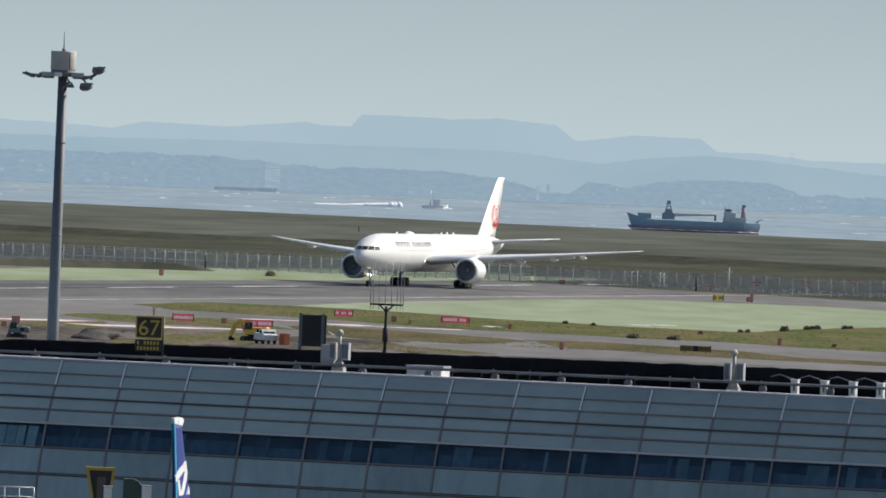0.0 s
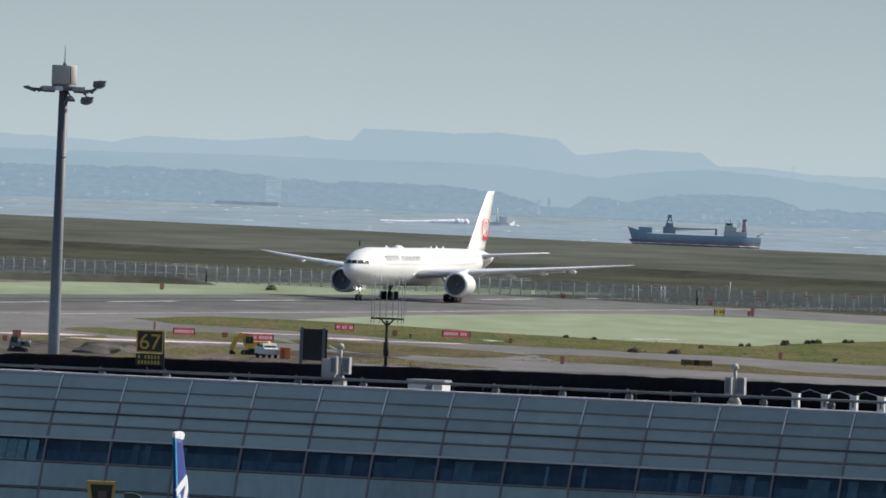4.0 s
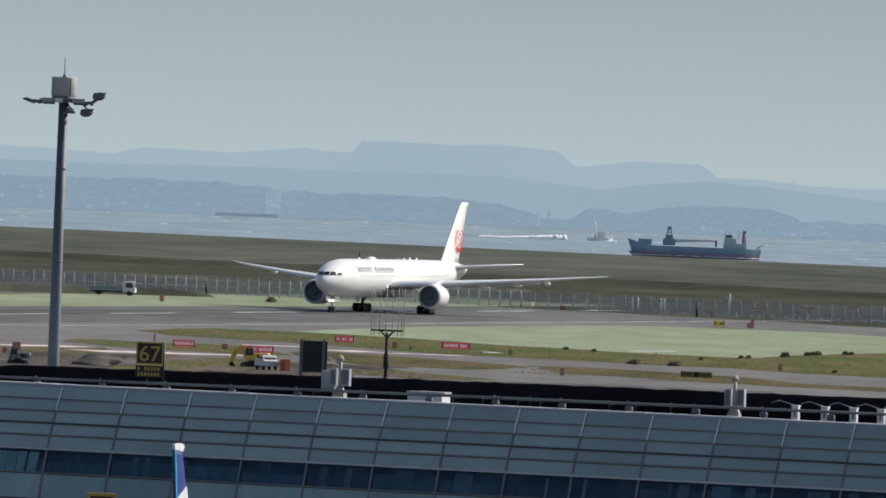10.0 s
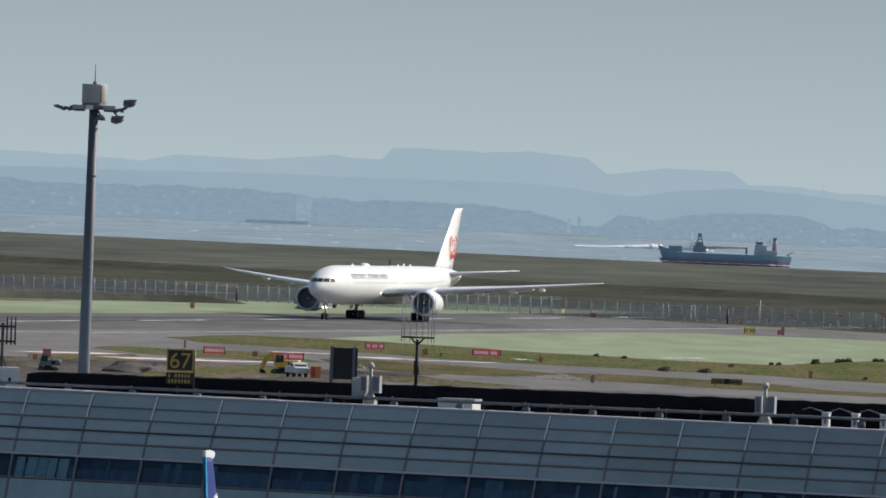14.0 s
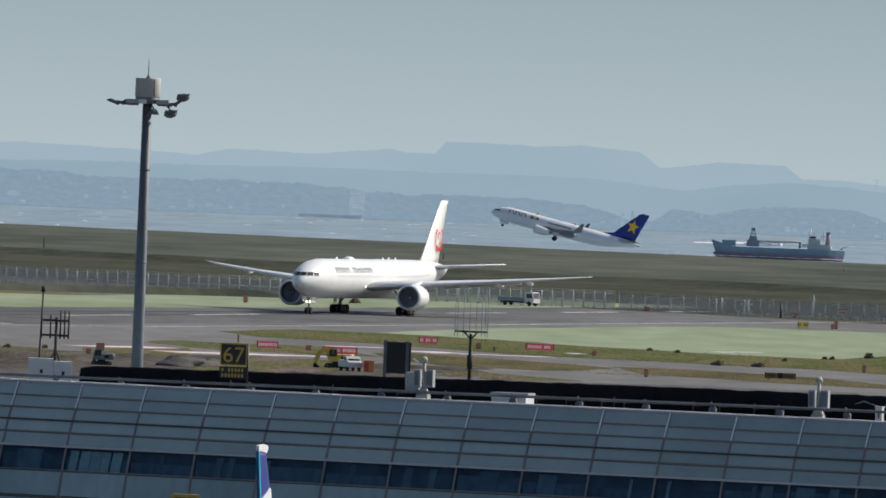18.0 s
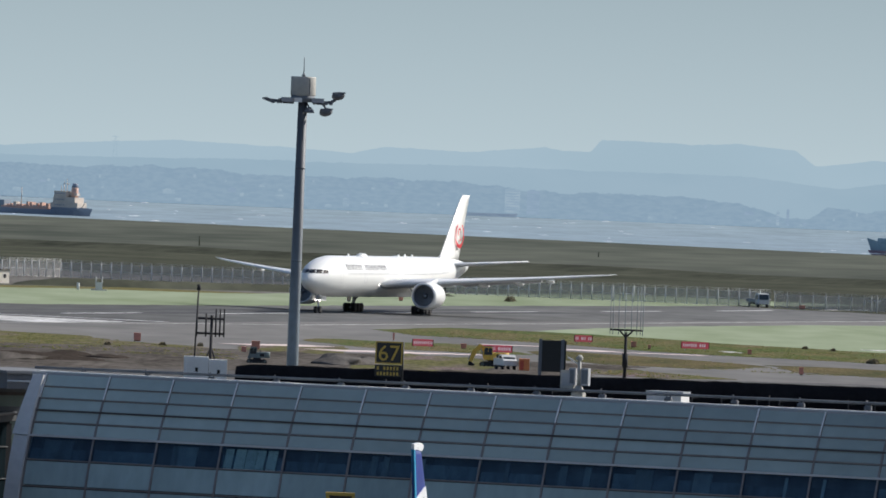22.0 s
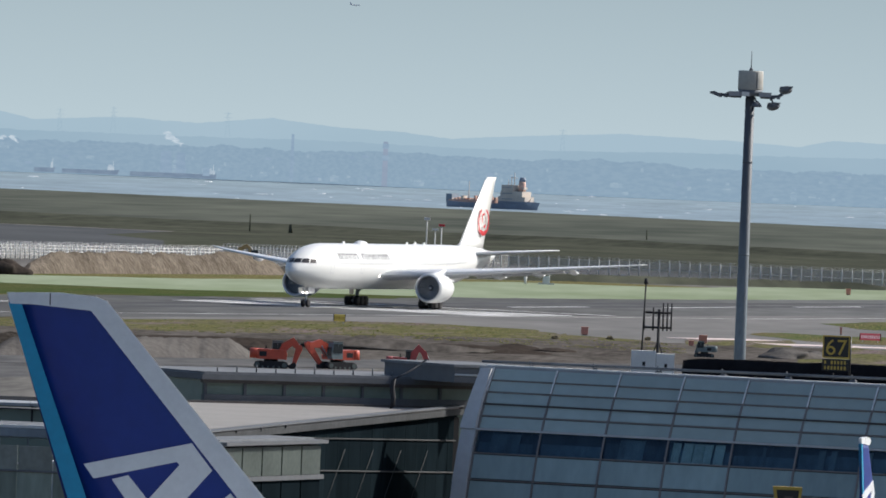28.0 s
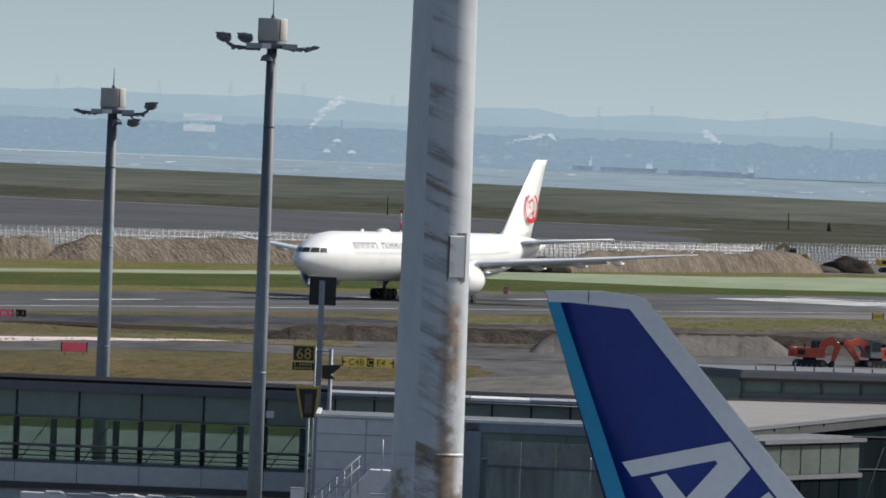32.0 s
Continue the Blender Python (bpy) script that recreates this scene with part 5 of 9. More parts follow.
def lettering(text, size, material, parent, x, y, z, name="lettering", mid=False):
    cu = bpy.data.curves.new("text", "FONT")
    cu.body, cu.size, cu.extrude = text, size, 0.01
    cu.align_x = "CENTER" if mid else "LEFT"
    ob = bpy.data.objects.new("text", cu)
    scene.collection.objects.link(ob)
    me = bpy.data.meshes.new_from_object(ob)
    bpy.data.objects.remove(ob)
    me.materials.clear()
    me.materials.append(material)
    o = new(name, me)
    o.parent = parent
    o.matrix_local = Matrix.Translation((x, y, z)) @ Matrix.Rotation(radians(90), 4, "X")
    return o


def stand_sign(number, m, w, h, post_low, label, post_side=1):
    """An aircraft stand number board with a small board below it, on a post. Local z = 0 is the board's lower edge."""
    s = thing("stand_sign", m, label, "sign", "stand number signs")
    bm = bmnew()
    box(bm, -w / 2, w / 2, 0, 0.12, 0, h)
    bo = part("board", bm, M_SIGNBLACK, s)
    t = 0.05 * w
    for q in ((-w / 2, w / 2, 0, t), (-w / 2, w / 2, h - t, h), (-w / 2, -w / 2 + t, t, h - t), (w / 2 - t, w / 2, t, h - t)):
        bm = bmnew()
        box(bm, q[0], q[1], -0.012, 0, q[2], q[3])
        part("border", bm, M_SIGNYEL, bo)
    lettering(number, h * 0.98, M_SIGNYEL, bo, 0, -0.02, h * 0.15, "number", True)
    bm = bmnew()
    box(bm, -w / 2, w / 2 * 0.96, 0, 0.1, -0.56 * h, -0.06)
    lo = part("lower_board", bm, M_SIGNBLACK, s)
    for r in range(2):
        for k in range(7):
            bm = bmnew()
            x = -w * 0.42 + k * w * 0.12
            if r == 0 and k == 1:
                continue
            box(bm, x, x + w * 0.07, -0.012, 0, -0.27 * h - r * 0.24 * h, -0.12 * h - r * 0.24 * h)
            part("character_block", bm, M_SIGNYEL, lo)
    bm = bmnew()
    rod(bm, (post_side * (w / 2 + 0.03), 0.12, post_low), (post_side * (w / 2 + 0.03), 0.12, h * 0.98), 0.06, 0.06, 8)
    for z in (0.1, h * 0.8):
        rod(bm, (0, 0.14, z), (w / 2 + 0.03, 0.14, z), 0.04)
    part("post", bm, M_SIGNBLACK if number == "67" else M_GALV, s)
    return s


stand_sign("67", turned(spot(1.4725, 657, 12.584), 1.5), 1.585, 1.31, -1.75, "black stand number board with yellow figures on the pier roof")
stand_sign("68", turned(spot(6.895, 668, 9.55), 6.9), 1.30, 0.94, -9.55, "black stand number board with yellow figures on a post")


M_BROWNSCREEN = mat("dull_brown_screen", (0.085, 0.062, 0.055), 0.4, var=0.3, size=0.5, obj=True)


def docking_display(m, label, low):
    """A yellow-framed dark display box for docking aircraft, wider at the top."""
    d = thing("docking_display", m, label, "display", "docking displays")
    bm = bmnew()
    prism(bm, [(-0.72, 1.0), (0.72, 1.0), (0.5, -1.0), (-0.34, -1.0)], 0, 0.5)
    c = part("case", bm, M_SIGNBLACK, d)
    bm = bmnew()
    prism(bm, [(-0.78, 1.05), (0.78, 1.05), (0.78, 0.88), (-0.78, 0.88)], -0.06, 0.45)
    prism(bm, [(-0.78, 0.9), (-0.6, 0.9), (-0.24, -1.0), (-0.36, -1.0)], -0.06, 0.3)
    prism(bm, [(0.62, 0.9), (0.78, 0.9), (0.58, -0.95), (0.46, -0.95)], -0.06, 0.3)
    part("frame", bm, M_SIGNYEL, d, "yellow frame")
    bm = bmnew()
    box(bm, -0.16, 0.30, -0.05, 0, -0.72, 0.55)
    part("screen", bm, M_BROWNSCREEN, d, "dull brown screen")
    bm = bmnew()
    rod(bm, (0.1, 0.7, low), (0.1, 0.7, 0.9), 0.1, 0.1)
    box(bm, -0.05, 0.25, 0.4, 0.75, -0.2, 0.1)
    part("post", bm, M_GALV, d)
    return d


docking_display(turned(spot(1.69, 600, 5.7), 1.7), "yellow-framed docking display in front of the pier", -5.7)
docking_display(turned(spot(6.868, 660, 7.35), 6.9) @ Matrix.Scale(0.9, 4), "yellow-framed docking display on a post", -8.3)


def lit_board(m, w, h, low, label, twin=True):
    """The back of a tall black display hung between posts."""
    s = thing("display_board", m, label, "display", "black display boards")
    bm = bmnew()
    box(bm, -w / 2, w / 2, 0.05, 0.6, 0, h)
    b = part("board", bm, M_SIGNBLACK, s)
    for k in range(4):
        bm = bmnew()
        box(bm, -w / 2 + 0.08, w / 2 - 0.08, 0.02, 0.05, h * (0.06 + k * 0.235), h * (0.06 + k * 0.235) + h * 0.2)
        part("louvre", bm, M_SIGNBLACK, b)
    if twin:
        for x in (-w / 2 - 0.1, w / 2 - 0.32):
            bm = bmnew()
            box(bm, x, x + 0.2, -0.12, 0.1, low, h + 0.08)
            part("post", bm, M_DARKGALV, s)
    else:
        bm = bmnew()
        box(bm, -0.22, 0.12, -0.3, 0.02, low, h * 0.86)
        part("post", bm, M_GALV, s)
    return s


lit_board(turned(spot(0.640, 690, 11.87), 0.6), 1.58, 1.92, -11.87, "tall black display board between two steel posts")
lit_board(turned(spot(6.812, 670, 12.87), 6.8), 1.58, 1.68, -12.87, "black display board on a grey steel post", False)
bm = bmnew()
rod(bm, (0, 0, -9.6), (0, 0, 1.4), 0.13, 0.12)
rod(bm, (-0.1, 0, 1.3), (-1.0, 0, 1.3), 0.06)
s2 = thing("lamp_housing", turned(spot(6.757, 669, 8.9), 6.7), "black lamp housing on a thin steel post", "lamp")
part("post", bm, M_GALV, s2)
bm = bmnew()
prism(bm, [(0.05, -0.1), (0.55, 0.35), (0.6, 0.5), (-0.5, 0.45), (-0.5, -0.35), (0.3, -0.35)], -0.3, 0.3)
part("housing", bm, M_SIGNBLACK, s2)


# ---- roof equipment ----
def roof_camera(x, label, big=True):
    s = thing("roof_camera", DECK @ Matrix.Translation((x, 1.6, -0.06)), label, "camera", "roof cameras")
    bm = bmnew()
    box(bm, -0.35, 0.35, -0.3, 0.3, 0, 0.3)
    loft(bm, [[(a * 0.32, b * 0.32, 0.3) for a, b in ((-1, -1), (1, -1), (1, 1), (-1, 1))], [(a * 0.13, b * 0.13, 0.75) for a, b in ((-1, -1), (1, -1), (1, 1), (-1, 1))]])
    part("base", bm, M_DRUM, s)
    bm = bmnew()
    rod(bm, (0, 0, 0.7), (0, 0, 2.25), 0.12, 0.1)
    part("post", bm, M_DRUM, s)
    for x0, x1 in ((-0.55, -0.2), (0.18, 0.62)):
        bm = bmnew()
        box(bm, x0, x1, -0.2, 0.2, 0.75, 1.75)
        cab = part("cabinet", bm, M_CLAD, s)
        bm = bmnew()
        box(bm, x0 + 0.05, x1 - 0.05, -0.23, -0.2, 0.85, 1.65)
        part("cabinet_face", bm, M_DARKGALV, cab)
    bm = bmnew()
    lump(bm, (0, 0, 2.3), 0.2, 0.2, 0.25, 2.0, 12, 5, 0.02)
    box(bm, -0.2, 0.16, -0.14, 0.14, 2.2, 2.38)
    part("camera_head", smooth(bm), M_DRUM, s)
    return s


roof_camera(px_of(-1.50) - 0.5, "white camera post with two cabinets on the roof")
rc = roof_camera(px_of(0.49) - 0.72, "white camera post beside a display board on the roof")
rc.location.z += 0.22
part("plinth", box(bmnew(), -0.5, 0.5, -0.4, 0.4, -0.24, 0), M_WHITEBOX, rc)
cab2 = part("control_box", box(bmnew(), -1.1, -0.3, -0.1, 0.5, 0.55, 1.6), M_DRUM, rc, "beige control box")
part("control_box_face", box(bmnew(), -1.0, -0.4, -0.12, -0.1, 0.7, 1.45), M_CLAD, cab2)
part("side_arm", rod(bmnew(), (-0.1, 0, 2.0), (-0.75, 0.1, 2.35), 0.05), M_WHITEBOX, rc)
for b, w, h in ((0.055, 2.2, 0.85),):
    s = thing("roof_unit", DECK @ Matrix.Translation((px_of(b) - 0.75, 2.4, -0.06)), "low white ventilation unit on the roof", "ventilation unit")
    bm = bmnew()
    box(bm, -w / 2, w / 2, -0.6, 0.6, 0, h * 0.85)
    part("case", bm, M_WHITEBOX, s)
    bm = bmnew()
    box(bm, -w / 2 - 0.05, w / 2 + 0.05, -0.65, 0.65, h * 0.85, h)
    part("lid", bm, M_CLAD, s)
    bm = bmnew()
    box(bm, w / 2 - 0.5, w / 2, -0.9, -0.6, 0.05, 0.6)
    part("side_box", bm, M_WHITEBOX, s)
for k, b in enumerate((-1.775, -1.925, -2.07, -2.21, -2.35)):
    s = thing("roof_cabinet", DECK @ Matrix.Translation((px_of(b), 1.4, -0.06)), "white upright cabinet with bent pipes on the roof", "cabinet", "white roof cabinets")
    bm = bmnew()
    box(bm, -0.2, 0.2, -0.2, 0.2, 0, 0.92)
    box(bm, -0.23, 0.23, -0.23, 0.23, 0.92, 0.98)
    part("case", bm, M_WHITEBOX, s)
    bm = bmnew()
    box(bm, -0.05, 0.06, -0.215, -0.2, 0.3, 0.6)
    part("door_slot", bm, M_DARKGALV, s)
    bm = bmnew()
    rod(bm, (-0.3, 0.8, 0.1), (-0.35, 0.8, 0.95), 0.03)
    rod(bm, (-0.35, 0.8, 0.95), (-1.2, 0.8, 1.2), 0.035)
    rod(bm, (-1.2, 0.8, 1.2), (-1.7, 0.8, 1.05), 0.03)
    part("pipe", bm, M_DARKGALV, s)
s = thing("roof_skylight", DECK @ Matrix.Translation((px_of(-1.815), 9.6, 0.85)), "small bright white hatch on the roof", "hatch")
bm = bmnew()
box(bm, -0.3, 0.35, -0.2, 0.2, -1.0, 0.1)
part("hatch", bm, M_WHITEBOX, s)

# cabinets and aerial rack at the pier's end
for b0, b1, zt in ((2.509, 2.384, 12.1), (2.382, 2.289, 11.95)):
    w = 682 * radians(b0 - b1)
    s = thing("equipment_cabinet", turned(spot((b0 + b1) / 2, 682, 10.45), 2.4), "pale grey equipment cabinet on the roof", "cabinet", "cabinets by the aerial")
    h = zt - 10.45
    bm = bmnew()
    box(bm, -w / 2, w / 2, -0.5, 0.5, 0, h)
    part("case", bm, M_WHITEBOX, s)
    for q in (-0.48, 0.02):
        bm = bmnew()
        box(bm, q * w, q * w + 0.46 * w, -0.52, -0.5, 0.15, h - 0.15)
        part("door", bm, M_WHITEBOX, s)
    bm = bmnew()
    box(bm, -0.05, 0.12, -0.54, -0.52, h * 0.45, h * 0.6)
    part("vent", bm, M_DARK, s)
rack = thing("aerial_rack", turned(spot(2.38, 686, 10.45), 2.4), "dark steel aerial rack with dipoles on the roof", "antenna")
for zz in (3.0, 3.9):
    bm = bmnew()
    rod(bm, (-0.9, 0, zz), (0.85, 0, zz), 0.07, 0.07)
    part("crossbar", bm, M_DARK, rack)
for x in (-0.85, -0.3, 0.3, 0.55, 0.8):
    bm = bmnew()
    rod(bm, (x, -0.1, 2.8), (x, -0.1, 4.2 + 0.3 * (x > 0.2)), 0.05)
    part("dipole", bm, M_DARK, rack)
bm = bmnew()
rod(bm, (-0.95, 0, 0.5), (-0.82, 0, 5.6), 0.05)
rod(bm, (-0.82, 0, 5.6), (-0.82, 0, 5.95), 0.13, 0.1)
part("whip_aerial", bm, M_DARK, rack)
bm = bmnew()
rod(bm, (0.05, 0, -10.45), (0.05, 0, 4.1), 0.09)
for x in (-0.75, 0.85):
    rod(bm, (x, 0, 0), (0.05, 0, 2.2), 0.05)
part("stand", bm, M_DARK, rack)
va = thing("dipole_aerial", turned(spot(0.275, 805, 0)), "dark post carrying a row of upright dipoles", "antenna")
bm = bmnew()
rod(bm, (0, 0, 0), (0, 0, 9.5), 0.22, 0.2)
rod(bm, (0, 0, 9.5), (0, 0, 12.7), 0.12, 0.1)
rod(bm, (0, 0, 10.2), (0, 0, 11.2), 0.2, 0.2)
part("post", bm, M_DARK, va)
bm = bmnew()
rod(bm, (-1.15, 0, 12.85), (1.2, 0, 12.85), 0.07)
rod(bm, (-0.5, 0, 12.85), (0, 0, 12.3), 0.06)
rod(bm, (0.5, 0, 12.85), (0, 0, 12.3), 0.06)
part("crossbar", bm, M_DARK, va)
for x in (-1.15, -0.95, -0.55, -0.1, 0.35, 0.75, 1.0, 1.18):
    bm = bmnew()
    rod(bm, (x, 0.2 * math.sin(x * 9), 12.5), (x, 0.2 * math.sin(x * 9), 15.9), 0.026, 0.02, 6)
    part("dipole", bm, M_GALV, va)


# ---- low buildings beside the pier ----
def facade_frame(name, b0, d0, b1, d1, label, category="building"):
    p0, p1 = spot(b0, d0), spot(b1, d1)
    x = (p1 - p0)
    w = x.length
    ob = thing(name, Matrix.Translation(p0) @ Matrix.Rotation(math.atan2(x.y, x.x), 4, "Z"), label, category)
    return ob, w


# glazed gallery
gal, W = facade_frame("glazed_gallery", 9.6, 690, 5.3, 690, "long glazed boarding gallery with grey-green panels")
z = lambda e: EYE_Z + 690 * math.tan(radians(e))
bm = bmnew()
box(bm, 0, W, 0.3, 9, 0, z(-1.905))
part("floor_slab", bm, M_DULLCLAD, gal)
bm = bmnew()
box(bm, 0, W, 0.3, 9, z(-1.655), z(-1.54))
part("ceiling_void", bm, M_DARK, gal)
bm = bmnew()
box(bm, 0, W, -0.35, 9.6, z(-1.535), z(-1.49))
part("roof_fascia", bm, M_DULLCLAD, gal, "grey roof fascia")
bm = bmnew()
box(bm, 0, W, -0.1, 9.4, z(-1.49), z(-1.475))
part("roof_sheet", bm, M_BLACK, gal, "dark roof sheet")
me = mesh_of("spandrel_panel", box(bmnew(), 0.06, 3.74, -0.05, 0.1, z(-1.665), z(-1.535)), M_SPAN)
mg = mesh_of("gallery_pane", box(bmnew(), 0.06, 3.74, -0.02, 0.02, z(-1.895), z(-1.675)), M_GREENGL)
mb = mesh_of("base_panel", box(bmnew(), 0.02, 3.78, -0.12, 0.1, z(-2.0), z(-1.90)), M_DULLWALL)
for k in range(int(W / 3.8)):
    for nm, m in (("spandrel_panel", me), ("gallery_pane", mg), ("base_panel", mb)):
        ob = new(nm, m)
        ob.parent = gal
        ob.location.x = k * 3.8
        if nm == "gallery_pane":
            ob.visible_shadow = False
    bm = bmnew()
    rod(bm, (k * 3.8, -0.05, z(-1.9)), (k * 3.8, -0.05, z(-1.535)), 0.09, 0.09, 4)
    part("mullion", bm, M_DARK, gal)
    bm = bmnew()
    box(bm, k * 3.8 - 0.17, k * 3.8 + 0.17, 0.06, 0.4, z(-1.895), z(-1.68))
    part("column", bm, M_TEALDARK, gal)
    bm = bmnew()
    box(bm, k * 3.8 + 2.1, k * 3.8 + 2.5, 0.06, 0.4, z(-1.895), z(-1.68))
    part("column", bm, M_TEALDARK, gal)
    bm = bmnew()
    rod(bm, (k * 3.8 + 0.3, 0.05, z(-1.89)), (k * 3.8 + 2.0, 0.05, z(-1.69)), 0.04, 0.04, 4)
    part("brace", bm, M_DARK, gal)
for e, r in ((-1.668, 0.07), (-1.812, 0.09), (-1.897, 0.08), (-1.865, 0.035), (-1.84, 0.035)):
    bm = bmnew()
    rod(bm, (0, -0.08, z(e)), (W, -0.08, z(e)), r, r, 6)
    part("rail", bm, M_DULLCLAD if r > 0.05 else M_DARK, gal)
bm = bmnew()
box(bm, 0, W, -0.6, 0, z(-2.03), z(-2.0))
part("ledge", bm, M_TRANS, gal)
bm = bmnew()
box(bm, 0, W, -0.2, 0.3, 0, z(-2.03))
part("lower_wall", bm, M_WALL, gal)
bm = bmnew()
box(bm, 30.4, 30.9, -0.2, -0.1, z(-1.63), z(-1.595))
part("notice", bm, M_WHITEBOX, gal, "small white notice")
# the far side is glazed too
for k in range(int(W / 3.8)):
    part("rear_mullion", box(bmnew(), k * 3.8 - 0.09, k * 3.8 + 0.09, 8.85, 9.0, z(-1.905), z(-1.655)), M_TEALDARK, gal)
# pale apron and a grass strip beyond the gallery
for nm, d0, d1, m, label in (("apron", 735, 835, M_PALEAPRON, "pale green-grey apron concrete behind the gallery"), ("apron_grass", 835, 960, M_DEEPGREEN, "deep green grass strip behind the gallery")):
    bm = bmnew()
    bm.faces.new([bm.verts.new(spot(b, d, 0.07)) for b, d in ((10.2, d0), (5.2, d0), (5.2, d1), (10.2, d1))])
    setting(nm, bm, m, label, "ground")

# pale panelled block
blk, W = facade_frame("panelled_block", 6.815, 640, 5.4, 640, "pale grey panelled building with a glazed end")
z = lambda e: EYE_Z + 640 * math.tan(radians(e))
bm = bmnew()
box(bm, 0.05, W, 0.12, 12, 0, z(-1.615))
part("core", bm, M_STEEL, blk)
bm = bmnew()
box(bm, -0.1, W, -0.12, 0.14, z(-1.615), z(-1.600))
box(bm, -0.1, 0.12, 0.14, 12.1, z(-1.615), z(-1.600))
part("parapet", bm, M_WHITEBOX, blk, "bright white parapet")
bm = bmnew()
box(bm, 0.12, W, 0.14, 12.1, z(-1.616), z(-1.612))
part("flat_roof", bm, M_SLAB, blk, "grey flat roof")
wl = 640 * radians(6.815 - 6.06)
zz = [z(-1.617), z(-1.70), z(-1.79), z(-1.88), z(-1.97), z(-2.06), z(-2.2), 0.02]
for a, b in zip(zz, zz[1:]):
    me = mesh_of("wall_panel", box(bmnew(), 0.02, wl / 3 - 0.02, 0, 0.11, b + 0.02, a - 0.02), M_WALL)
    for k in range(3):
        ob = new("wall_panel", me)
        ob.parent = blk
        ob.location.x = k * wl / 3
wr = W - wl
bm = bmnew()
box(bm, wl, wl + 0.9, -0.1, 0.12, 0, z(-1.617))
box(bm, wl, W, -0.1, 0.12, z(-1.66), z(-1.617))
part("pale_frame", bm, M_GALV, blk)
for k in range(4):
    x0, x1 = wl + 1.0 + k * (wr - 1.0) / 4, wl + 0.9 + (k + 1) * (wr - 1.0) / 4
    for a, b, m in ((-1.665, -1.79, M_SPAN), (-1.80, -2.0, M_BLKPANE), (-2.01, -2.3, M_BLKPANE)):
        bm = bmnew()
        box(bm, x0, x1, 0.0, 0.08, z(b), z(a))
        part("glazing_pane", bm, m, blk)
bm = bmnew()
rod(bm, (wl, -0.04, z(-1.795)), (W, -0.04, z(-1.795)), 0.06)
part("transom", bm, M_CLAD, blk)
# pale ledge of the gallery behind the block, and a pipe run on the block's roof
ledge, W2 = facade_frame("gallery_ledge", 6.76, 684, 5.30, 684, "pale weathered ledge with a pipe along the gallery", "ledge")
z2 = lambda e: EYE_Z + 684 * math.tan(radians(e))
rnd = random.Random(11)
x = 0.0
while x < W2:
    w = 2.2 + 1.8 * rnd.random()
    part("ledge_sheet", box(bmnew(), x, min(W2, x + w) - 0.04, -0.35, 5.4, z2(-1.503), z2(-1.490) + 0.03 * rnd.random()), M_FLASH if rnd.random() < 0.5 else M_CLAD, ledge)
    x += w
part("ledge_wall", box(bmnew(), 0.2, W2 - 0.2, 0.1, 5.0, 0, z2(-1.504)), M_SPAN, ledge, "dark green glazed wall")
for k in range(8):
    xx = 0.4 + k * (W2 - 0.8) / 7
    part("mullion", box(bmnew(), xx - 0.06, xx + 0.06, 0.02, 0.1, 3.0, z2(-1.504)), M_DARK, ledge)
part("pipe", rod(bmnew(), (0, -0.5, z2(-1.515)), (W2, -0.5, z2(-1.515)), 0.07, 0.07, 8), M_DULLCLAD, ledge)
for k in range(6):
    part("bracket", box(bmnew(), 1 + k * 2.8, 1.12 + k * 2.8, -0.55, 0.1, z2(-1.520), z2(-1.512)), M_DULLCLAD, ledge)

hut = thing("grey_hut", turned(spot(5.44, 600, 0), 5.4), "small pale grey hut beside the building", "hut")
zt = EYE_Z + 600 * math.tan(radians(-1.79))
bm = bmnew()
box(bm, -0.62, 0.62, 0, 1.6, 0, zt)
part("wall", bm, M_WALL, hut)
bm = bmnew()
box(bm, -0.75, 0.75, -0.15, 1.75, zt, zt + 0.14)
part("roof", bm, M_WHITEBOX, hut)

# boarding stairs with rails
st = thing("boarding_stairs", turned(spot(6.62, 600, 0), 6.6), "white covered stairs with grey handrails", "stairs")
za = EYE_Z + 600 * math.tan(radians(-2.1))
bm = bmnew()
prism(bm, [(-1.3, za), (0.9, za + 2.35), (2.0, za + 2.35), (2.0, za + 2.0), (0.4, za - 0.6), (-1.3, za - 0.6)], 0.0, 2.0)
part("canopy", bm, M_WHITEBOX, st)
bm = bmnew()
box(bm, -0.9, 1.9, 0.3, 1.7, 0, za - 0.4)
part("base", bm, M_WALL, st)
for q in (0.0, 0.55):
    bm = bmnew()
    rod(bm, (-2.6, -0.3, za - 0.2 + q), (0.35, -0.3, za + 2.55 + q), 0.05)
    part("handrail", bm, M_STEEL, st)
for k in range(8):
    bm = bmnew()
    x = -2.4 + k * 0.38
    rod(bm, (x, -0.3, za - 1.4 + k * 0.355), (x, -0.3, za + 0.55 + k * 0.355), 0.035)
    part("baluster", bm, M_STEEL, st)
bm = bmnew()
rod(bm, (1.5, 0.2, za + 2.3), (1.5, 0.2, za + 4.0), 0.04)
part("aerial", bm, M_STEEL, st)
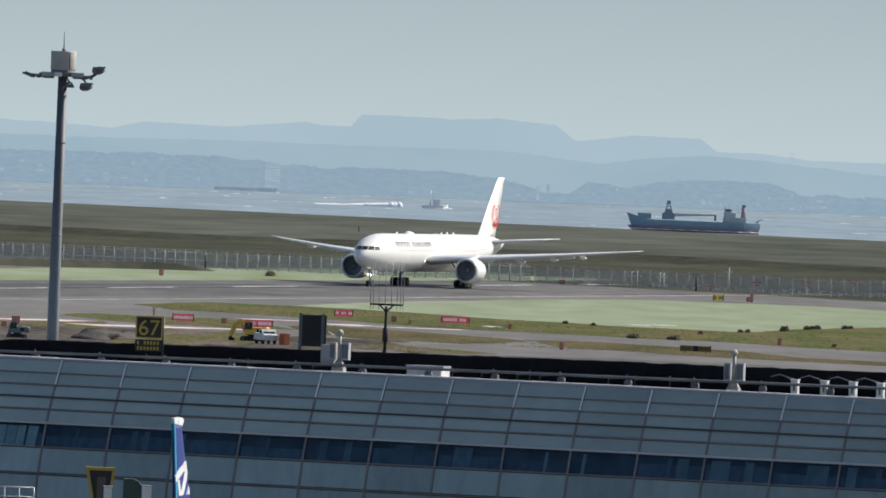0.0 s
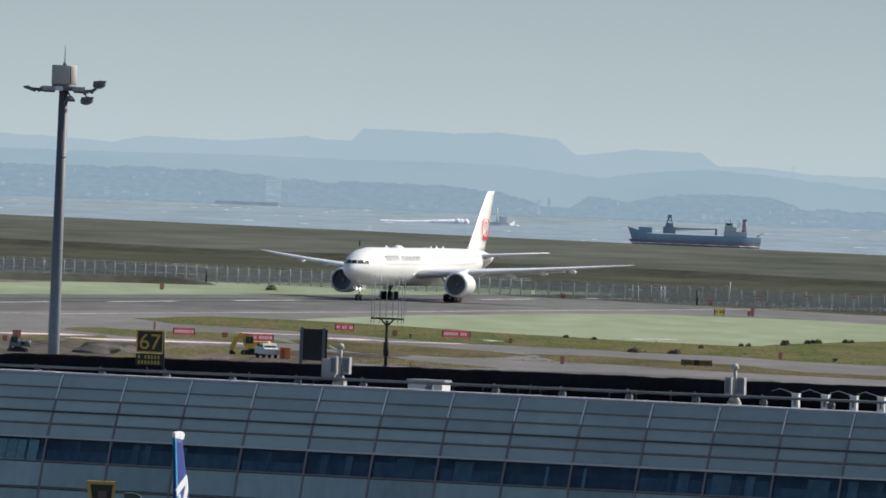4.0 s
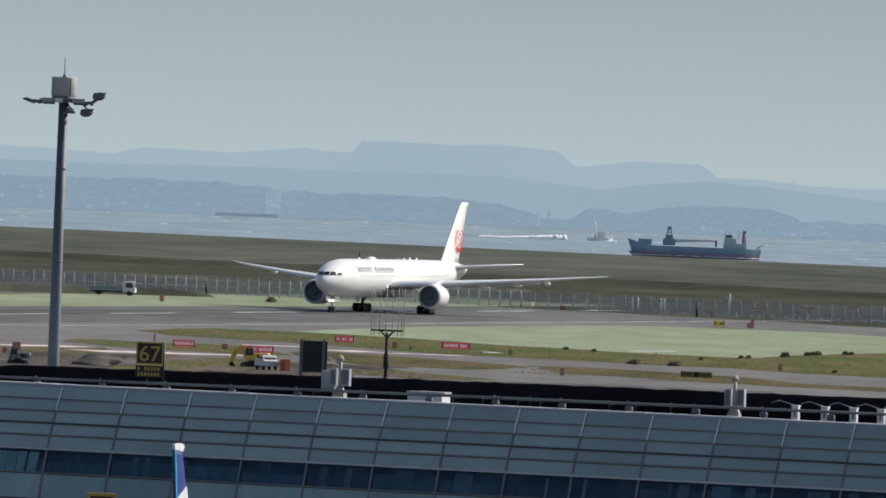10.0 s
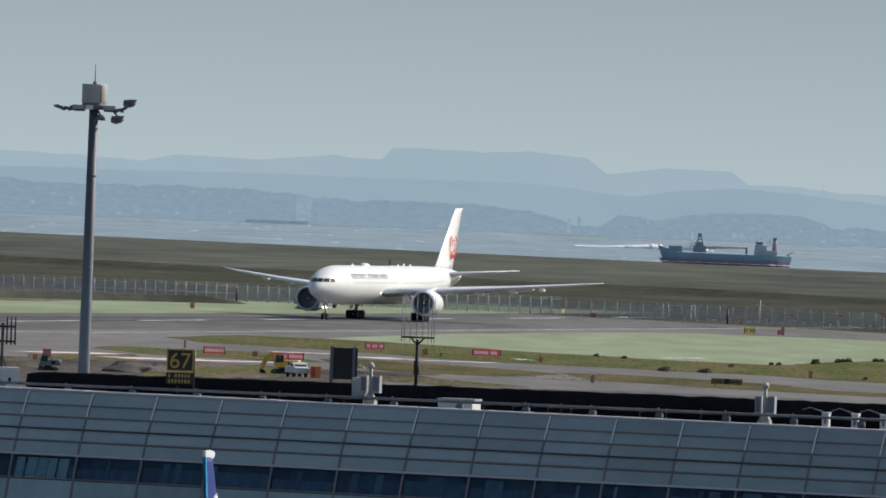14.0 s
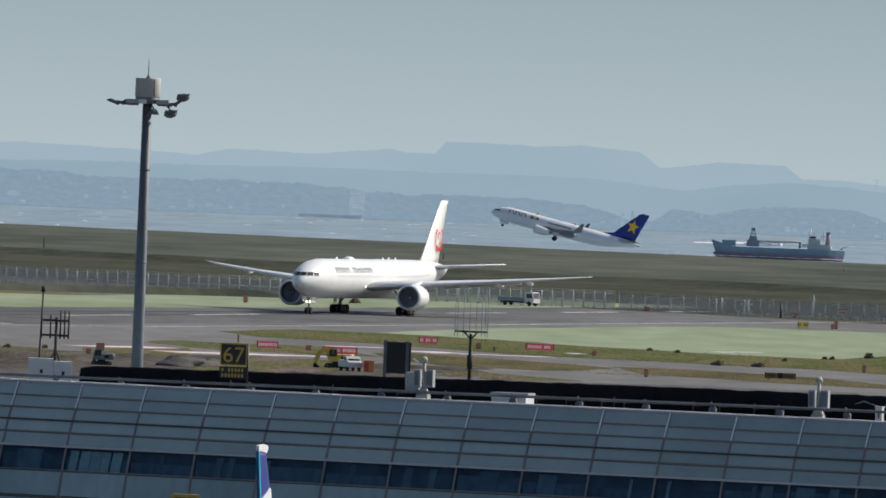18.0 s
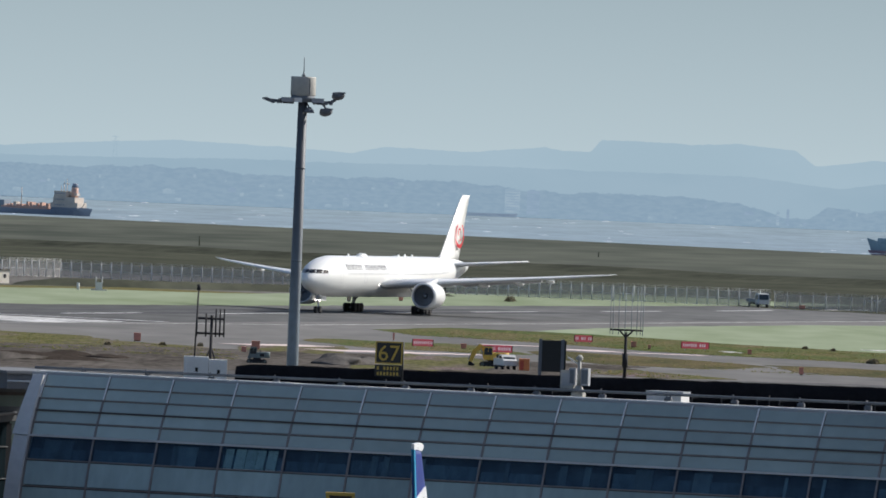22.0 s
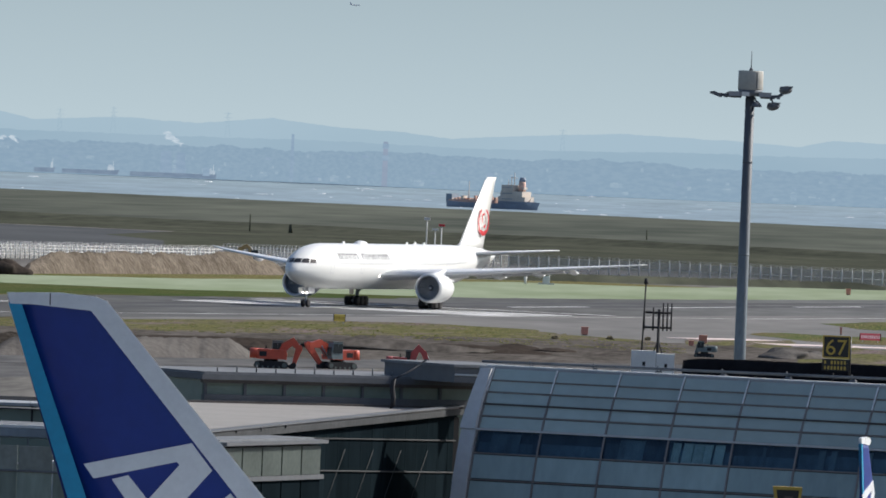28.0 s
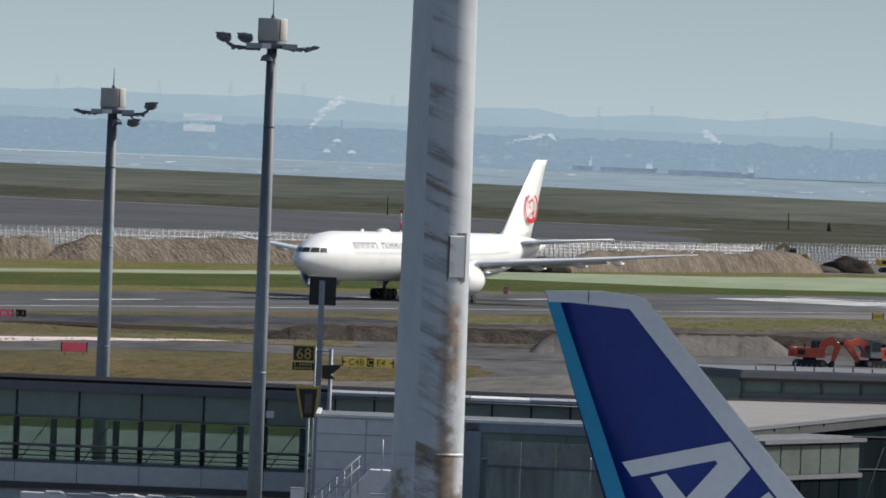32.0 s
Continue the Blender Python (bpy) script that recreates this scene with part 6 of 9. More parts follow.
for b, zb, hw in ((6.9, -1.985, 0.36), (6.49, -2.0, 0.36), (1.649, -1.856, 0.21), (1.452, -1.845, 0.25)):
    d = 590 if b > 2 else 585
    s = thing("floodlight_box", turned(spot(b, d, 0), b), "off-white post box on the apron edge", "post", "white post boxes")
    zt = EYE_Z + d * math.tan(radians(zb))
    bm = bmnew()
    box(bm, -hw, hw, -0.25, 0.25, zt - 1.6, zt)
    part("box", bm, M_WHITEBOX, s)
    part("cap", box(bmnew(), -hw - 0.03, hw + 0.03, -0.28, 0.28, zt, zt + 0.05), M_CLAD, s)
    bm = bmnew()
    rod(bm, (0, 0, 0), (0, 0, zt - 1.6), 0.15)
    part("post", bm, M_GALV, s)
# dark green equipment case between two of them, and a low handrail nearby
zt = EYE_Z + 592 * math.tan(radians(-1.811))
s = thing("equipment_case", turned(spot(1.515, 592, 0), 1.5), "dark green equipment case on a steel stand", "case")
bm = bmnew()
prism(bm, [(-0.58, zt - 1.5), (0.58, zt - 1.5), (0.58, zt - 0.55), (0.2, zt - 0.1), (-0.1, zt), (-0.58, zt)], 0, 0.9)
part("body", bm, M_GREENCASE, s)
part("door", box(bmnew(), -0.5, 0.1, -0.03, 0.0, zt - 1.35, zt - 0.15), M_GREENCASE, s)
part("stand", box(bmnew(), -0.4, 0.4, 0.2, 0.7, 0, zt - 1.5), M_DARKGALV, s)
zt = EYE_Z + 590 * math.tan(radians(-1.874))
s = thing("handrail", turned(spot(2.1, 590, 0), 2.1), "thin pale handrail on a steel platform", "railing")
part("platform", box(bmnew(), -1.6, 0.9, -0.4, 0.4, 0, zt - 1.1), M_DARKGALV, s)
for q in (0.0, 0.5):
    part("rail", rod(bmnew(), (-1.5, 0, zt - q), (0.8, 0, zt - q), 0.03, 0.03, 6), M_FENCE, s)
for q in range(4):
    part("post", rod(bmnew(), (-1.5 + q * 0.765, 0, zt - 1.1), (-1.5 + q * 0.765, 0, zt + 0.02), 0.035, 0.035, 6), M_FENCE, s)

# flat-roofed wing: pale roof, parapet, glass wall
wing, W = facade_frame("flat_roofed_wing", 5.0, 588, 3.36, 684, "low glass-walled wing with a pale flat roof")
zr = 8.12


def slab(bm, pts, z0, z1):
    """A flat slab over a polygon of (x, y) points."""
    a = [bm.verts.new((x, y, z0)) for x, y in pts]
    b = [bm.verts.new((x, y, z1)) for x, y in pts]
    bm.faces.new(a[::-1])
    bm.faces.new(b)
    for i in range(len(pts)):
        j = (i + 1) % len(pts)
        bm.faces.new((a[i], a[j], b[j], b[i]))
    return bm


inv = wing.matrix_world.inverted()
back = [inv @ spot(b, d) for b, d in ((3.40, 682.6), (4.665, 673.6), (4.80, 672.6))]
plan = [(0.3, 0.5), (W - 0.4, 0.5)] + [(p.x, p.y) for p in back]
part("flat_roof", slab(bmnew(), plan, zr - 0.5, zr), M_PALEROOF, wing, "pale gravelled flat roof")
part("side_parapet", slab(bmnew(), [plan[-1], (plan[-1][0] + 0.9, plan[-1][1]), (1.2, 0.5), (0.3, 0.5)], zr, zr + 0.3), M_TRANSGREY, wing, "dark upstand")
(bx0, by0), (bx1, by1) = plan[2], plan[4]
part("back_upstand", slab(bmnew(), [(bx0, by0), (bx1, by1), (bx1 + 0.15, by1 - 0.7), (bx0 - 0.15, by0 - 0.7)], zr, zr + 0.12), M_TRANS, wing, "dark upstand")
bm = bmnew()
box(bm, 0, W, -0.3, 0.3, zr - 0.36, zr + 0.02)
part("parapet", bm, M_TRANSGREY, wing, "weathered grey parapet")
bm = bmnew()
box(bm, 0, W, -0.2, 0.3, zr + 0.02, zr + 0.10)
part("groove", bm, M_TRANS, wing)
bm = bmnew()
box(bm, 0, W, -0.3, 0.3, zr + 0.10, zr + 0.19)
part("coping", bm, M_DULLCLAD, wing, "grey coping")
# the glazing rows fall gently along the wall
row_a = lambda x: min(7.69, 8.43 - 0.0234 * x)
row_b = lambda x: 6.71 - 0.0255 * x
# dark strip laid on the roof as the parapet's inner shadow
bm = bmnew()
box(bm, 1.3, W - 1.2, 0.5, 1.6, zr, zr + 0.03)
part("parapet_shadow", bm, M_TRANS, wing)
for k in range(6):
    bm = bmnew()
    x = 4 + k * 7.1
    box(bm, x, x + 0.35, -0.38, -0.3, zr - 0.05, zr + 0.1)
    part("scupper", bm, M_DARK, wing)
bm = bmnew()
slab(bm, [(0.5, 0.6), (W - 0.6, 0.6)] + [(p.x, p.y - 0.4) for p in back], 0, zr - 0.52)
part("inner_structure", bm, M_DARK, wing)
NP = int(W / 3.6)
for k in range(NP):
    x0, x1 = k * W / NP + 0.03, (k + 1) * W / NP - 0.03
    flat = lambda v: (lambda x: v)
    for hi, lo in ((flat(zr - 0.37), row_a), (row_a, row_b), (row_b, flat(0.3))):
        bm = bmnew()
        loft(bm, [[(x, 0.1, lo(x) + 0.03), (x, 0.16, lo(x) + 0.03), (x, 0.16, hi(x) - 0.03), (x, 0.1, hi(x) - 0.03)] for x in (x0, x1)])
        for f in bm.faces:
            f.smooth = False
        part("glass_pane", bm, M_WINGPANE, wing)
for k in range(5):
    for a, b, m in ((7.62, 6.35, M_ENDPANE), (6.25, 4.3, M_BLKPANE), (4.2, 0.3, M_BLKPANE)):
        bm = bmnew()
        box(bm, 0.0, 0.08, 0.7 + k * 1.86, 0.7 + k * 1.86 + 1.78, b, a)
        part("end_pane", bm, m, wing)
for e in (6.3, 4.25):
    bm = bmnew()
    rod(bm, (-0.03, 0.6, e), (-0.03, 10, e), 0.06, 0.06, 6)
    part("transom", bm, M_DULLCLAD, wing)
for row, x0 in ((row_a, 32.0), (row_b, 0.0)):
    bm = bmnew()
    rod(bm, (x0, 0.02, row(x0)), (W, 0.02, row(W)), 0.05, 0.05, 6)
    part("transom", bm, M_TRANSGREY, wing)
for x in (18, 27, 36, 45, 54, 63, 72, 81):
    bm = bmnew()
    rod(bm, (x, 0.05, row_b(x) - 2.2), (x + 6.0, 0.05, row_b(x) + 1.1), 0.02, 0.02)
    part("brace", bm, M_TRANSGREY, wing)
for x in (27.0, 31.8):
    bm = bmnew()
    rod(bm, (x, -2.0, 0), (x, -2.0, 3.6), 0.14, 0.1)
    rod(bm, (x, -2.0, 3.6), (x, -2.0, 5.1), 0.05, 0.04)
    rod(bm, (x - 1.6, -2.0, 3.3), (x + 1.8, -2.0, 3.25), 0.12)
    part("mooring_post", bm, M_WHITEBOX, wing)

lb, W = facade_frame("roof_block", 4.665, 674, 3.25, 684, "long grey roof block with a pale fascia")
zf = lambda e: EYE_Z + 676 * math.tan(radians(e))
bm = bmnew()
box(bm, 0, W, 0.3, 10, 0, zf(-1.33))
part("wall", bm, M_SPAN, lb)
bm = bmnew()
box(bm, -0.3, W, -0.25, 10.4, zf(-1.328), zf(-1.30))
part("fascia", bm, M_DULLCLAD, lb, "grey fascia")
bm = bmnew()
box(bm, -0.1, W, -0.1, 10.2, zf(-1.30), zf(-1.288))
part("coping", bm, M_SLAB, lb)
bm = bmnew()
box(bm, -0.12, W, -0.06, 0.3, zf(-1.345), zf(-1.328))
part("shadow_gap", bm, M_TRANS, lb)
for k in range(12):
    bm = bmnew()
    x = 1.2 + k * 1.35
    rod(bm, (x, 0.6, zf(-1.288)), (x, 0.6, zf(-1.288) + 0.25 + 0.1 * (k % 3)), 0.05)
    part("roof_stub", bm, M_DULLCLAD, lb)
bm = bmnew()
box(bm, 0, W, -0.05, 0.35, 7.9, zf(-1.402))
part("plinth", bm, M_DULLCLAD, lb)
for k in range(8):
    bm = bmnew()
    x = 0.2 + k * (W - 0.4) / 7
    box(bm, x - 0.09, x + 0.09, 0.18, 0.34, zf(-1.41), zf(-1.33))
    part("pilaster", bm, M_DULLCLAD, lb)
ub, W = facade_frame("stepped_roof_block", 3.40, 677, 3.0, 680, "pale grey stepped roof block with a railing")
bm = bmnew()
box(bm, 0, W, 0, 8, zf(-1.30), zf(-1.222))
part("wall", bm, M_DULLCLAD, ub)
bm = bmnew()
box(bm, -0.15, W, -0.15, 8.2, zf(-1.222), zf(-1.208))
part("coping", bm, M_SLAB, ub)
bm = bmnew()
rod(bm, (0, -0.05, zf(-1.26)), (W, -0.05, zf(-1.265)), 0.06)
part("pipe", bm, M_WALL, ub)
bm = bmnew()
pts = [(1.6 - 3.95, -0.4, zf(-1.19)), (1.0 - 3.95, -0.5, zf(-1.22)), (0.1 - 3.95, -0.5, zf(-1.262)), (-4.65, -0.6, zf(-1.29)), (-4.8, -0.7, zf(-1.34)), (-4.75, -0.8, zf(-1.38)), (-5.05, -1.2, zf(-1.43))]
loft(bm, [[(p[0] + 0.17 * math.cos(k * math.pi / 3), p[1] + 0.17 * math.sin(k * math.pi / 3), p[2] + 0.1 * math.cos(k * math.pi / 3)) for k in range(6)] for p in pts])
part("hanging_cable", bm, M_DARK, ub, "thick black hanging cables")
kiosk, W = facade_frame("glass_kiosk", 4.56, 560, 4.06, 572, "small glazed box with a pale flat roof")
zk = lambda e: EYE_Z + 565 * math.tan(radians(e))
bm = bmnew()
box(bm, -0.2, W + 0.2, -0.3, 3.2, zk(-1.652), zk(-1.634))
part("roof", bm, M_DULLCLAD, kiosk)
bm = bmnew()
box(bm, 0.3, W - 0.3, 0.3, 2.8, zk(-1.634), zk(-1.624))
part("roof_top", bm, M_SLAB, kiosk)
bm = bmnew()
box(bm, 0.1, W - 0.1, 0.15, 3, 0, zk(-1.66))
part("core", bm, M_DARK, kiosk)
for k in range(5):
    bm = bmnew()
    box(bm, k * W / 5 + 0.08, (k + 1) * W / 5 - 0.08, 0, 0.08, zk(-1.81), zk(-1.665))
    part("pane", bm, M_KIOSKPANE, kiosk)
    bm = bmnew()
    box(bm, k * W / 5 + 0.08, (k + 1) * W / 5 - 0.08, 0, 0.08, zk(-2.3), zk(-1.84))
    part("lower_pane", bm, M_WINGPANE, kiosk)
bm = bmnew()
box(bm, -0.1, W + 0.1, -0.15, 0.1, zk(-1.835), zk(-1.812))
part("sill", bm, M_DULLCLAD, kiosk)


# ---- lighting masts ----

def mast_material():
    """Galvanised steel, mottled, with a dark tone that thins downwards from the head."""
    m = mat("top_darkened_galvanised_steel", (0.195, 0.238, 0.268), 0.6, 0.25, var=0.2, size=0.9, fine=6, stretch=(1, 1, 0.35), obj=True)
    n, li = m.node_tree.nodes, m.node_tree.links
    b = n["Principled BSDF"]
    old = b.inputs["Base Color"].links[0].from_socket
    tc, sp, mr, nz, ad, mx = (n.new("ShaderNode" + k) for k in ("TexCoord", "SeparateXYZ", "MapRange", "TexNoise", "Math", "Mix"))
    mr.inputs[1].default_value, mr.inputs[2].default_value, mr.inputs[3].default_value, mr.inputs[4].default_value = 15.0, 24.0, 0.0, 0.95
    nz.inputs["Scale"].default_value, nz.inputs["Detail"].default_value = 0.8, 4
    ad.operation = "MULTIPLY_ADD"
    ad.inputs[1].default_value = 5.0
    mx.data_type = "RGBA"
    li.new(tc.outputs["Object"], sp.inputs[0])
    li.new(tc.outputs["Object"], nz.inputs["Vector"])
    li.new(nz.outputs[0], ad.inputs[0])
    li.new(sp.outputs[2], ad.inputs[2])
    li.new(ad.outputs[0], mr.inputs[0])
    li.new(mr.outputs[0], mx.inputs[0])
    li.new(old, mx.inputs[6])
    mx.inputs[7].default_value = (0.10, 0.108, 0.118, 1)
    li.new(mx.outputs[2], b.inputs["Base Color"])
    return m


M_MAST = mast_material()


def mast(m, height, r0, r1, drum, label, left, right, low):
    s = thing("lighting_mast", m, label, "mast", "apron lighting masts")
    bm = bmnew()
    n = 16
    loft(bm, [[(r * math.cos(2 * math.pi * k / n), r * math.sin(2 * math.pi * k / n), zz) for k in range(n)] for zz, r in ((0, r0), (height * 0.5, (r0 + r1) / 2), (height - 1.2, r1))])
    part("shaft", bm, M_MAST, s, "tapered grey steel shaft darkened towards its head")
    for q in (0.35, 0.60, 0.80):
        bm = bmnew()
        rr = r0 + (r1 - r0) * q + 0.004
        rod(bm, (0, 0, height * q), (0, 0, height * q + 0.12), rr, rr, 16)
        part("joint_collar", bm, M_MAST, s)
    bm = bmnew()
    n = 24
    loft(bm, [[(r * math.cos(2 * math.pi * k / n), r * math.sin(2 * math.pi * k / n), zz) for k in range(n)] for zz, r in ((height - 1.22, drum * 0.97), (height - 1.15, drum), (height - 0.05, drum), (height, drum * 0.97))])
    dr = part("drum", bm, M_DRUM, s, "off-white drum shroud")
    bm = bmnew()
    box(bm, -0.03 + drum * 0.5, 0.03 + drum * 0.5, -drum * 0.9, -drum * 0.8, height - 1.15, height - 0.1)
    part("drum_seam", bm, M_DARKGALV, dr)
    bm = bmnew()
    rod(bm, (0, 0, height - 1.62), (0, 0, height - 1.22), drum * 0.9, drum * 0.98, 20)
    part("carriage_ring", bm, M_DARKGALV, s)
    bm = bmnew()
    rod(bm, (0, 0, height), (0, 0, height + 0.22), 0.14, 0.06)
    rod(bm, (0, 0, height + 0.2), (0, 0, height + 1.25), 0.035, 0.02, 6)
    part("lightning_rod", bm, M_DARKGALV, s)
    base = height - 1.55
    for x0, z0, dx, kind in left + right:
        sx = 1 if x0 > 0 else -1
        bm = bmnew()
        pts = [(sx * 0.6, base), (x0 * 0.55, base - 0.08), (x0 * 0.8, base - 0.02), (x0 * 0.93, base + z0 * 0.4)]
        for a, b in zip(pts, pts[1:]):
            rod(bm, (a[0], 0, a[1]), (b[0], 0, b[1]), 0.11, 0.10, 6)
        for q in (0.5, 0.66, 0.8):
            box(bm, x0 * q - 0.1, x0 * q + 0.1, -0.14, 0.14, base - 0.2, base + 0.02)
        arm = part("arm", bm, M_DARKGALV, s, "knobbly steel lamp arm")
        zc = base + z0
        bm = bmnew()
        if kind:
            rod(bm, (x0 * 0.93, 0, base + z0 * 0.4), (x0, 0, zc - 0.1 * (1 if z0 > 0 else -1)), 0.06, 0.05, 6)
            # a rounded pod under a short visor
            pod(bm, (x0, 0, zc), 0.44, 0.34, 0.27, 12.0 * sx)
            prism(bm, [(x0 - sx * 0.40, zc + 0.05), (x0 + sx * 0.46, zc + 0.18), (x0 + sx * 0.44, zc + 0.26), (x0 - sx * 0.36, zc + 0.22)][::sx], -0.3, 0.3)
        else:
            prism(bm, [(x0 - sx * 0.42, base - 0.2), (x0 + sx * 0.2, base + 0.02), (x0 + sx * 0.26, base + 0.12), (x0 - sx * 0.05, base + 0.18), (x0 - sx * 0.4, base + 0.02)], -0.22, 0.22)
        part("floodlight", bm, M_SLAB, arm, "grey hooded floodlight")
        if kind:
            bm = bmnew()
            pod(bm, (x0 + 0.04 * sx, -0.2, zc - 0.02), 0.30, 0.19, 0.17, 12.0 * sx)
            part("lens", bm, M_DULLCLAD, arm)
    for x, w in ((-0.95, 0.42), (-0.35, 0.3), (0.95, 0.4)):
        bm = bmnew()
        box(bm, x - w, x + w, -0.75, -0.4, base - 0.08, base + 0.2)
        part("ballast_box", bm, M_CLAD if w > 0.35 else M_WHITEBOX, s)
    bm = bmnew()
    lump(bm, (low, -0.3, base - 0.75), 0.34, 0.3, 0.42, 1.0, 12, 5, 0.02)
    rod(bm, (low, -0.2, base - 0.4), (low * 0.5, 0, base), 0.05)
    part("lower_lamp", smooth(bm), M_DARKGALV, s)
    return s


mast(turned(spot(1.960, 720, 0), 2), 29.45, 0.42, 0.29, 0.80, "tall grey lighting mast with a drum head behind the pier",
     [(-2.35, 0.0, 0, 0), (-1.3, 0.0, 0, 0)], [(2.25, 0.40, 0, 1), (1.5, -0.66, 0, 1)], 0.42)
mast(turned(spot(7.118, 605, 0), 7), 29.3, 0.42, 0.27, 0.79, "tall grey lighting mast with a drum head beside the gallery",
     [(-2.6, 0.46, 0, 1), (-1.45, 0.46, 0, 1)], [(2.3, 0.0, 0, 0)], -0.25)
mast(turned(spot(7.912, 715, 0), 8), 25.25, 0.48, 0.30, 0.80, "grey lighting mast with a drum head behind the gallery",
     [(-2.25, 0.0, 0, 0)], [(2.4, 0.5, 0, 1), (1.35, -0.6, 0, 1)], 0.3)


def rust_material():
    """White paint over steel: a clean face, a seam, and beyond it slanting rust streaks that thicken downwards."""
    m = mat("weathered_white_steel", (0.43, 0.465, 0.49), 0.45, 0.1, var=0.10, size=0.5, fine=5, obj=True, stretch=(1, 1, 0.4))
    nt = m.node_tree
    n, li = nt.nodes, nt.links
    b = n["Principled BSDF"]
    old = b.inputs["Base Color"].links[0].from_socket
    tc = n.new("ShaderNodeTexCoord")
    sp = n.new("ShaderNodeSeparateXYZ")
    li.new(tc.outputs["Object"], sp.inputs[0])

    def noise_at(scale, slant, detail, rough=0.65):
        turn = n.new("ShaderNodeMapping")
        turn.inputs["Rotation"].default_value = (0, radians(slant), 0)
        mp = n.new("ShaderNodeMapping")
        mp.inputs["Scale"].default_value = scale
        li.new(tc.outputs["Object"], turn.inputs[0])
        li.new(turn.outputs[0], mp.inputs[0])
        t = n.new("ShaderNodeTexNoise")
        t.inputs["Scale"].default_value, t.inputs["Detail"].default_value, t.inputs["Roughness"].default_value = 1.0, detail, rough
        li.new(mp.outputs[0], t.inputs["Vector"])
        return t.outputs[0]

    def span(sock, a, c, lo, hi):
        r = n.new("ShaderNodeMapRange")
        r.inputs[1].default_value, r.inputs[2].default_value, r.inputs[3].default_value, r.inputs[4].default_value = a, c, lo, hi
        li.new(sock, r.inputs[0])
        return r.outputs[0]

    def calc(op, x, y):
        q = n.new("ShaderNodeMath")
        q.operation = op
        q.use_clamp = op == "MULTIPLY"
        for i, v in enumerate((x, y)):
            if isinstance(v, float):
                q.inputs[i].default_value = v
            else:
                li.new(v, q.inputs[i])
        return q.outputs[0]

    def blend(fac, c0, c1):
        x = n.new("ShaderNodeMix")
        x.data_type = "RGBA"
        li.new(fac, x.inputs[0])
        li.new(c0, x.inputs[6])
        if isinstance(c1, tuple):
            x.inputs[7].default_value = c1
        else:
            li.new(c1, x.inputs[7])
        return x.outputs[2]

    x, z = sp.outputs[0], sp.outputs[2]
    seam = span(x, -0.125, -0.115, 0.0, 1.0)
    low = span(z, 23.6, 22.2, 0.0, 0.055)
    streak = noise_at((1.0, 0.8, 7.0), -24, 5)
    patch_ = noise_at((2.0, 1.0, 2.4), -12, 4)
    # grey washed streaks, held back at the right so the sunlit edge stays paler
    col = blend(calc("MULTIPLY", calc("MULTIPLY", span(streak, 0.47, 0.62, 0.0, 0.65), seam), span(x, 0.13, 0.20, 1.0, 0.15)), old, (0.185, 0.20, 0.212, 1))
    # rust in the patches between them
    amount = calc("ADD", calc("ADD", calc("MULTIPLY", streak, 0.55), calc("MULTIPLY", patch_, 0.5)), low)
    rust = calc("MULTIPLY", calc("MULTIPLY", span(amount, 0.565, 0.665, 0.0, 0.85), seam), span(x, 0.12, 0.20, 1.0, 0.05))
    tint = n.new("ShaderNodeValToRGB")
    tint.color_ramp.elements[0].position, tint.color_ramp.elements[1].position = 0.4, 0.62
    tint.color_ramp.elements[0].color, tint.color_ramp.elements[1].color = (0.105, 0.085, 0.062, 1), (0.235, 0.150, 0.078, 1)
    li.new(noise_at((5, 3, 9), 20, 4), tint.inputs[0])
    col = blend(rust, col, tint.outputs[0])
    # a rust column down the lower half, and the rusted foot below the weld
    lane = calc("MULTIPLY", span(x, 0.06, 0.15, 0.0, 1.0), span(x, 0.24, 0.31, 1.0, 0.0))
    lane = calc("MULTIPLY", calc("MULTIPLY", lane, span(z, 23.4, 23.1, 0.0, 1.0)), span(noise_at((2.6, 2, 2.6), -38, 5), 0.39, 0.54, 0.0, 0.85))
    col = blend(lane, col, tint.outputs[0])
    foot = calc("MULTIPLY", span(z, 21.66, 21.72, 1.0, 0.0), span(noise_at((2.6, 2, 3.2), -20, 5), 0.47, 0.60, 0.0, 0.85))
    col = blend(foot, col, tint.outputs[0])
    li.new(col, b.inputs["Base Color"])
    return m


M_RUST = rust_material()
pole = thing("rusty_pole", turned(spot(6.248, 110, 0), 6.25), "thick white steel pole streaked with rust", "pole")
bm = bmnew()
n = 28
loft(bm, [[(r * math.cos(2 * math.pi * (k + 0.5) / n), r * math.sin(2 * math.pi * (k + 0.5) / n), zz) for k in range(n)] for zz, r in ((0, 0.45), (21.3, 0.353), (26.2, 0.315), (33, 0.27))])
part("shaft", bm, M_RUST, pole, "white shaft with rust streaks")
bm = bmnew()
for zz in (21.72,):
    rod(bm, (0, 0, zz), (0, 0, zz + 0.035), 0.3515, 0.3515, 28)
part("weld_ring", bm, M_RUST, pole)
bm = bmnew()
loft(bm, [[(0.112, -0.290, 23.425), (0.292, -0.175, 23.425), (0.292, -0.175, 23.905), (0.112, -0.290, 23.905)], [(0.115, -0.318, 23.43), (0.295, -0.203, 23.43), (0.295, -0.203, 23.90), (0.115, -0.318, 23.90)]])
for f in bm.faces:
    f.smooth = False
part("cover_gasket", bm, M_MULL, pole, "dark rusty gasket round the cover")
bm = bmnew()
loft(bm, [[(0.13, -0.295, 23.45), (0.27, -0.21, 23.45), (0.27, -0.21, 23.88), (0.13, -0.295, 23.88)], [(0.14, -0.325, 23.47), (0.28, -0.235, 23.47), (0.28, -0.235, 23.86), (0.14, -0.325, 23.86)]])
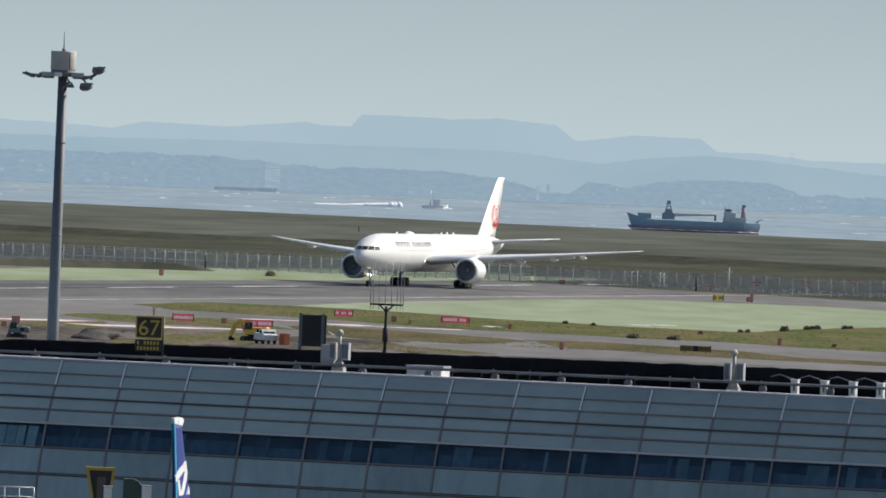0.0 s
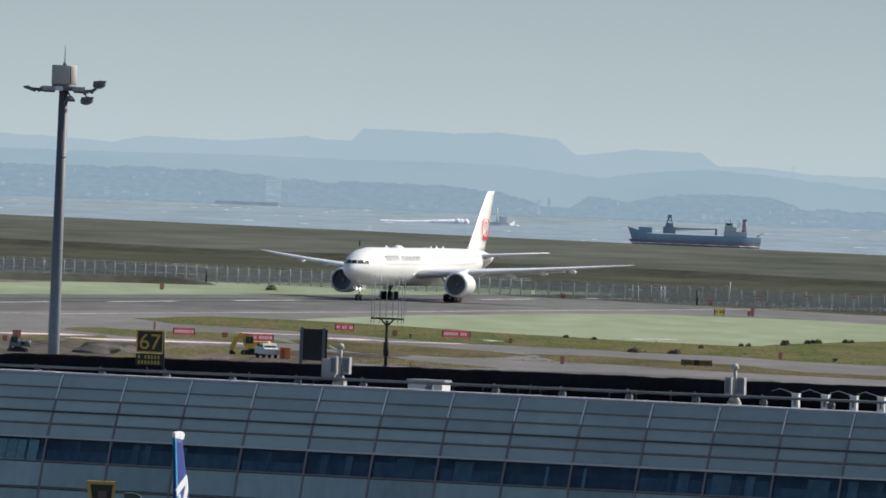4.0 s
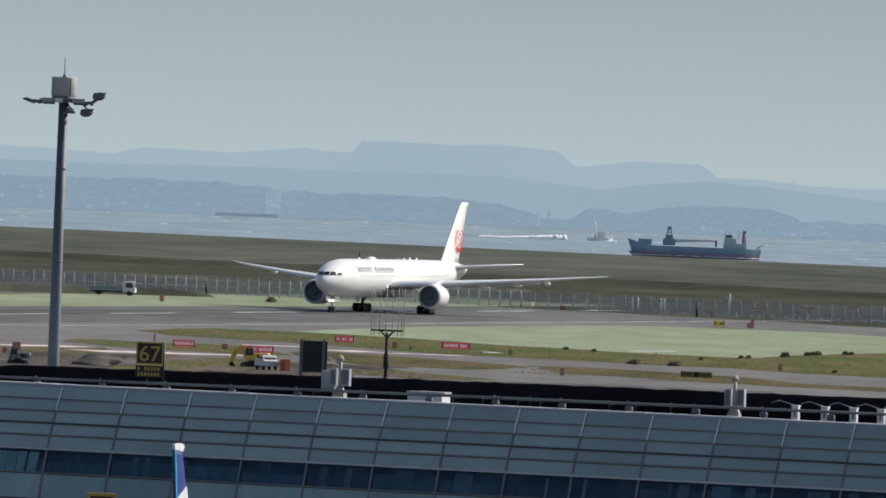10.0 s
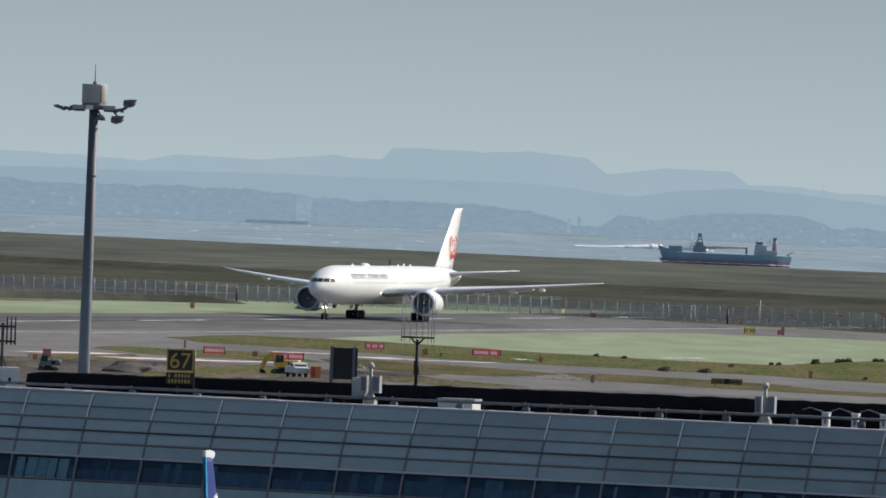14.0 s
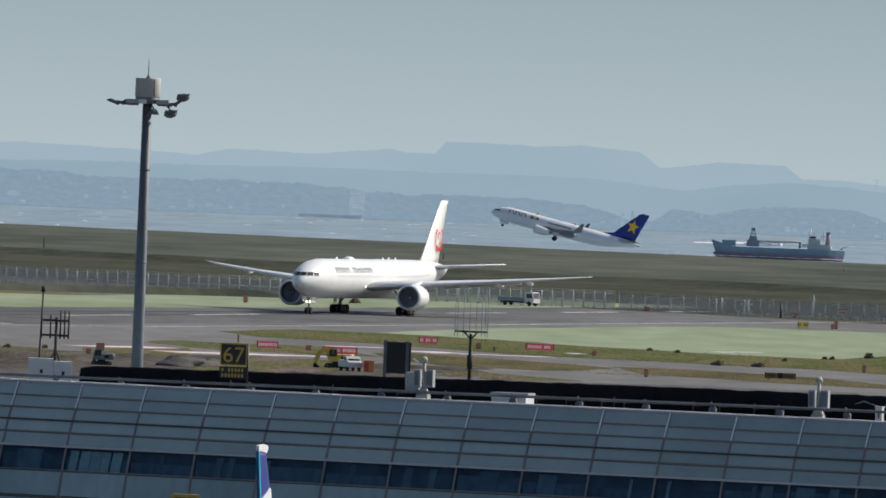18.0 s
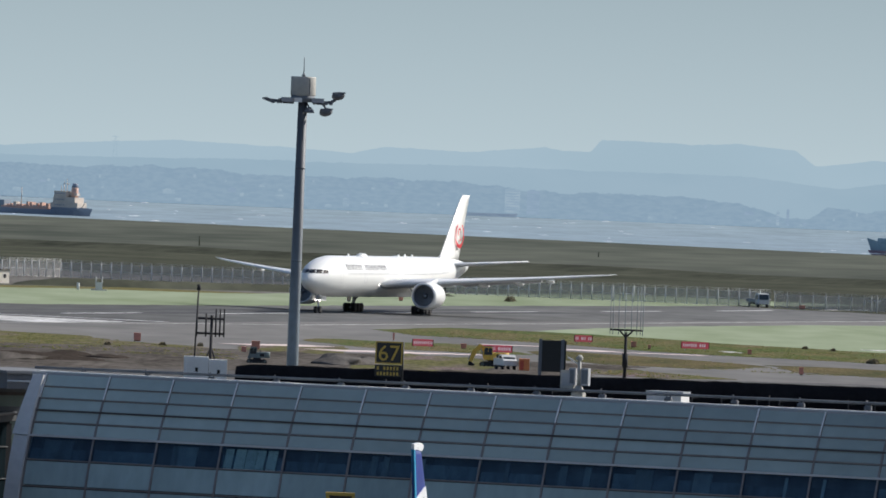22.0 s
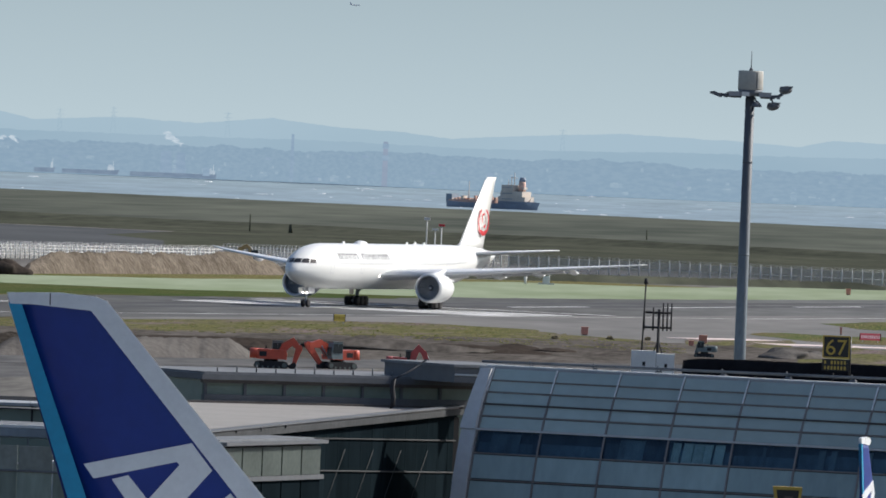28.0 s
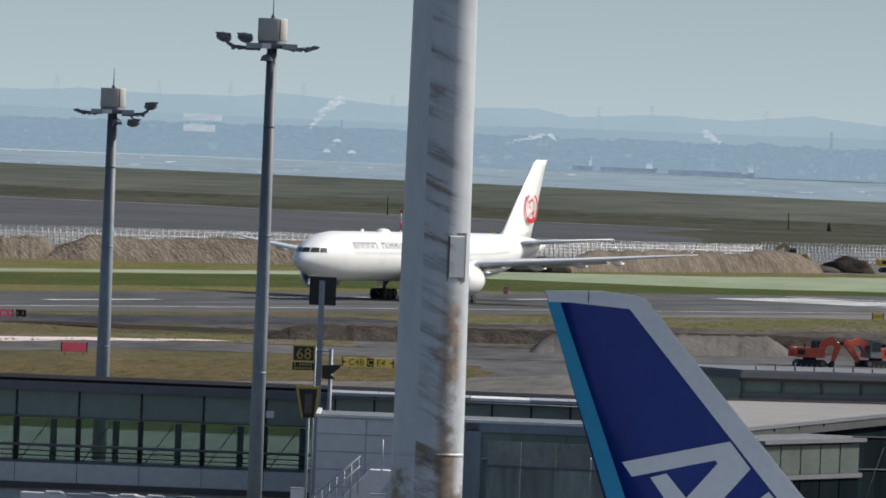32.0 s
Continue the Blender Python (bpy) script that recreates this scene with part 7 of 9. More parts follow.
for f in bm.faces:
    f.smooth = False
part("inspection_cover", bm, M_RUST, pole, "bolted inspection cover")


# ---- markings ----
def stripe(u0, v0, u1, v1, w, z=0.02, label="worn white painted runway marking", name="marking", m=None):
    d = Vector((u1 - u0, v1 - v0)).normalized()
    n = Vector((-d.y, d.x)) * w / 2
    patch(name, [(u0 + n.x, v0 + n.y), (u1 + n.x, v1 + n.y), (u1 - n.x, v1 - n.y), (u0 - n.x, v0 - n.y)], z, m or M_PAINT, label, 0.0, "marking")


M_OLDPAINT = mat("worn_edge_paint", (0.22, 0.22, 0.215), 0.85, var=0.3, size=6, col2=(0.46, 0.46, 0.45), fine=6, spec=0.05)
EDGE_LINE = [(700, 599), (1050, 595), (1183, 588), (1236, 582), (1266, 579), (1350, 570), (1440, 560), (1471, 555), (1606, 557), (1738, 562), (1930, 566)]
for (u0, v0), (u1, v1) in zip(EDGE_LINE, EDGE_LINE[1:]):
    stripe(u0, v0, u1, v1, 1.0, m=M_OLDPAINT)
for u, v in ((1040, 606), (1115, 606), (1192, 606), (1268, 614), (1333, 610), (1478, 593), (1536, 592), (1595, 594), (1662, 598), (1730, 600), (1797, 603), (1862, 606)):
    stripe(u, v, u + 33, v + 1.5, 1.3)
# threshold keys and touchdown bars
for k in range(9):
    for s in (-1, 1):
        stripe(1404 + 0.6 * k * s, 590 + s * (2.6 + 2.7 * k), 1438 + 0.6 * k * s, 591 + s * (2.6 + 2.7 * k), 1.7)
stripe(1446, 565, 1452, 622, 2.2)
M_PINK = mat("pinkish_concrete_edge", (0.62, 0.52, 0.50), 0.9, spec=0.0, var=0.25, size=8, fine=6)
for u0, v0, u1, v1, w in ((1306, 501, 1322, 496, 6), (1296, 486, 1306, 476, 10), (1306, 476, 1312, 470, 6), (1384, 497, 1389, 490, 5), (1378, 482, 1370, 474, 7), (1370, 474, 1378, 464, 5), (930, 521, 1000, 513, 13), (1000, 513, 1022, 509, 8), (1022, 509, 1034, 506, 4)):
    stripe(u0, v0, u1, v1, w, 0.072, "pale pinkish concrete edge strip", "edge_strip", M_PINK)
for u0, v0, u1, v1 in ((1474, 473, 1478, 471.5), (1481, 472, 1485, 470), (1414, 473, 1409, 470)):
    stripe(u0, v0, u1, v1, 2.2, 0.072)
# tyre rubber
M_RUBBER = mat("tyre_rubber_stain", (0.078, 0.079, 0.082), 0.85, var=0.25, size=25, fine=6, stretch=(1, 0.2, 1), spec=0.05)
for v, w in ((594.5, 5), (605.5, 5)):
    stripe(1000, v, 1700, v, w, 0.014, "dark tyre rubber stain on the runway", "rubber_stain", M_RUBBER)

# ---- bushes ----
M_BUSH = mat("dull_bush_leaves", (0.19, 0.185, 0.11), 0.9, spec=0.0, var=0.4, size=0.4, col2=(0.2, 0.17, 0.12))
for b, d, r in ((0.868, 1905, 1.15), (-1.745, 1547, 0.85), (-1.859, 1568, 0.55), (-1.911, 1576, 0.6), (-1.885, 1574, 0.45), (-2.05, 1588, 0.5), (-2.08, 1590, 0.4), (-1.195, 1444, 0.7), (-1.17, 1446, 0.5), (-0.986, 1444, 0.75), (-0.965, 1446, 0.5),
                (-1.522, 1524, 0.3), (-1.56, 1526, 0.35), (-0.634, 1538, 0.35), (-0.777, 1530, 0.3), (-1.32, 1500, 0.28), (-2.0, 1440, 0.3), (2.43, 1378, 0.35), (2.62, 1372, 0.4), (2.9, 1362, 0.35)):
    bm = bmnew()
    r *= 0.75
    rnd = random.Random(int(d))
    for k in range(260):
        a, q, h = rnd.random() * 6.28, rnd.random() ** 0.5 * r, rnd.random()
        p = Vector((math.cos(a) * q * (1.15 - h * 0.6), math.sin(a) * q, h * r * 0.95))
        e = Vector((rnd.uniform(-1, 1), rnd.uniform(-1, 1), rnd.uniform(-0.2, 1))).normalized() * 0.3
        f = e.orthogonal().normalized() * 0.16
        bm.faces.new([bm.verts.new(x) for x in (p - f, p + f, p + e)])
    solid("bush", bm, M_BUSH, turned(spot(b, d, 0)), "low dark scrubby bush on the verge", "bush", "bushes")

# ---- grass tufts ----
def tuft_material():
    m = bpy.data.materials.new("grass_tuft_blades")
    m.use_nodes = True
    nt = m.node_tree
    b = nt.nodes["Principled BSDF"]
    b.inputs["Roughness"].default_value, b.inputs["Specular IOR Level"].default_value = 0.9, 0.05
    g = nt.nodes.new("ShaderNodeNewGeometry")
    r = nt.nodes.new("ShaderNodeValToRGB")
    e = r.color_ramp.elements
    e[0].color, e[1].color = (0.10, 0.125, 0.040, 1), (0.30, 0.235, 0.12, 1)
    q = e.new(0.55)
    q.color = (0.185, 0.195, 0.075, 1)
    nt.links.new(g.outputs["Random Per Island"], r.inputs[0])
    nt.links.new(r.outputs[0], b.inputs["Base Color"])
    t = nt.nodes.new("ShaderNodeBsdfTranslucent")
    x = nt.nodes.new("ShaderNodeMixShader")
    x.inputs[0].default_value = 0.55
    nt.links.new(r.outputs[0], t.inputs[0])
    nt.links.new(b.outputs[0], x.inputs[1])
    nt.links.new(t.outputs[0], x.inputs[2])
    nt.links.new(x.outputs[0], nt.nodes["Material Output"].inputs[0])
    return m


M_TUFT = tuft_material()


def tufts(corners, count, tall, label, seed):
    """Grass tufts spread over a strip between two lines of (u, v) corners, thicker in drifts."""
    rnd = random.Random(seed)
    bm = bmnew()
    near, far_ = corners
    made = 0
    while made < count:
        q, w = rnd.random() * (len(near) - 1), rnd.random() ** 1.5
        i = int(q)
        a = [near[i][c] + (near[i + 1][c] - near[i][c]) * (q - i) for c in (0, 1)]
        b = [far_[i][c] + (far_[i + 1][c] - far_[i][c]) * (q - i) for c in (0, 1)]
        u, v = a[0] + (b[0] - a[0]) * w, a[1] + (b[1] - a[1]) * w
        made += 1
        if noise.noise((u * 0.09, v * 0.25, seed)) < rnd.uniform(-0.3, 0.4):
            continue
        p = air(u, v, 0.0)
        h = tall * (0.45 + 0.9 * rnd.random() ** 2)
        for k in range(4):
            o = Vector((rnd.uniform(-0.3, 0.3), rnd.uniform(-0.3, 0.3), 0))
            t = Vector((rnd.uniform(-0.22, 0.22), rnd.uniform(-0.2, 0.2), h * rnd.uniform(0.6, 1.0)))
            bm.faces.new([bm.verts.new(x) for x in (p + o + Vector((-0.08, 0, 0)), p + o + Vector((0.08, 0, 0)), p + o + t)])
    solid("grass_tufts", bm, M_TUFT, Matrix.Identity(4), label, "grass", kind="stuff")


tufts(([(1432, 524), (1410, 492), (1386, 467), (1378, 441), (1381, 430), (1362, 404)], [(1461, 539), (1500, 528), (1474, 490), (1461, 470), (1457, 452), (1545, 459)]), 5200, 0.15, "tufts of olive grass on the island", 3)
tufts(([(1325, 490), (1327, 480), (1322, 474)], [(1376, 513), (1372, 500), (1354, 482)]), 900, 0.13, "tufts of worn grass beside the taxiway", 5)
tufts(([(1306, 459), (1290, 446), (1289, 435), (1284, 407), (1275, 390)], [(1366, 481), (1348, 458), (1331, 441), (1334, 423), (1297, 394)]), 1500, 0.12, "tufts of rough grass between the taxiways", 7)
tufts(([(1190, 541), (1206, 520), (1226, 508), (1224, 488), (1216, 466)], [(1230, 559), (1285, 553), (1322, 545), (1310, 524), (1262, 484)]), 4200, 0.2, "tufts of straw-coloured grass beside the runway", 9)
tufts(([(1222, 417), (1236, 432)], [(1248, 420), (1258, 437)]), 350, 0.25, "tufts of straw-coloured grass by the pier", 11)
tufts(([(700, 512), (960, 511), (1020, 506), (1040, 491)], [(700, 546), (960, 546), (1060, 546), (1098, 542)]), 2600, 0.2, "tufts of rough grass on the site edge", 13)
tufts(([(760, 432), (900, 434), (925, 429), (957, 440)], [(760, 490), (900, 490), (960, 488), (995, 474)]), 2600, 0.18, "tufts of dry grass on the meadow", 15)

# ---- perimeter fence ----
M_NET = net("wire_mesh", (0.42, 0.42, 0.41), 0.66)
M_NETDENSE = net("pale_site_mesh", (0.60, 0.60, 0.57), 0.70)


def fence(line, step, h, label, netmat, arm=True, bars=(0.05, 0.5, 0.97), r=0.1):
    pts = [spot(b, d, 0.0) for b, d in line]
    f = thing("fence", Matrix.Identity(4), label, "fence")
    post = bmnew()
    rod(post, (0, 0, 0), (0, 0, h), r, r * 0.95, 6)
    if arm:
        rod(post, (0, 0, h - 0.05), (0.0, -0.35, h + 0.35), 0.05, 0.05, 5)
    pm = mesh_of("post", post, M_FENCE)
    n_total = 0
    for a, b in zip(pts, pts[1:]):
        d = b - a
        n = max(1, int(d.length / step))
        rz = math.atan2(d.y, d.x)
        for k in range(n):
            ob = new("post", pm)
            ob.parent = f
            ob.matrix_local = Matrix.Translation(a + d * k / n) @ Matrix.Rotation(rz, 4, "Z")
            n_total += 1
        bm = bmnew()
        m = Matrix.Translation(a) @ Matrix.Rotation(rz, 4, "Z")
        L = d.length
        box(bm, 0, L, -0.012, 0.012, 0.1, h - 0.05)
        bm.transform(m)
        part("mesh_panel", bm, netmat, f)
        for q in bars:
            bm = rod(bmnew(), (0, 0, h * q), (L, 0, h * q), 0.03 if len(bars) < 4 else 0.06, None, 4)
            bm.transform(m)
            part("rail", bm, M_FENCE, f)
        for q in (0.15, 0.33) if arm else ():
            bm = rod(bmnew(), (0, -q, h + q), (L, -q, h + q), 0.02, 0.02, 4)
            bm.transform(m)
            part("top_wire", bm, M_FENCE, f)


fence([(3.15, 1990), (1.2, 1975), (-0.45, 1968)], 1.8, 2.75, "tall pale airfield fence with wire mesh", M_NET)
fence([(-0.47, 1966), (-2.9, 1945)], 2.3, 2.55, "thin wire fence with sparse posts", M_NET, True, (0.05, 0.97), 0.06)
fence([(8.9, 1790), (6.8, 1850), (4.6, 1945)], 1.3, 2.6, "pale site fence behind the earth mounds", M_NETDENSE, True, (0.3, 0.5, 0.7, 0.9, 1.0))
fence([(4.6, 1950), (3.6, 1976)], 0.78, 3.0, "dense pale lattice fence", M_NETDENSE, True, (0.1, 0.3, 0.5, 0.7, 0.9), 0.075)
fence([(3.6, 1978), (3.15, 1992)], 1.65, 2.9, "pale mesh fence with round posts", M_NET)
for b, d in ((1.20, 1960), (-1.29, 1935)):
    bm = bmnew()
    rod(bm, (0, 0, 0), (0, 0, 2.4), 0.17, 0.17)
    rod(bm, (0, 0, 2.4), (0, 0, 2.5), 0.2, 0.1)
    solid("bollard_post", bm, M_SIGNBLACK, turned(spot(b, d, 0)), "thick black post by the fence", "post", "black posts")
for b in (-1.6, 0.43, 2.455, 4.467, 6.5):
    bm = bmnew()
    rod(bm, (0, 0, 0), (0, 0, 4.1), 0.15, 0.13)
    solid("marker_post", bm, M_BANKDARK, turned(spot(b, 2480, 0)), "dark marker post before the sea bank", "post", "dark marker posts")
bm = bmnew()
rod(bm, (0, 0, 0), (0, 0, 2.2), 0.5, 0.35)
solid("marker_post", bm, M_BANKDARK, turned(spot(4.26, 2480, 0)), "short dark stump before the sea bank", "post")


# ---- earth mounds ----
def mound_row(b0, d0, b1, d1, h, depth, label, seed, material):
    bm = bmnew()
    n = 70
    rings = []
    for k in range(n + 1):
        t = k / n
        b, d = b0 + (b1 - b0) * t, d0 + (d1 - d0) * t
        e = min(1, t * 9, (1 - t) * 9) ** 0.6
        hh = h * e * (0.92 + 0.14 * noise.noise((t * 7, seed, 0)) + 0.12 * noise.noise((t * 37, seed, 1)))
        w = 0.9 * noise.noise((t * 40, seed, 2))
        rings.append([spot(b, d + w, 0), spot(b, d + depth * 0.12 + w, hh * 0.45 + 0.15 * noise.noise((t * 60, 1, seed))), spot(b, d + depth * 0.3 + w, hh * 0.9 + 0.15 * noise.noise((t * 50, 2, seed))),
                      spot(b, d + depth * 0.5, hh * 1.0), spot(b, d + depth * 0.8, hh * 0.7), spot(b, d + depth, 0)])
    vs = [[bm.verts.new(p) for p in r] for r in rings]
    for a, c in zip(vs, vs[1:]):
        for i in range(5):
            bm.faces.new((a[i], c[i], c[i + 1], a[i + 1]))
    solid("earth_mound", smooth(bm), material, Matrix.Identity(4), label, "earth mound", "earth mounds")


M_EARTH2 = mat("sunlit_dug_soil", (0.115, 0.096, 0.075), 0.95, var=0.35, size=4, fine=6, bump=0.5, col2=(0.165, 0.14, 0.112), spec=0.0, stretch=(1, 1, 0.5))
M_EARTH4 = mat("dark_brown_soil", (0.036, 0.032, 0.028), 0.95, var=0.4, size=3, fine=6, bump=0.4, col2=(0.058, 0.051, 0.044), spec=0.0)
M_EARTH3 = mat("wet_dark_soil", (0.05, 0.042, 0.036), 0.95, var=0.3, size=4, fine=6, bump=0.3, spec=0.0)
mound_row(8.25, 1650, 5.65, 1728, 3.85, 16, "long brown earth mound beside the runway", 1.0, M_EARTH2)
mound_row(5.62, 1728, 4.28, 1830, 3.55, 18, "long brown earth mound beside the runway", 6.0, M_EARTH2)
mound_row(8.9, 1625, 8.15, 1655, 3.4, 14, "rough dark earth mound", 9.0, M_EARTH2)
for b, d, rx, ry, h, m in ((5.89, 1712, 4.8, 5, 2.7, M_EARTH3), (5.72, 1716, 4.2, 3, 2.6, M_EARTH3), (4.16, 1850, 4.4, 5, 2.9, M_EARTH3), (4.33, 1845, 5, 5, 1.3, M_EARTH),
                           (4.41, 1200, 4, 8, 1.7, M_EARTH3), (4.0, 1260, 16, 10, 1.2, M_EARTH), (1.72, 1300, 3.6, 6, 1.35, M_GRAVEL), (1.6, 1310, 2.5, 5, 0.9, M_GRAVEL),
                           (3.1, 1290, 3, 5, 0.7, M_EARTH3), (2.9, 1285, 2.6, 5, 0.5, M_EARTH3), (7.5, 1195, 14, 8, 0.5, M_EARTH3), (8.0, 1200, 10, 6, 0.4, M_EARTH3)):
    bm = bmnew()
    lump(bm, (0, 0, -0.05), rx, ry, h, b * 3, 22, 9, 0.4)
    solid("soil_mound", smooth(bm), m, turned(spot(b, d, 0), b), "uneven heap of dug soil on the site", "earth heap", "earth heaps")


mound_row(5.75, 1150, 4.42, 1180, 2.2, 14, "grey heap of dug gravel on the site", 12.0, M_GRAVEL)
mound_row(7.1, 1166, 5.35, 1200, 1.6, 12, "low dark mound of dug soil", 15.0, M_EARTH4)
mound_row(5.7, 1235, 2.9, 1262, 0.9, 9, "low bank of dark wet soil along the grass", 18.0, M_EARTH3)
mound_row(3.4, 1872, 1.15, 1940, 1.35, 7, "low dark overgrown bank before the fence", 21.0, M_BANKDARK)


# ---- site machines ----
M_ORANGE = mat("orange_machine_paint", (0.56, 0.085, 0.045), 0.45, var=0.15, size=1.0, fine=5, obj=True)
M_CRIMSON = mat("faded_red_machine_paint", (0.42, 0.075, 0.07), 0.5, var=0.2, size=1.0, fine=5, obj=True)
M_MACHYEL = mat("yellow_machine_paint", (0.80, 0.50, 0.08), 0.45, var=0.15, size=1.0, fine=5, obj=True)
M_CABFRAME = mat("dark_cab_frame", (0.085, 0.105, 0.10), 0.5, var=0.2, size=0.8, obj=True)
M_TANMACH = mat("dusty_yellow_machine_paint", (0.50, 0.335, 0.13), 0.6, var=0.25, size=0.8, obj=True)
M_TEALCAB = mat("grey_teal_machine_paint", (0.17, 0.215, 0.215), 0.6, var=0.2, size=0.8, obj=True)
M_ORANGE2 = mat("light_orange_container_paint", (0.72, 0.24, 0.08), 0.6, var=0.15, size=0.8, obj=True)
M_CAB = glass("cab_glass", (0.03, 0.04, 0.045), 0.1)


def beam(bm, pts, half, y0, y1):
    """A welded box beam: a bent line of (x, z) points with a half depth at each, made wide from y0 to y1."""
    up, lo = [], []
    for i, (p, h) in enumerate(zip(pts, half)):
        a, b = Vector(pts[max(0, i - 1)]), Vector(pts[min(len(pts) - 1, i + 1)])
        d = (b - a).normalized()
        n = Vector((-d.y, d.x)) * h
        up.append((p[0] + n.x, p[1] + n.y))
        lo.append((p[0] - n.x, p[1] - n.y))
    rings = [[(u[0], y0, u[1]), (u[0], y1, u[1]), (q[0], y1, q[1]), (q[0], y0, q[1])] for u, q in zip(up, lo)]
    loft(bm, rings)
    for f in bm.faces:
        f.smooth = False
    return bm


def digger(m, paint, label, scale=1.0, flip=1, joints=((3.0, 3.6), (4.6, 2.9), (5.0, 0.5)), side=-1, cab_paint=None, front=1.3):
    """An excavator: boom towards local +x * flip, its cab on the near (side -1) or far side. joints: boom knee, boom end, bucket pin."""
    s = thing("excavator", m, label, "excavator", "excavators on the site")
    f, k = flip, scale
    X = lambda pts: [(x * f * k, z * k) for x, z in pts]
    B = lambda a, b, c, d, e, g: box(bmnew(), min(a * f, b * f) * k, max(a * f, b * f) * k, c * k, d * k, e * k, g * k)
    for y in (-1.25, 0.65):
        bm = bmnew()
        prism(bm, X([(-1.9, 0.30), (-1.75, 0.06), (-1.5, 0.0), (1.5, 0.0), (1.8, 0.08), (1.95, 0.36), (1.75, 0.68), (1.45, 0.76), (-1.45, 0.76), (-1.75, 0.62)]), y * k, (y + 0.6) * k)
        tr = part("track", bm, M_DARK, s)
        for x in (-1.5, 1.5):
            part("sprocket", rod(bmnew(), (x * k, (y - 0.03) * k, 0.38 * k), (x * k, y * k, 0.38 * k), 0.28 * k, 0.28 * k, 12), M_CABFRAME, tr)
        for x in (-0.9, -0.3, 0.3, 0.9):
            part("roller", rod(bmnew(), (x * k, (y - 0.03) * k, 0.16 * k), (x * k, y * k, 0.16 * k), 0.13 * k, 0.13 * k, 8), M_CABFRAME, tr)
    part("turntable", rod(bmnew(), (0, 0, 0.66 * k), (0, 0, 1.02 * k), 0.75 * k, 0.75 * k, 14), M_DARK, s)
    bm = bmnew()
    prism(bm, X([(-1.5, 1.02), (front - 0.05, 1.02), (front, 1.5), (front - 0.05 if front > 1.5 else 0.35, 1.72), (front - 0.1 if front > 1.5 else 0.2, 2.05), (-1.5, 2.1)]), -1.2 * k, 1.2 * k)
    house = part("engine_house", bm, paint, s)
    bm = bmnew()
    loft(bm, [[(x * f * k, y * k, z * k) for y, z in ((-w, 1.08), (w, 1.08), (w, 1.95), (w - 0.12, 2.12), (-w + 0.12, 2.12), (-w, 1.95))] for x, w in ((-1.45, 1.22), (-2.0, 1.2), (-2.28, 1.05), (-2.36, 0.8))])
    part("counterweight", bm, paint, house, "rounded counterweight")
    part("cooling_grille", B(-1.3, -0.5, -1.215, -1.2, 1.3, 1.85), M_DARK, house)
    part("exhaust", rod(bmnew(), (-0.6 * f * k, 0.5 * k, 2.05 * k), (-0.6 * f * k, 0.5 * k, 2.5 * k), 0.07 * k), M_DARK, house)
    y0, y1 = (-1.25, -0.2) if side < 0 else (0.2, 1.25)
    bm = bmnew()
    prism(bm, X([(0.0, 1.1), (1.35, 1.1), (1.5, 1.75), (1.25, 2.9), (0.1, 2.98)]), y0 * k, y1 * k)
    cab = part("cab", bm, cab_paint or M_CABFRAME, s)
    ys = y0 - 0.03 if side < 0 else y0 - 0.02
    for a, b in ((0.12, 0.62), (0.7, 1.24)):
        bm = bmnew()
        prism(bm, X([(a, 1.75), (b + 0.1, 1.75), (b, 2.78), (a, 2.8)]), ys * k, (ys + 0.03) * k)
        part("cab_window", bm, M_CAB, cab)
    part("cab_window", box(bmnew(), min(1.44 * f, 1.5 * f) * k, max(1.44 * f, 1.5 * f) * k, (y0 + 0.1) * k, (y1 - 0.1) * k, 1.5 * k, 2.4 * k), M_CAB, cab)
    part("cab_roof", B(0.05, 1.3, y0 - 0.04, y1 + 0.04, 2.95, 3.04), M_CABFRAME, cab)
    el, end, tip = [(a * f * k, b * k) for a, b in joints]
    foot = (0.95 * f * k, 1.55 * k)
    b0, b1 = (-0.02 * k, 0.42 * k) if side < 0 else (-0.42 * k, 0.02 * k)
    mid = ((foot[0] + el[0]) / 2 - 0.12 * f * k, (foot[1] + el[1]) / 2 + 0.22 * k)
    boom = part("boom", beam(bmnew(), [foot, mid, el, end], [0.3 * k, 0.45 * k, 0.46 * k, 0.27 * k], b0, b1), paint, s)
    back_ = (end[0] + (end[0] - tip[0]) * 0.18, end[1] + (end[1] - tip[1]) * 0.18)
    stick = part("stick", beam(bmnew(), [back_, end, tip], [0.2 * k, 0.38 * k, 0.2 * k], b0 + 0.04 * k, b1 - 0.04 * k), paint, s)
    for q in (-0.06, 0.5):
        part("ram", rod(bmnew(), (1.3 * f * k, q * k, 1.35 * k), (el[0] - 0.1 * f * k, q * k, el[1] - 0.22 * k), 0.09 * k, 0.06 * k, 8), M_STEEL, boom)
    part("ram", rod(bmnew(), (mid[0], (b0 + b1) / 2, mid[1] + 0.42 * k), (back_[0], (b0 + b1) / 2, back_[1] + 0.1 * k), 0.09 * k, 0.06 * k, 8), M_STEEL, boom)
    part("ram", rod(bmnew(), (end[0] + 0.1 * f * k, (b0 + b1) / 2, end[1] + 0.3 * k), (tip[0] + 0.3 * f * k, (b0 + b1) / 2, tip[1] + 0.4 * k), 0.07 * k, 0.05 * k, 8), M_STEEL, stick)
    bm = bmnew()
    prism(bm, [(tip[0] + x * f * k, tip[1] + z * k) for x, z in ((0.12, 0.22), (0.3, -0.05), (0.18, -0.42), (-0.25, -0.5), (-0.7, -0.3), (-0.5, -0.1), (-0.15, 0.15))], b0 - 0.28 * k, b1 + 0.28 * k)
    part("bucket", bm, M_DARK, s)
    return s


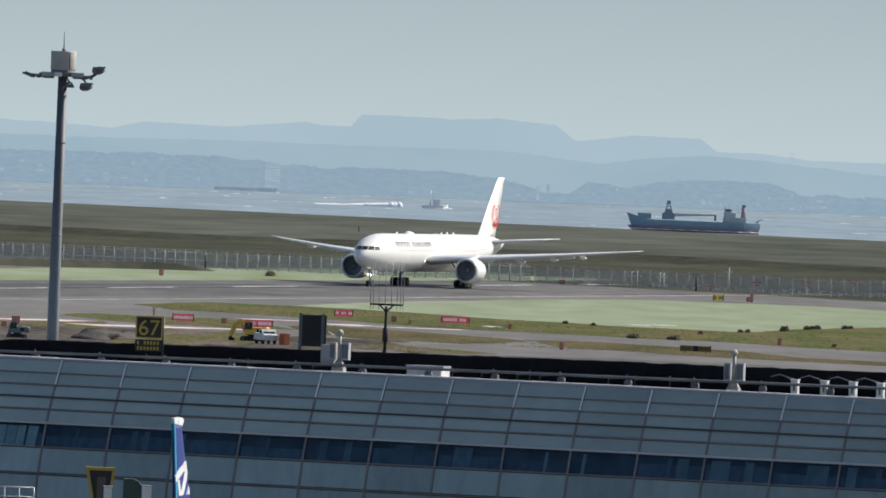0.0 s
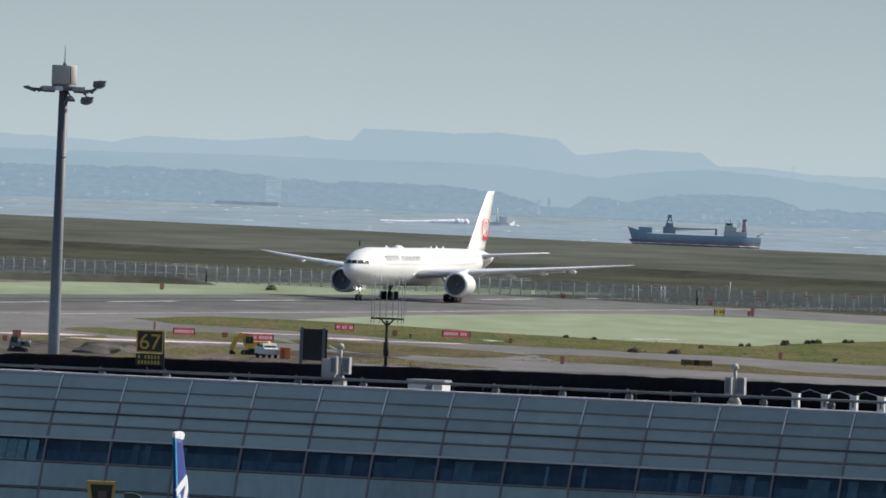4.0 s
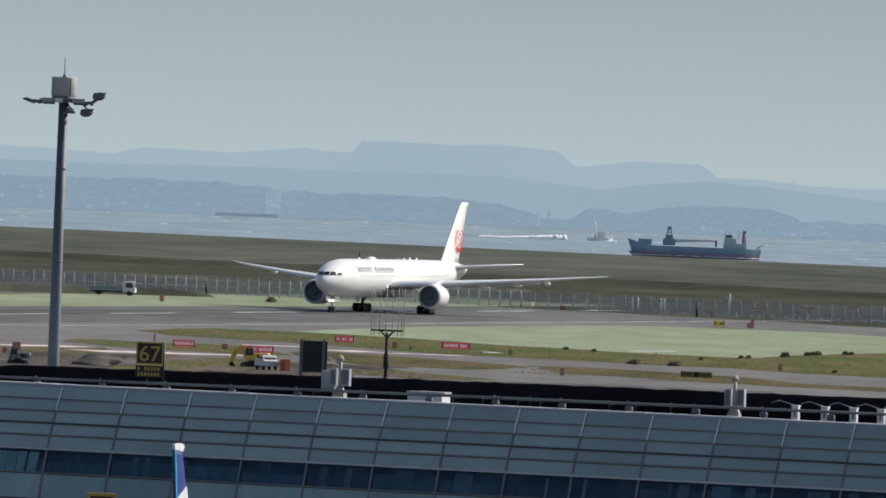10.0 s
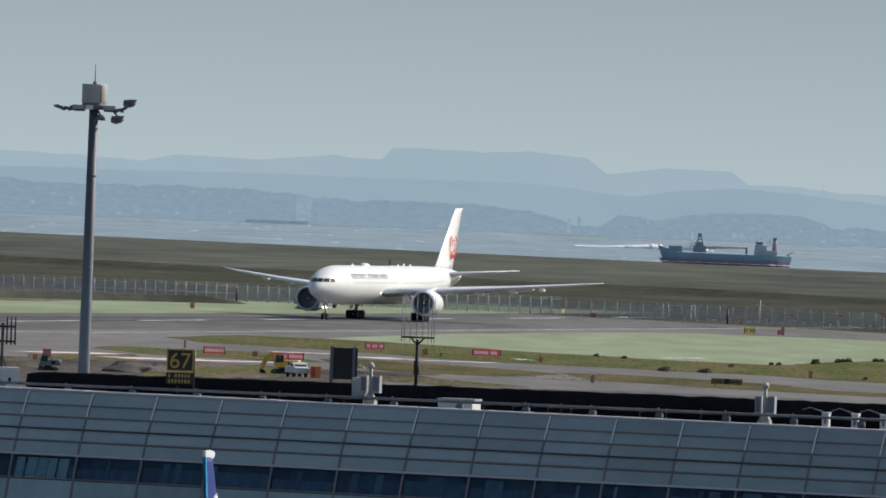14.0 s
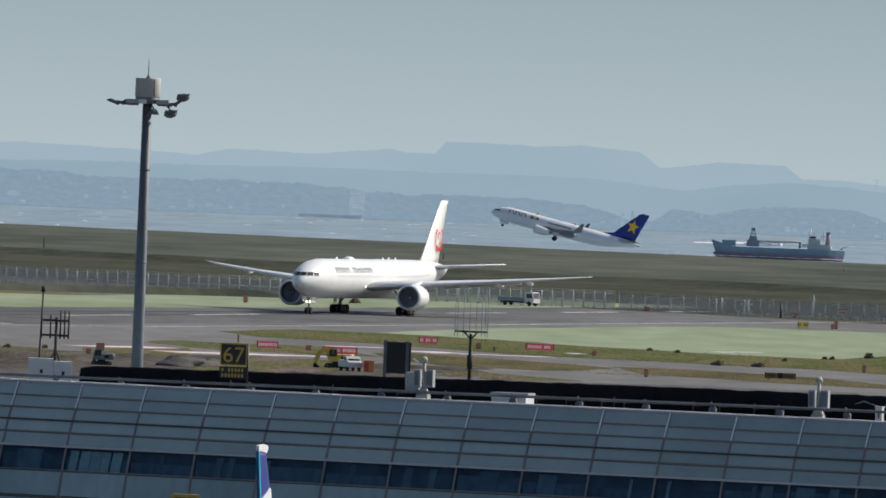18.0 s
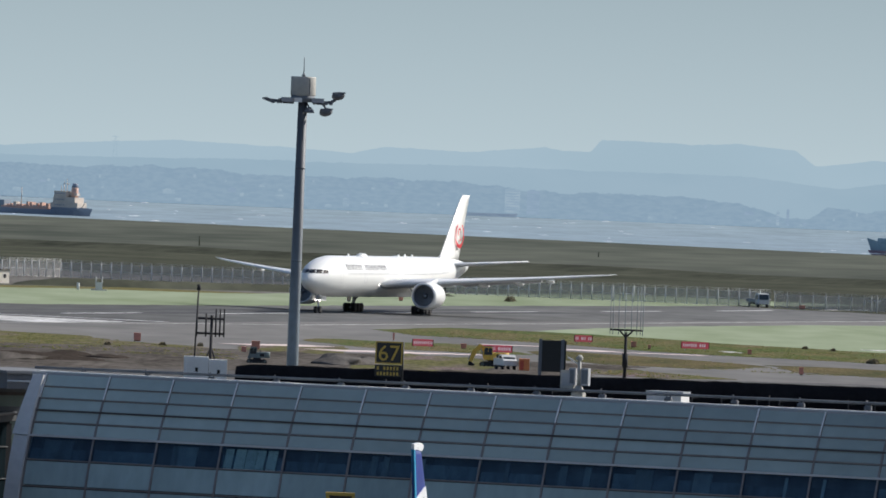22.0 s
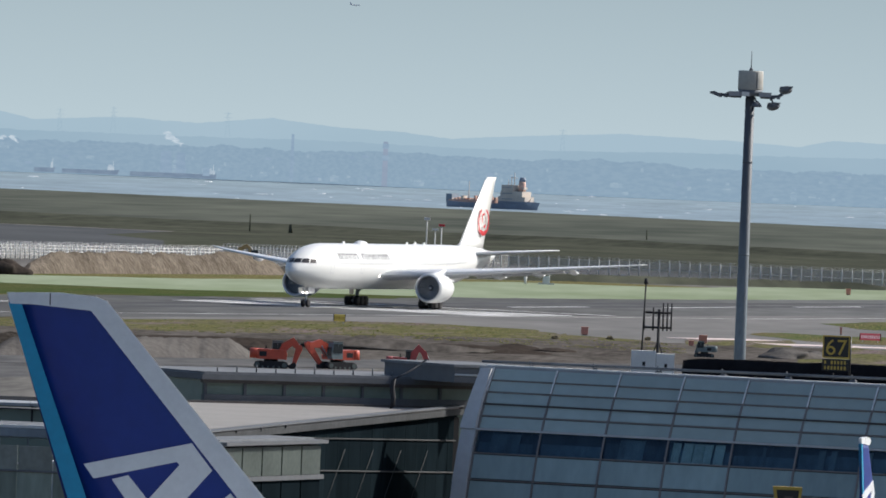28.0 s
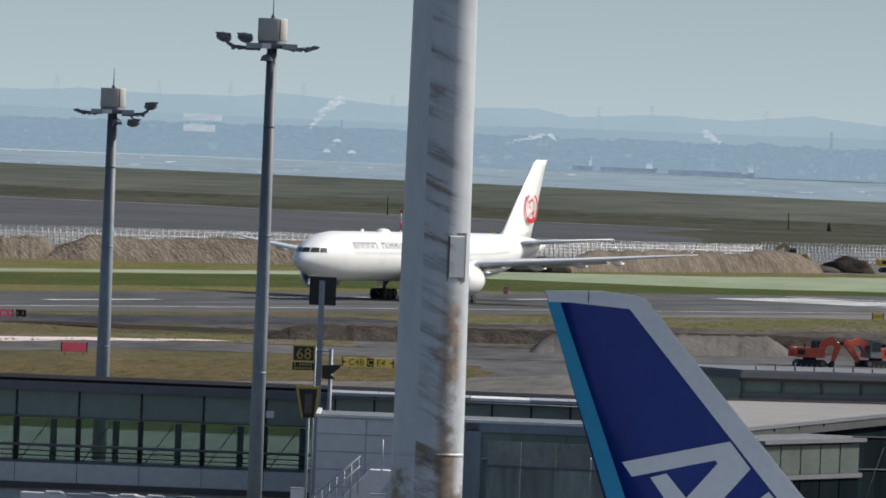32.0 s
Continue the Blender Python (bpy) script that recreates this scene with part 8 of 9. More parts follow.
digger(turned(spot(4.333, 1142, 0), 4), M_ORANGE, "orange excavator digging on the site", 0.92, 1, ((2.35, 3.0), (3.05, 2.3), (2.5, 0.5)), 1, M_TEALCAB, 1.75)
digger(turned(spot(3.999, 1150, 0), 36), M_ORANGE, "orange excavator with a pale cab facing another one", 0.92, -1, ((2.2, 2.75), (3.65, 2.5), (2.0, 0.45)), -1, M_TEALCAB)
digger(turned(spot(3.655, 1140, 0), 4), M_CRIMSON, "faded red excavator behind the roof block", 0.8, 1, ((1.7, 3.3), (2.4, 2.7), (2.9, 1.2)), 1)
digger(turned(spot(3.942, 1871, 0), 4), M_MACHYEL, "yellow excavator by the mesh fence", 1.05, 1, ((1.35, 3.1), (2.75, 3.2), (2.3, 1.5)), 1)
digger(turned(spot(5.88, 1705, 1.9), 4), M_MACHYEL, "yellow excavator on dark soil", 0.85, -1, ((3.0, 4.5), (3.7, 3.1), (3.3, 1.7)))
digger(turned(spot(5.995, 1708, 1.5), 4), M_MACHYEL, "yellow excavator digging into dark soil", 0.8, -1, ((1.5, 3.6), (3.7, 3.5), (3.3, 0.2)))
digger(turned(spot(4.42, 1842, 1.0), 4), M_TANMACH, "weathered excavator on an earth mound", 0.9, -1, ((2.2, 3.6), (3.4, 3.0), (3.6, 1.0)))
digger(turned(spot(0.945, 1322, 0), 1), M_MACHYEL, "dull yellow excavator seen over the pier roof", 0.80, -1, ((1.9, 2.9), (2.7, 2.2), (3.3, 0.5)), -1, M_MACHYEL)
digger(turned(spot(2.140, 1287, 0), 2), M_TEALCAB, "small dark green site machine", 0.62, -1, ((0.9, 1.9), (1.2, 1.4), (1.5, 0.5)), -1, M_TEALCAB)


def truck(m, label, body, l=5.0, w=2.0, h=2.3, name="truck"):
    s = thing(name, m, label, "truck")
    bm = bmnew()
    prism(bm, [(-l / 2, 0.5), (l / 2, 0.5), (l / 2, 1.1), (l * 0.36, 1.25), (l * 0.26, h), (-l * 0.02, h), (-l * 0.04, 1.3), (-l / 2, 1.3)], -w / 2, w / 2)
    part("body", bm, body, s)
    bm = bmnew()
    prism(bm, [(l * 0.34, 1.3), (l * 0.255, h - 0.12), (0.06 * l, h - 0.12), (0.04 * l, 1.3)], -w / 2 - 0.01, w / 2 + 0.01)
    part("side_window", bm, M_CAB, s)
    bm = bmnew()
    bm.faces.new([bm.verts.new(p) for p in ((l * 0.365, -w * 0.42, 1.28), (l * 0.365, w * 0.42, 1.28), (l * 0.272, w * 0.42, h - 0.1), (l * 0.272, -w * 0.42, h - 0.1))])
    part("windscreen", bm, M_CAB, s)
    for x in (-l * 0.3, l * 0.3):
        for y in (-w / 2 + 0.12, w / 2 - 0.12):
            wheel(s, x, y, 0.36, 0.24)
    for y in (-w * 0.36, w * 0.36):
        bm = bmnew()
        rod(bm, (l / 2, y, 0.85), (l / 2 + 0.03, y, 0.85), 0.12, 0.12, 8)
        part("headlamp", bm, M_WHITEBOX, s)
    return s


truck(turned(spot(0.880, 1308, 0), -70), "white and blue site truck seen over the roof", M_WHITEBOX, 3.6, 1.7, 1.75)
bm = bmnew()
box(bm, -0.6, 0.6, -0.6, 0.6, 0, 1.4)
s = thing("orange_container", turned(spot(0.785, 1306, 0), 1), "small orange site container", "container")
part("case", bm, M_ORANGE2, s)
bm = bmnew()
box(bm, -0.5, -0.05, -0.63, -0.6, 0.1, 1.2)
part("door", bm, M_ORANGE, s)


def flatbed(m):
    s = thing("flatbed_truck", m, "white flatbed truck driving along the perimeter road", "truck")
    bm = bmnew()
    prism(bm, [(-0.35, 0.55), (1.7, 0.55), (1.72, 1.25), (1.45, 2.3), (1.25, 2.4), (-0.35, 2.4)], -0.95, 0.95)
    cab = part("cab", bm, M_WHITEBOX, s)
    bm = bmnew()
    prism(bm, [(0.15, 1.35), (1.5, 1.35), (1.3, 2.15), (0.15, 2.15)], -0.965, 0.965)
    part("side_window", bm, M_CAB, cab)
    bm = bmnew()
    bm.faces.new([bm.verts.new(p) for p in ((1.735, -0.85, 1.3), (1.735, 0.85, 1.3), (1.49, 0.85, 2.25), (1.49, -0.85, 2.25))])
    part("windscreen", bm, M_CAB, cab)
    part("chassis", box(bmnew(), -6.0, 1.4, -0.45, 0.45, 0.5, 0.75), M_DARK, s)
    part("load_bed", box(bmnew(), -6.1, -0.45, -1.05, 1.05, 0.78, 0.98), M_STEEL, s, "grey flat load bed")
    for y in (-1.05, 1.0):
        part("drop_side", box(bmnew(), -6.1, -0.45, y, y + 0.05, 0.98, 1.38), M_GALV, s)
    part("tail_board", box(bmnew(), -6.14, -6.1, -1.05, 1.05, 0.8, 1.38), M_GALV, s)
    part("head_board", box(bmnew(), -0.45, -0.4, -1.05, 1.05, 0.98, 2.0), M_STEEL, s)
    for x in (-4.6, 0.75):
        for y in (-0.85, 0.85):
            wheel(s, x, y, 0.42, 0.26)
    for y in (-0.7, 0.7):
        bm = bmnew()
        rod(bm, (1.7, y, 0.85), (1.74, y, 0.85), 0.12, 0.12, 8)
        part("headlamp", bm, M_WHITEBOX, s)
    return s


van = flatbed(turned(spot(2.2, 1905, 0), 0))

for b, c, m in ((8.17, 0, M_WHITEBOX), (7.94, 6, M_STEEL), (7.79, -5, M_WHITEBOX), (7.65, 4, M_WHITEBOX), (7.50, 0, M_CABFRAME)):
    truck(turned(spot(b, 665, 0), 5 + c), "parked apron car in front of the gallery", m, 3.0, 1.6, 1.4, "car")

M_BEIGE = mat("weathered_beige_board", (0.72, 0.67, 0.57), 0.8, var=0.2, size=0.8, fine=5, obj=True)
# site hut, lamp towers, small aerials by the fence
s = thing("site_hut", turned(spot(3.44, 1884, 0), 48), "pale square site hut with a round opening", "hut")
part("case", box(bmnew(), -1.15, 1.35, 0, 2.2, 0, 2.15), M_BEIGE, s)
part("roof", box(bmnew(), -3.4, 1.6, -0.15, 2.4, 2.15, 2.3), M_EARTH2, s, "rusty brown roof")
bm = bmnew()
rod(bm, (0.3, -0.03, 1.2), (0.3, 0.02, 1.2), 0.36, 0.36, 14)
part("opening", bm, M_DARK, s)
part("side_store", box(bmnew(), -3.2, -1.16, 0.3, 2, 0, 2.14), M_EARTH4, s, "brown boarded lean-to")
for b, h in ((3.86, 2.5), (3.785, 2.4)):
    s = thing("site_board", turned(spot(b, 1893, 0), 50), "pale beige standing board on the site", "board", "site boards")
    bm = bmnew()
    prism(bm, [(-0.75, 0.1), (0.7, 0.1), (0.75, h), (-0.6, h - 0.12)], -0.08, 0.08)
    part("panel", bm, M_BEIGE, s)
    for x in (-0.55, 0.55):
        part("foot", box(bmnew(), x - 0.08, x + 0.08, -0.5, 0.5, 0, 0.12), M_STEEL, s)
s = thing("pump_drum", turned(spot(3.575, 1890, 0), 4), "dark green upright site pump", "pump")
bm = bmnew()
rod(bm, (0, 0, 0), (0, 0, 1.7), 0.75, 0.6, 12)
part("drum", bm, M_TEALCAB, s)
bm = bmnew()
rod(bm, (0.1, 0, 1.7), (0.1, 0, 4.4), 0.2, 0.16)
part("riser", bm, M_DARK, s)
for b, h in ((3.527, 7.9), (3.57, 9.6), (3.495, 8.6)):
    s = thing("lamp_tower", turned(spot(b, 1900, 0), 3), "thin pale lamp tower by the fence", "lamp", "lamp towers")
    bm = bmnew()
    rod(bm, (0, 0, 0), (0, 0, h), 0.12, 0.08)
    part("post", bm, M_FENCE, s)
    part("lamp_head", box(bmnew(), -0.5, 0.5, -0.2, 0.2, h - 0.35, h), M_RED if b == 3.495 else M_FENCE, s)
s = thing("monitor_aerial", turned(spot(2.955, 1836, 0), 3), "white monitor aerial on a small frame", "antenna")
part("frame", box(bmnew(), -1.3, 1.3, -0.2, 0.2, 0.1, 0.3), M_WHITEBOX, s)
part("case", box(bmnew(), -0.55, 0.55, -0.2, 0.2, 0.3, 1.4), M_WHITEBOX, s)
for x in (-0.5, 0.5):
    bm = bmnew()
    rod(bm, (x, 0, 0), (x, 0, 2.3), 0.07)
    part("leg", bm, M_WHITEBOX, s)
bm = bmnew()
loft(bm, [[(0.22 * math.cos(a), 0.22 * math.sin(a), zz) for a in [k * math.pi / 4 for k in range(8)]] for zz in (0, 1.2)])
solid("white_marker", bm, M_WHITEBOX, turned(spot(3.06, 1838, 0)), "white upright runway marker", "marker")
for b, d, h in ((6.43, 1840, 7.0),):
    s = thing("warning_beacon", turned(spot(b, d, 0), 5), "red and white warning beacon mast", "beacon", "warning beacons")
    for k in range(5):
        bm = bmnew()
        rod(bm, (0, 0, h * k / 5), (0, 0, h * (k + 1) / 5), 0.1, 0.1)
        part("band", bm, M_RED if k % 2 else M_WHITEBOX, s)
    part("beacon_head", box(bmnew(), -0.3, 0.3, -0.2, 0.2, h, h + 0.35), M_RED, s)


# ---- airfield signs and markers ----
def lit_face(name, col, share):
    """The face of a sign lit from within: its paint, and a share of the same colour given off."""
    m = mat(name, col, 0.6, var=0.12, size=0.7, obj=True)
    b = m.node_tree.nodes["Principled BSDF"]
    b.inputs["Emission Color"].default_value = (*col, 1)
    b.inputs["Emission Strength"].default_value = share
    return m


M_SIGNRED = lit_face("lit_sign_red", (0.47, 0.075, 0.10), 0.30)
M_SIGNLIT = lit_face("lit_sign_yellow", (0.55, 0.42, 0.10), 0.16)
M_SIGNWHITE = lit_face("lit_sign_white", (0.70, 0.58, 0.60), 0.22)


def taxi_sign(b, d, w, h, face, bars, label, letters_m=None, text=None):
    s = thing("taxiway_sign", turned(spot(b, d, 0), b), label, "sign", "taxiway signs")
    part("board", box(bmnew(), -w / 2, w / 2, 0, 0.25, 0.3, 0.3 + h), face, s)
    for x in (-w / 2, w / 2 - 0.1):
        part("end_cap", box(bmnew(), x, x + 0.1, -0.02, 0.27, 0.28, 0.32 + h), M_SIGNBLACK, s)
    for x in (-w * 0.35, w * 0.35):
        bm = bmnew()
        rod(bm, (x, 0.12, 0), (x, 0.12, 0.35), 0.06)
        part("leg", bm, M_STEEL, s)
    if text:
        for t, x in text:
            lettering(t, h * 1.05, letters_m, s, x * w, -0.02, 0.3 + h * 0.13, "sign_text", True)
    else:
        rnd = random.Random(int(d * 7))
        x = -w * 0.42
        while x < w * 0.40:
            ww = 0.09 + 0.12 * rnd.random()
            part("character_block", box(bmnew(), x, x + ww, -0.012, 0, 0.3 + h * 0.26, 0.3 + h * 0.72), letters_m or M_WHITEBOX, s)
            x += ww + 0.09 + (0.3 if rnd.random() < 0.2 else 0)
    return s


for b, d, w in ((1.303, 1426, 2.7), (0.926, 1404, 3.9), (0.490, 1508, 2.5), (-0.077, 1490, 3.75)):
    taxi_sign(b, d, w, 0.85, M_SIGNRED, True, "lit red taxiway sign with white characters on the grass", M_SIGNWHITE)
taxi_sign(-1.405, 1804, 1.7, 1.0, M_SIGNLIT, True, "yellow taxiway sign on the green paving", M_SIGNINK)
taxi_sign(3.995, 1408, 1.5, 0.85, M_SIGNLIT, True, "yellow taxiway sign on the grass", M_SIGNYEL)
verge_sign = taxi_sign(-1.300, 1355, 3.7, 0.68, M_SIGNDULL, True, "yellow and black taxiway sign on the verge", M_SIGNINK)
part("centre_panel", box(bmnew(), -0.3, 0.3, -0.018, 0.0, 0.32, 0.96), M_SIGNBLACK, verge_sign, "black centre panel")
sg = taxi_sign(6.569, 1052, 4.85, 0.80, M_SIGNLIT, True, "long yellow taxiway sign with black letters and arrows", M_SIGNBLACK, [("C4B", -0.22), ("E4", 0.25)])
part("black_field", box(bmnew(), -0.1, 0.55, -0.012, 0, 0.32, 1.08), M_SIGNBLACK, sg)
lettering("C", 0.75, M_SIGNLIT, sg, 0.22, -0.03, 0.44, "sign_text", True)
for s_, x in ((-1, -2.2), (1, 2.2)):
    bm = bmnew()
    box(bm, x - 0.2, x + 0.2, -0.015, 0, 0.66, 0.74)
    prism(bm, [(x + s_ * 0.28, 0.7), (x + s_ * 0.02, 0.86), (x + s_ * 0.02, 0.54)], -0.015, 0)
    part("arrow", bm, M_SIGNBLACK, sg)
# this barrier board takes the signs' glowing red face, added brightness without a lamp
taxi_sign(8.06, 1065, 2.5, 0.9, M_SIGNRED, True, "weathered red barrier board on the meadow", M_SIGNRED)
taxi_sign(8.42, 1218, 1.9, 0.75, M_SIGNRED, True, "red taxiway sign with white characters", M_WHITEBOX)
taxi_sign(8.335, 1219, 1.1, 0.75, M_SIGNBLACK, True, "black taxiway sign with a yellow character", M_SIGNYEL)
M_SALMON = mat("faded_orange_box", (0.55, 0.23, 0.17), 0.6, var=0.15, size=0.5, obj=True)
for b, d, w, h in ((-0.354, 1477, 0.5, 0.5), (-0.620, 1349, 0.5, 0.75), (-1.723, 1437, 0.5, 0.75), (1.423, 1862, 0.75, 0.85), (2.750, 1397, 0.85, 0.85), (2.149, 1370, 1.0, 0.9), (2.208, 1352, 0.6, 0.5), (-1.573, 1826, 0.55, 1.2), (-1.555, 1827, 0.5, 0.6),
                  (0.234, 1497, 0.7, 0.6), (0.154, 1489, 0.35, 0.35), (1.095, 1434, 0.7, 0.5), (1.452, 1476, 0.25, 0.8), (-0.611, 1962, 1.0, 0.5), (5.885, 1509, 0.7, 0.75), (-1.356, 1950, 0.8, 0.7)):
    s = thing("marker_box", turned(spot(b, d, 0), b), "faded orange marker box beside the taxiway", "marker", "orange marker boxes")
    part("case", box(bmnew(), -w / 2, w / 2, -w / 2, w / 2, 0.1, 0.1 + h), M_SALMON, s)
    part("lid", box(bmnew(), -w / 2 - 0.04, w / 2 + 0.04, -w / 2 - 0.04, w / 2 + 0.04, 0.1 + h, 0.18 + h), M_SALMON, s)
    part("base", box(bmnew(), -w * 0.4, w * 0.4, -w * 0.4, w * 0.4, 0, 0.1), M_DARK, s)
for b, d, h in ((-1.598, 1940, 1.75), (-1.85, 1940, 2.05), (-2.084, 1940, 2.7)):
    s = thing("obstruction_light", turned(spot(b, d, 0), b), "red-topped approach light on a thin post", "light", "red approach lights")
    part("stub", rod(bmnew(), (0, 0, 0), (0, 0, h), 0.05), M_FENCE, s)
    part("lamp", box(bmnew(), -0.95, 0.95, -0.15, 0.15, h, h + 0.22), M_SALMON, s, "faded red crossbar")
    part("bracket", box(bmnew(), -0.35, 0.4, -0.15, 0.15, h - 0.5, h - 0.3), M_SALMON, s)
rnd = random.Random(21)
for k in range(30):
    q = k / 29
    b = -1.08 - 1.2 * q + 0.03 * rnd.random()
    h = 0.35 + 0.5 * rnd.random() ** 2
    s = thing("approach_light", turned(spot(b, 1948 - 14 * q, 0), b), "small white runway light on a stub", "light", "runway lights")
    part("stub", rod(bmnew(), (0, 0, 0), (0, 0, h), 0.06), M_FENCE, s)
    w = 0.16 + 0.4 * rnd.random() ** 2
    part("lamp", box(bmnew(), -w, w, -0.15, 0.15, h, h + 0.22), M_WHITEBOX, s)
for b, h in ((-0.962, 2.85), (-0.991, 2.85), (-1.106, 2.85), (-1.127, 2.85), (-1.455, 4.1)):
    s = thing("approach_mast", turned(spot(b, 1948, 0), b), "thin pale mast with small lamps by the fence", "mast", "thin approach masts")
    part("post", rod(bmnew(), (0, 0, 0), (0, 0, h), 0.09, 0.07), M_FENCE, s)
    for x in (-0.5, 0.5):
        part("lamp", box(bmnew(), x - 0.15, x + 0.15, -0.1, 0.1, h - 0.9, h - 0.65), M_WHITEBOX, s)

# white box added to make a bright glint beside the service road
s = thing("glint_box", turned(spot(-1.884, 1228, 0), -1.9), "low white box added for a bright glint beside the service road", "cabinet")
part("case", box(bmnew(), -0.75, 0.75, 0, 0.6, 0.1, 0.95), M_WHITE, s)
part("lid", box(bmnew(), -0.8, 0.8, -0.05, 0.65, 0.95, 1.05), M_WHITE, s)
part("plinth", box(bmnew(), -0.7, 0.7, 0.05, 0.55, 0, 0.1), M_STEEL, s)

# ---- ships ----
# hull colours are paled towards blue to carry the haze over the bay
M_HULLTEAL = mat("teal_grey_hull", (0.205, 0.300, 0.355), 0.6, var=0.1, size=6, obj=True)
M_HULLRED = mat("dull_red_boot_top", (0.32, 0.225, 0.265), 0.7, var=0.15, size=4, obj=True)
M_HULLBLUE = mat("haze_paled_blue_hull", (0.25, 0.285, 0.345), 0.6, var=0.1, size=6, obj=True)
M_DECKRED = mat("pale_rust_deck_gear", (0.60, 0.38, 0.30), 0.7, var=0.2, size=2, obj=True)
M_SUPER = mat("off_white_superstructure", (0.88, 0.86, 0.80), 0.6, var=0.1, size=2, obj=True)
M_SHIPGREY = mat("hazy_dark_hull", (0.21, 0.255, 0.30), 0.7, var=0.1, size=5, obj=True)
M_FOAM = mat("white_foam", (0.90, 0.91, 0.90), 0.9, var=0.15, size=3, fine=6, obj=True)


def hull(bm, L, w, h_bow, h_mid, h_stern, z0, z1, bow_left=True):
    """A ship's hull lofted along x from -L/2 to L/2 between heights z0 and the sheer (or z1 where given)."""
    rings = []
    for k in range(17):
        t = k / 16
        x = -L / 2 + L * t
        q = t if bow_left else 1 - t
        full = min(1.0, (q / 0.16) ** 0.6 + 0.02, 0.6 + ((1 - q) / 0.1) * 0.4)
        top = h_mid + (h_bow - h_mid) * max(0, 1 - q / 0.13) ** 1.2 + (h_stern - h_mid) * max(0, 1 - (1 - q) / 0.2)
        if z1 is not None:
            top = min(top, z1)
        rake = (1 if bow_left else -1) * (-0.035 * L * max(0, 1 - q / 0.08))
        rings.append([(x + rake, -w / 2 * full, top), (x + rake, w / 2 * full, top), (x, w / 2 * full * 0.85, z0), (x, -w / 2 * full * 0.85, z0)])
    loft(bm, rings)
    for f in bm.faces:
        f.smooth = False
    return bm


M_GREYDECK = mat("pale_grey_ship_paint", (0.46, 0.48, 0.48), 0.7, var=0.15, size=3, obj=True)
ship = thing("cargo_ship", turned(spot(-1.274, 3420, SEA_Z + 0.55), -1.0), "teal and red cargo ship with deck cranes at anchor", "ship")
part("hull", hull(bmnew(), 39, 8, 4.7, 2.8, 2.7, 0.9, None), M_HULLTEAL, ship)
part("boot_topping", hull(bmnew(), 38.4, 7.9, 1.1, 1.05, 1.05, -0.6, 0.95), M_HULLRED, ship, "dull red lower hull")
part("forecastle", box(bmnew(), -17.6, -13.5, -2.5, 2.5, 3.0, 4.7), M_HULLTEAL, ship)
cr = part("crane_house", box(bmnew(), -10.2, -6.4, -2, 2, 3.0, 4.9), M_SHIPGREY, ship)
bm = bmnew()
for x0, x1 in ((-9.4, -8.4), (-7.2, -8.0)):
    rod(bm, (x0, 0, 4.9), (x1, 0, 8.6), 0.22, 0.16)
rod(bm, (-8.9, 0, 7.0), (-7.5, 0, 7.0), 0.15)
box(bm, -8.9, -7.7, -0.5, 0.5, 7.6, 8.7)
box(bm, -9.3, -7.4, -0.8, 0.8, 4.9, 6.2)
part("crane_mast", bm, M_SHIPGREY, cr)
bm = bmnew()
rod(bm, (-7.0, 0, 4.6), (6.2, 0, 5.0), 0.28, 0.2)
rod(bm, (-7.0, 0, 4.1), (6.2, 0, 4.7), 0.15, 0.12)
part("crane_jib", bm, M_GREYDECK, ship)
part("jib_rest", box(bmnew(), 5.6, 6.2, -0.6, 0.6, 3.0, 4.8), M_SHIPGREY, ship)
sup = part("superstructure", box(bmnew(), 8.2, 15.2, -2.8, 2.8, 2.8, 4.3), M_GREYDECK, ship)
part("bridge_deck", box(bmnew(), 8.4, 12.0, -2.6, 2.6, 4.3, 5.8), M_GREYDECK, sup)
part("bridge", box(bmnew(), 8.6, 10.8, -3.0, 3.0, 5.8, 6.9), M_GREYDECK, sup)
part("bridge_window", box(bmnew(), 8.9, 10.6, -3.03, -3.0, 6.2, 6.65), M_WGLASS, sup)
bm = bmnew()
rod(bm, (14.3, 0, 4.2), (14.4, 0, 7.6), 0.75, 0.6, 12)
fu = part("funnel", bm, M_HULLRED, ship, "dark red funnel")
part("funnel_cap", box(bmnew(), 13.8, 15.0, -0.5, 0.5, 7.5, 8.2), M_SHIPGREY, fu)
for x in (8.8, 10.2, 12.4, 13.0):
    bm = rod(bmnew(), (x, 0.4, 5.6), (x, 0.4, 8.4 - 0.3 * (x > 11)), 0.14, 0.1)
    part("mast", bm, M_GREYDECK, ship)
bm = bmnew()
rod(bm, (18.0, 0, 3.0), (20.2, 0, 4.1), 0.14, 0.1)
rod(bm, (18.6, 0, 2.8), (19.2, 0, 3.9), 0.1)
part("stern_davit", bm, M_SHIPGREY, ship)
bm = bmnew()
for k in range(9):
    lump(bm, (-18 + k * 4.4, -4.6, -0.1), 2.6, 1.2, 0.25, k * 1.7, 10, 4, 0.4)
part("bow_wash", smooth(bm), M_FOAM, ship, "white water along the hull")

M_CREAM = mat("cream_ship_paint", (0.56, 0.49, 0.42), 0.7, var=0.15, size=3, obj=True)
tank = thing("tanker", turned(spot(3.24, 3740, SEA_Z), -30.0) @ Matrix.Diagonal((1.13, 1.0, 1.0, 1.0)), "blue tanker with a cream deckhouse at anchor", "ship")
part("hull", hull(bmnew(), 30.5, 7, 2.6, 1.7, 2.0, -0.6, None, False), M_HULLBLUE, tank)
part("raised_quarter", hull(bmnew(), 12, 6.8, 2.7, 2.6, 2.6, 1.5, None, False), M_HULLBLUE, tank).location.x = 8.8
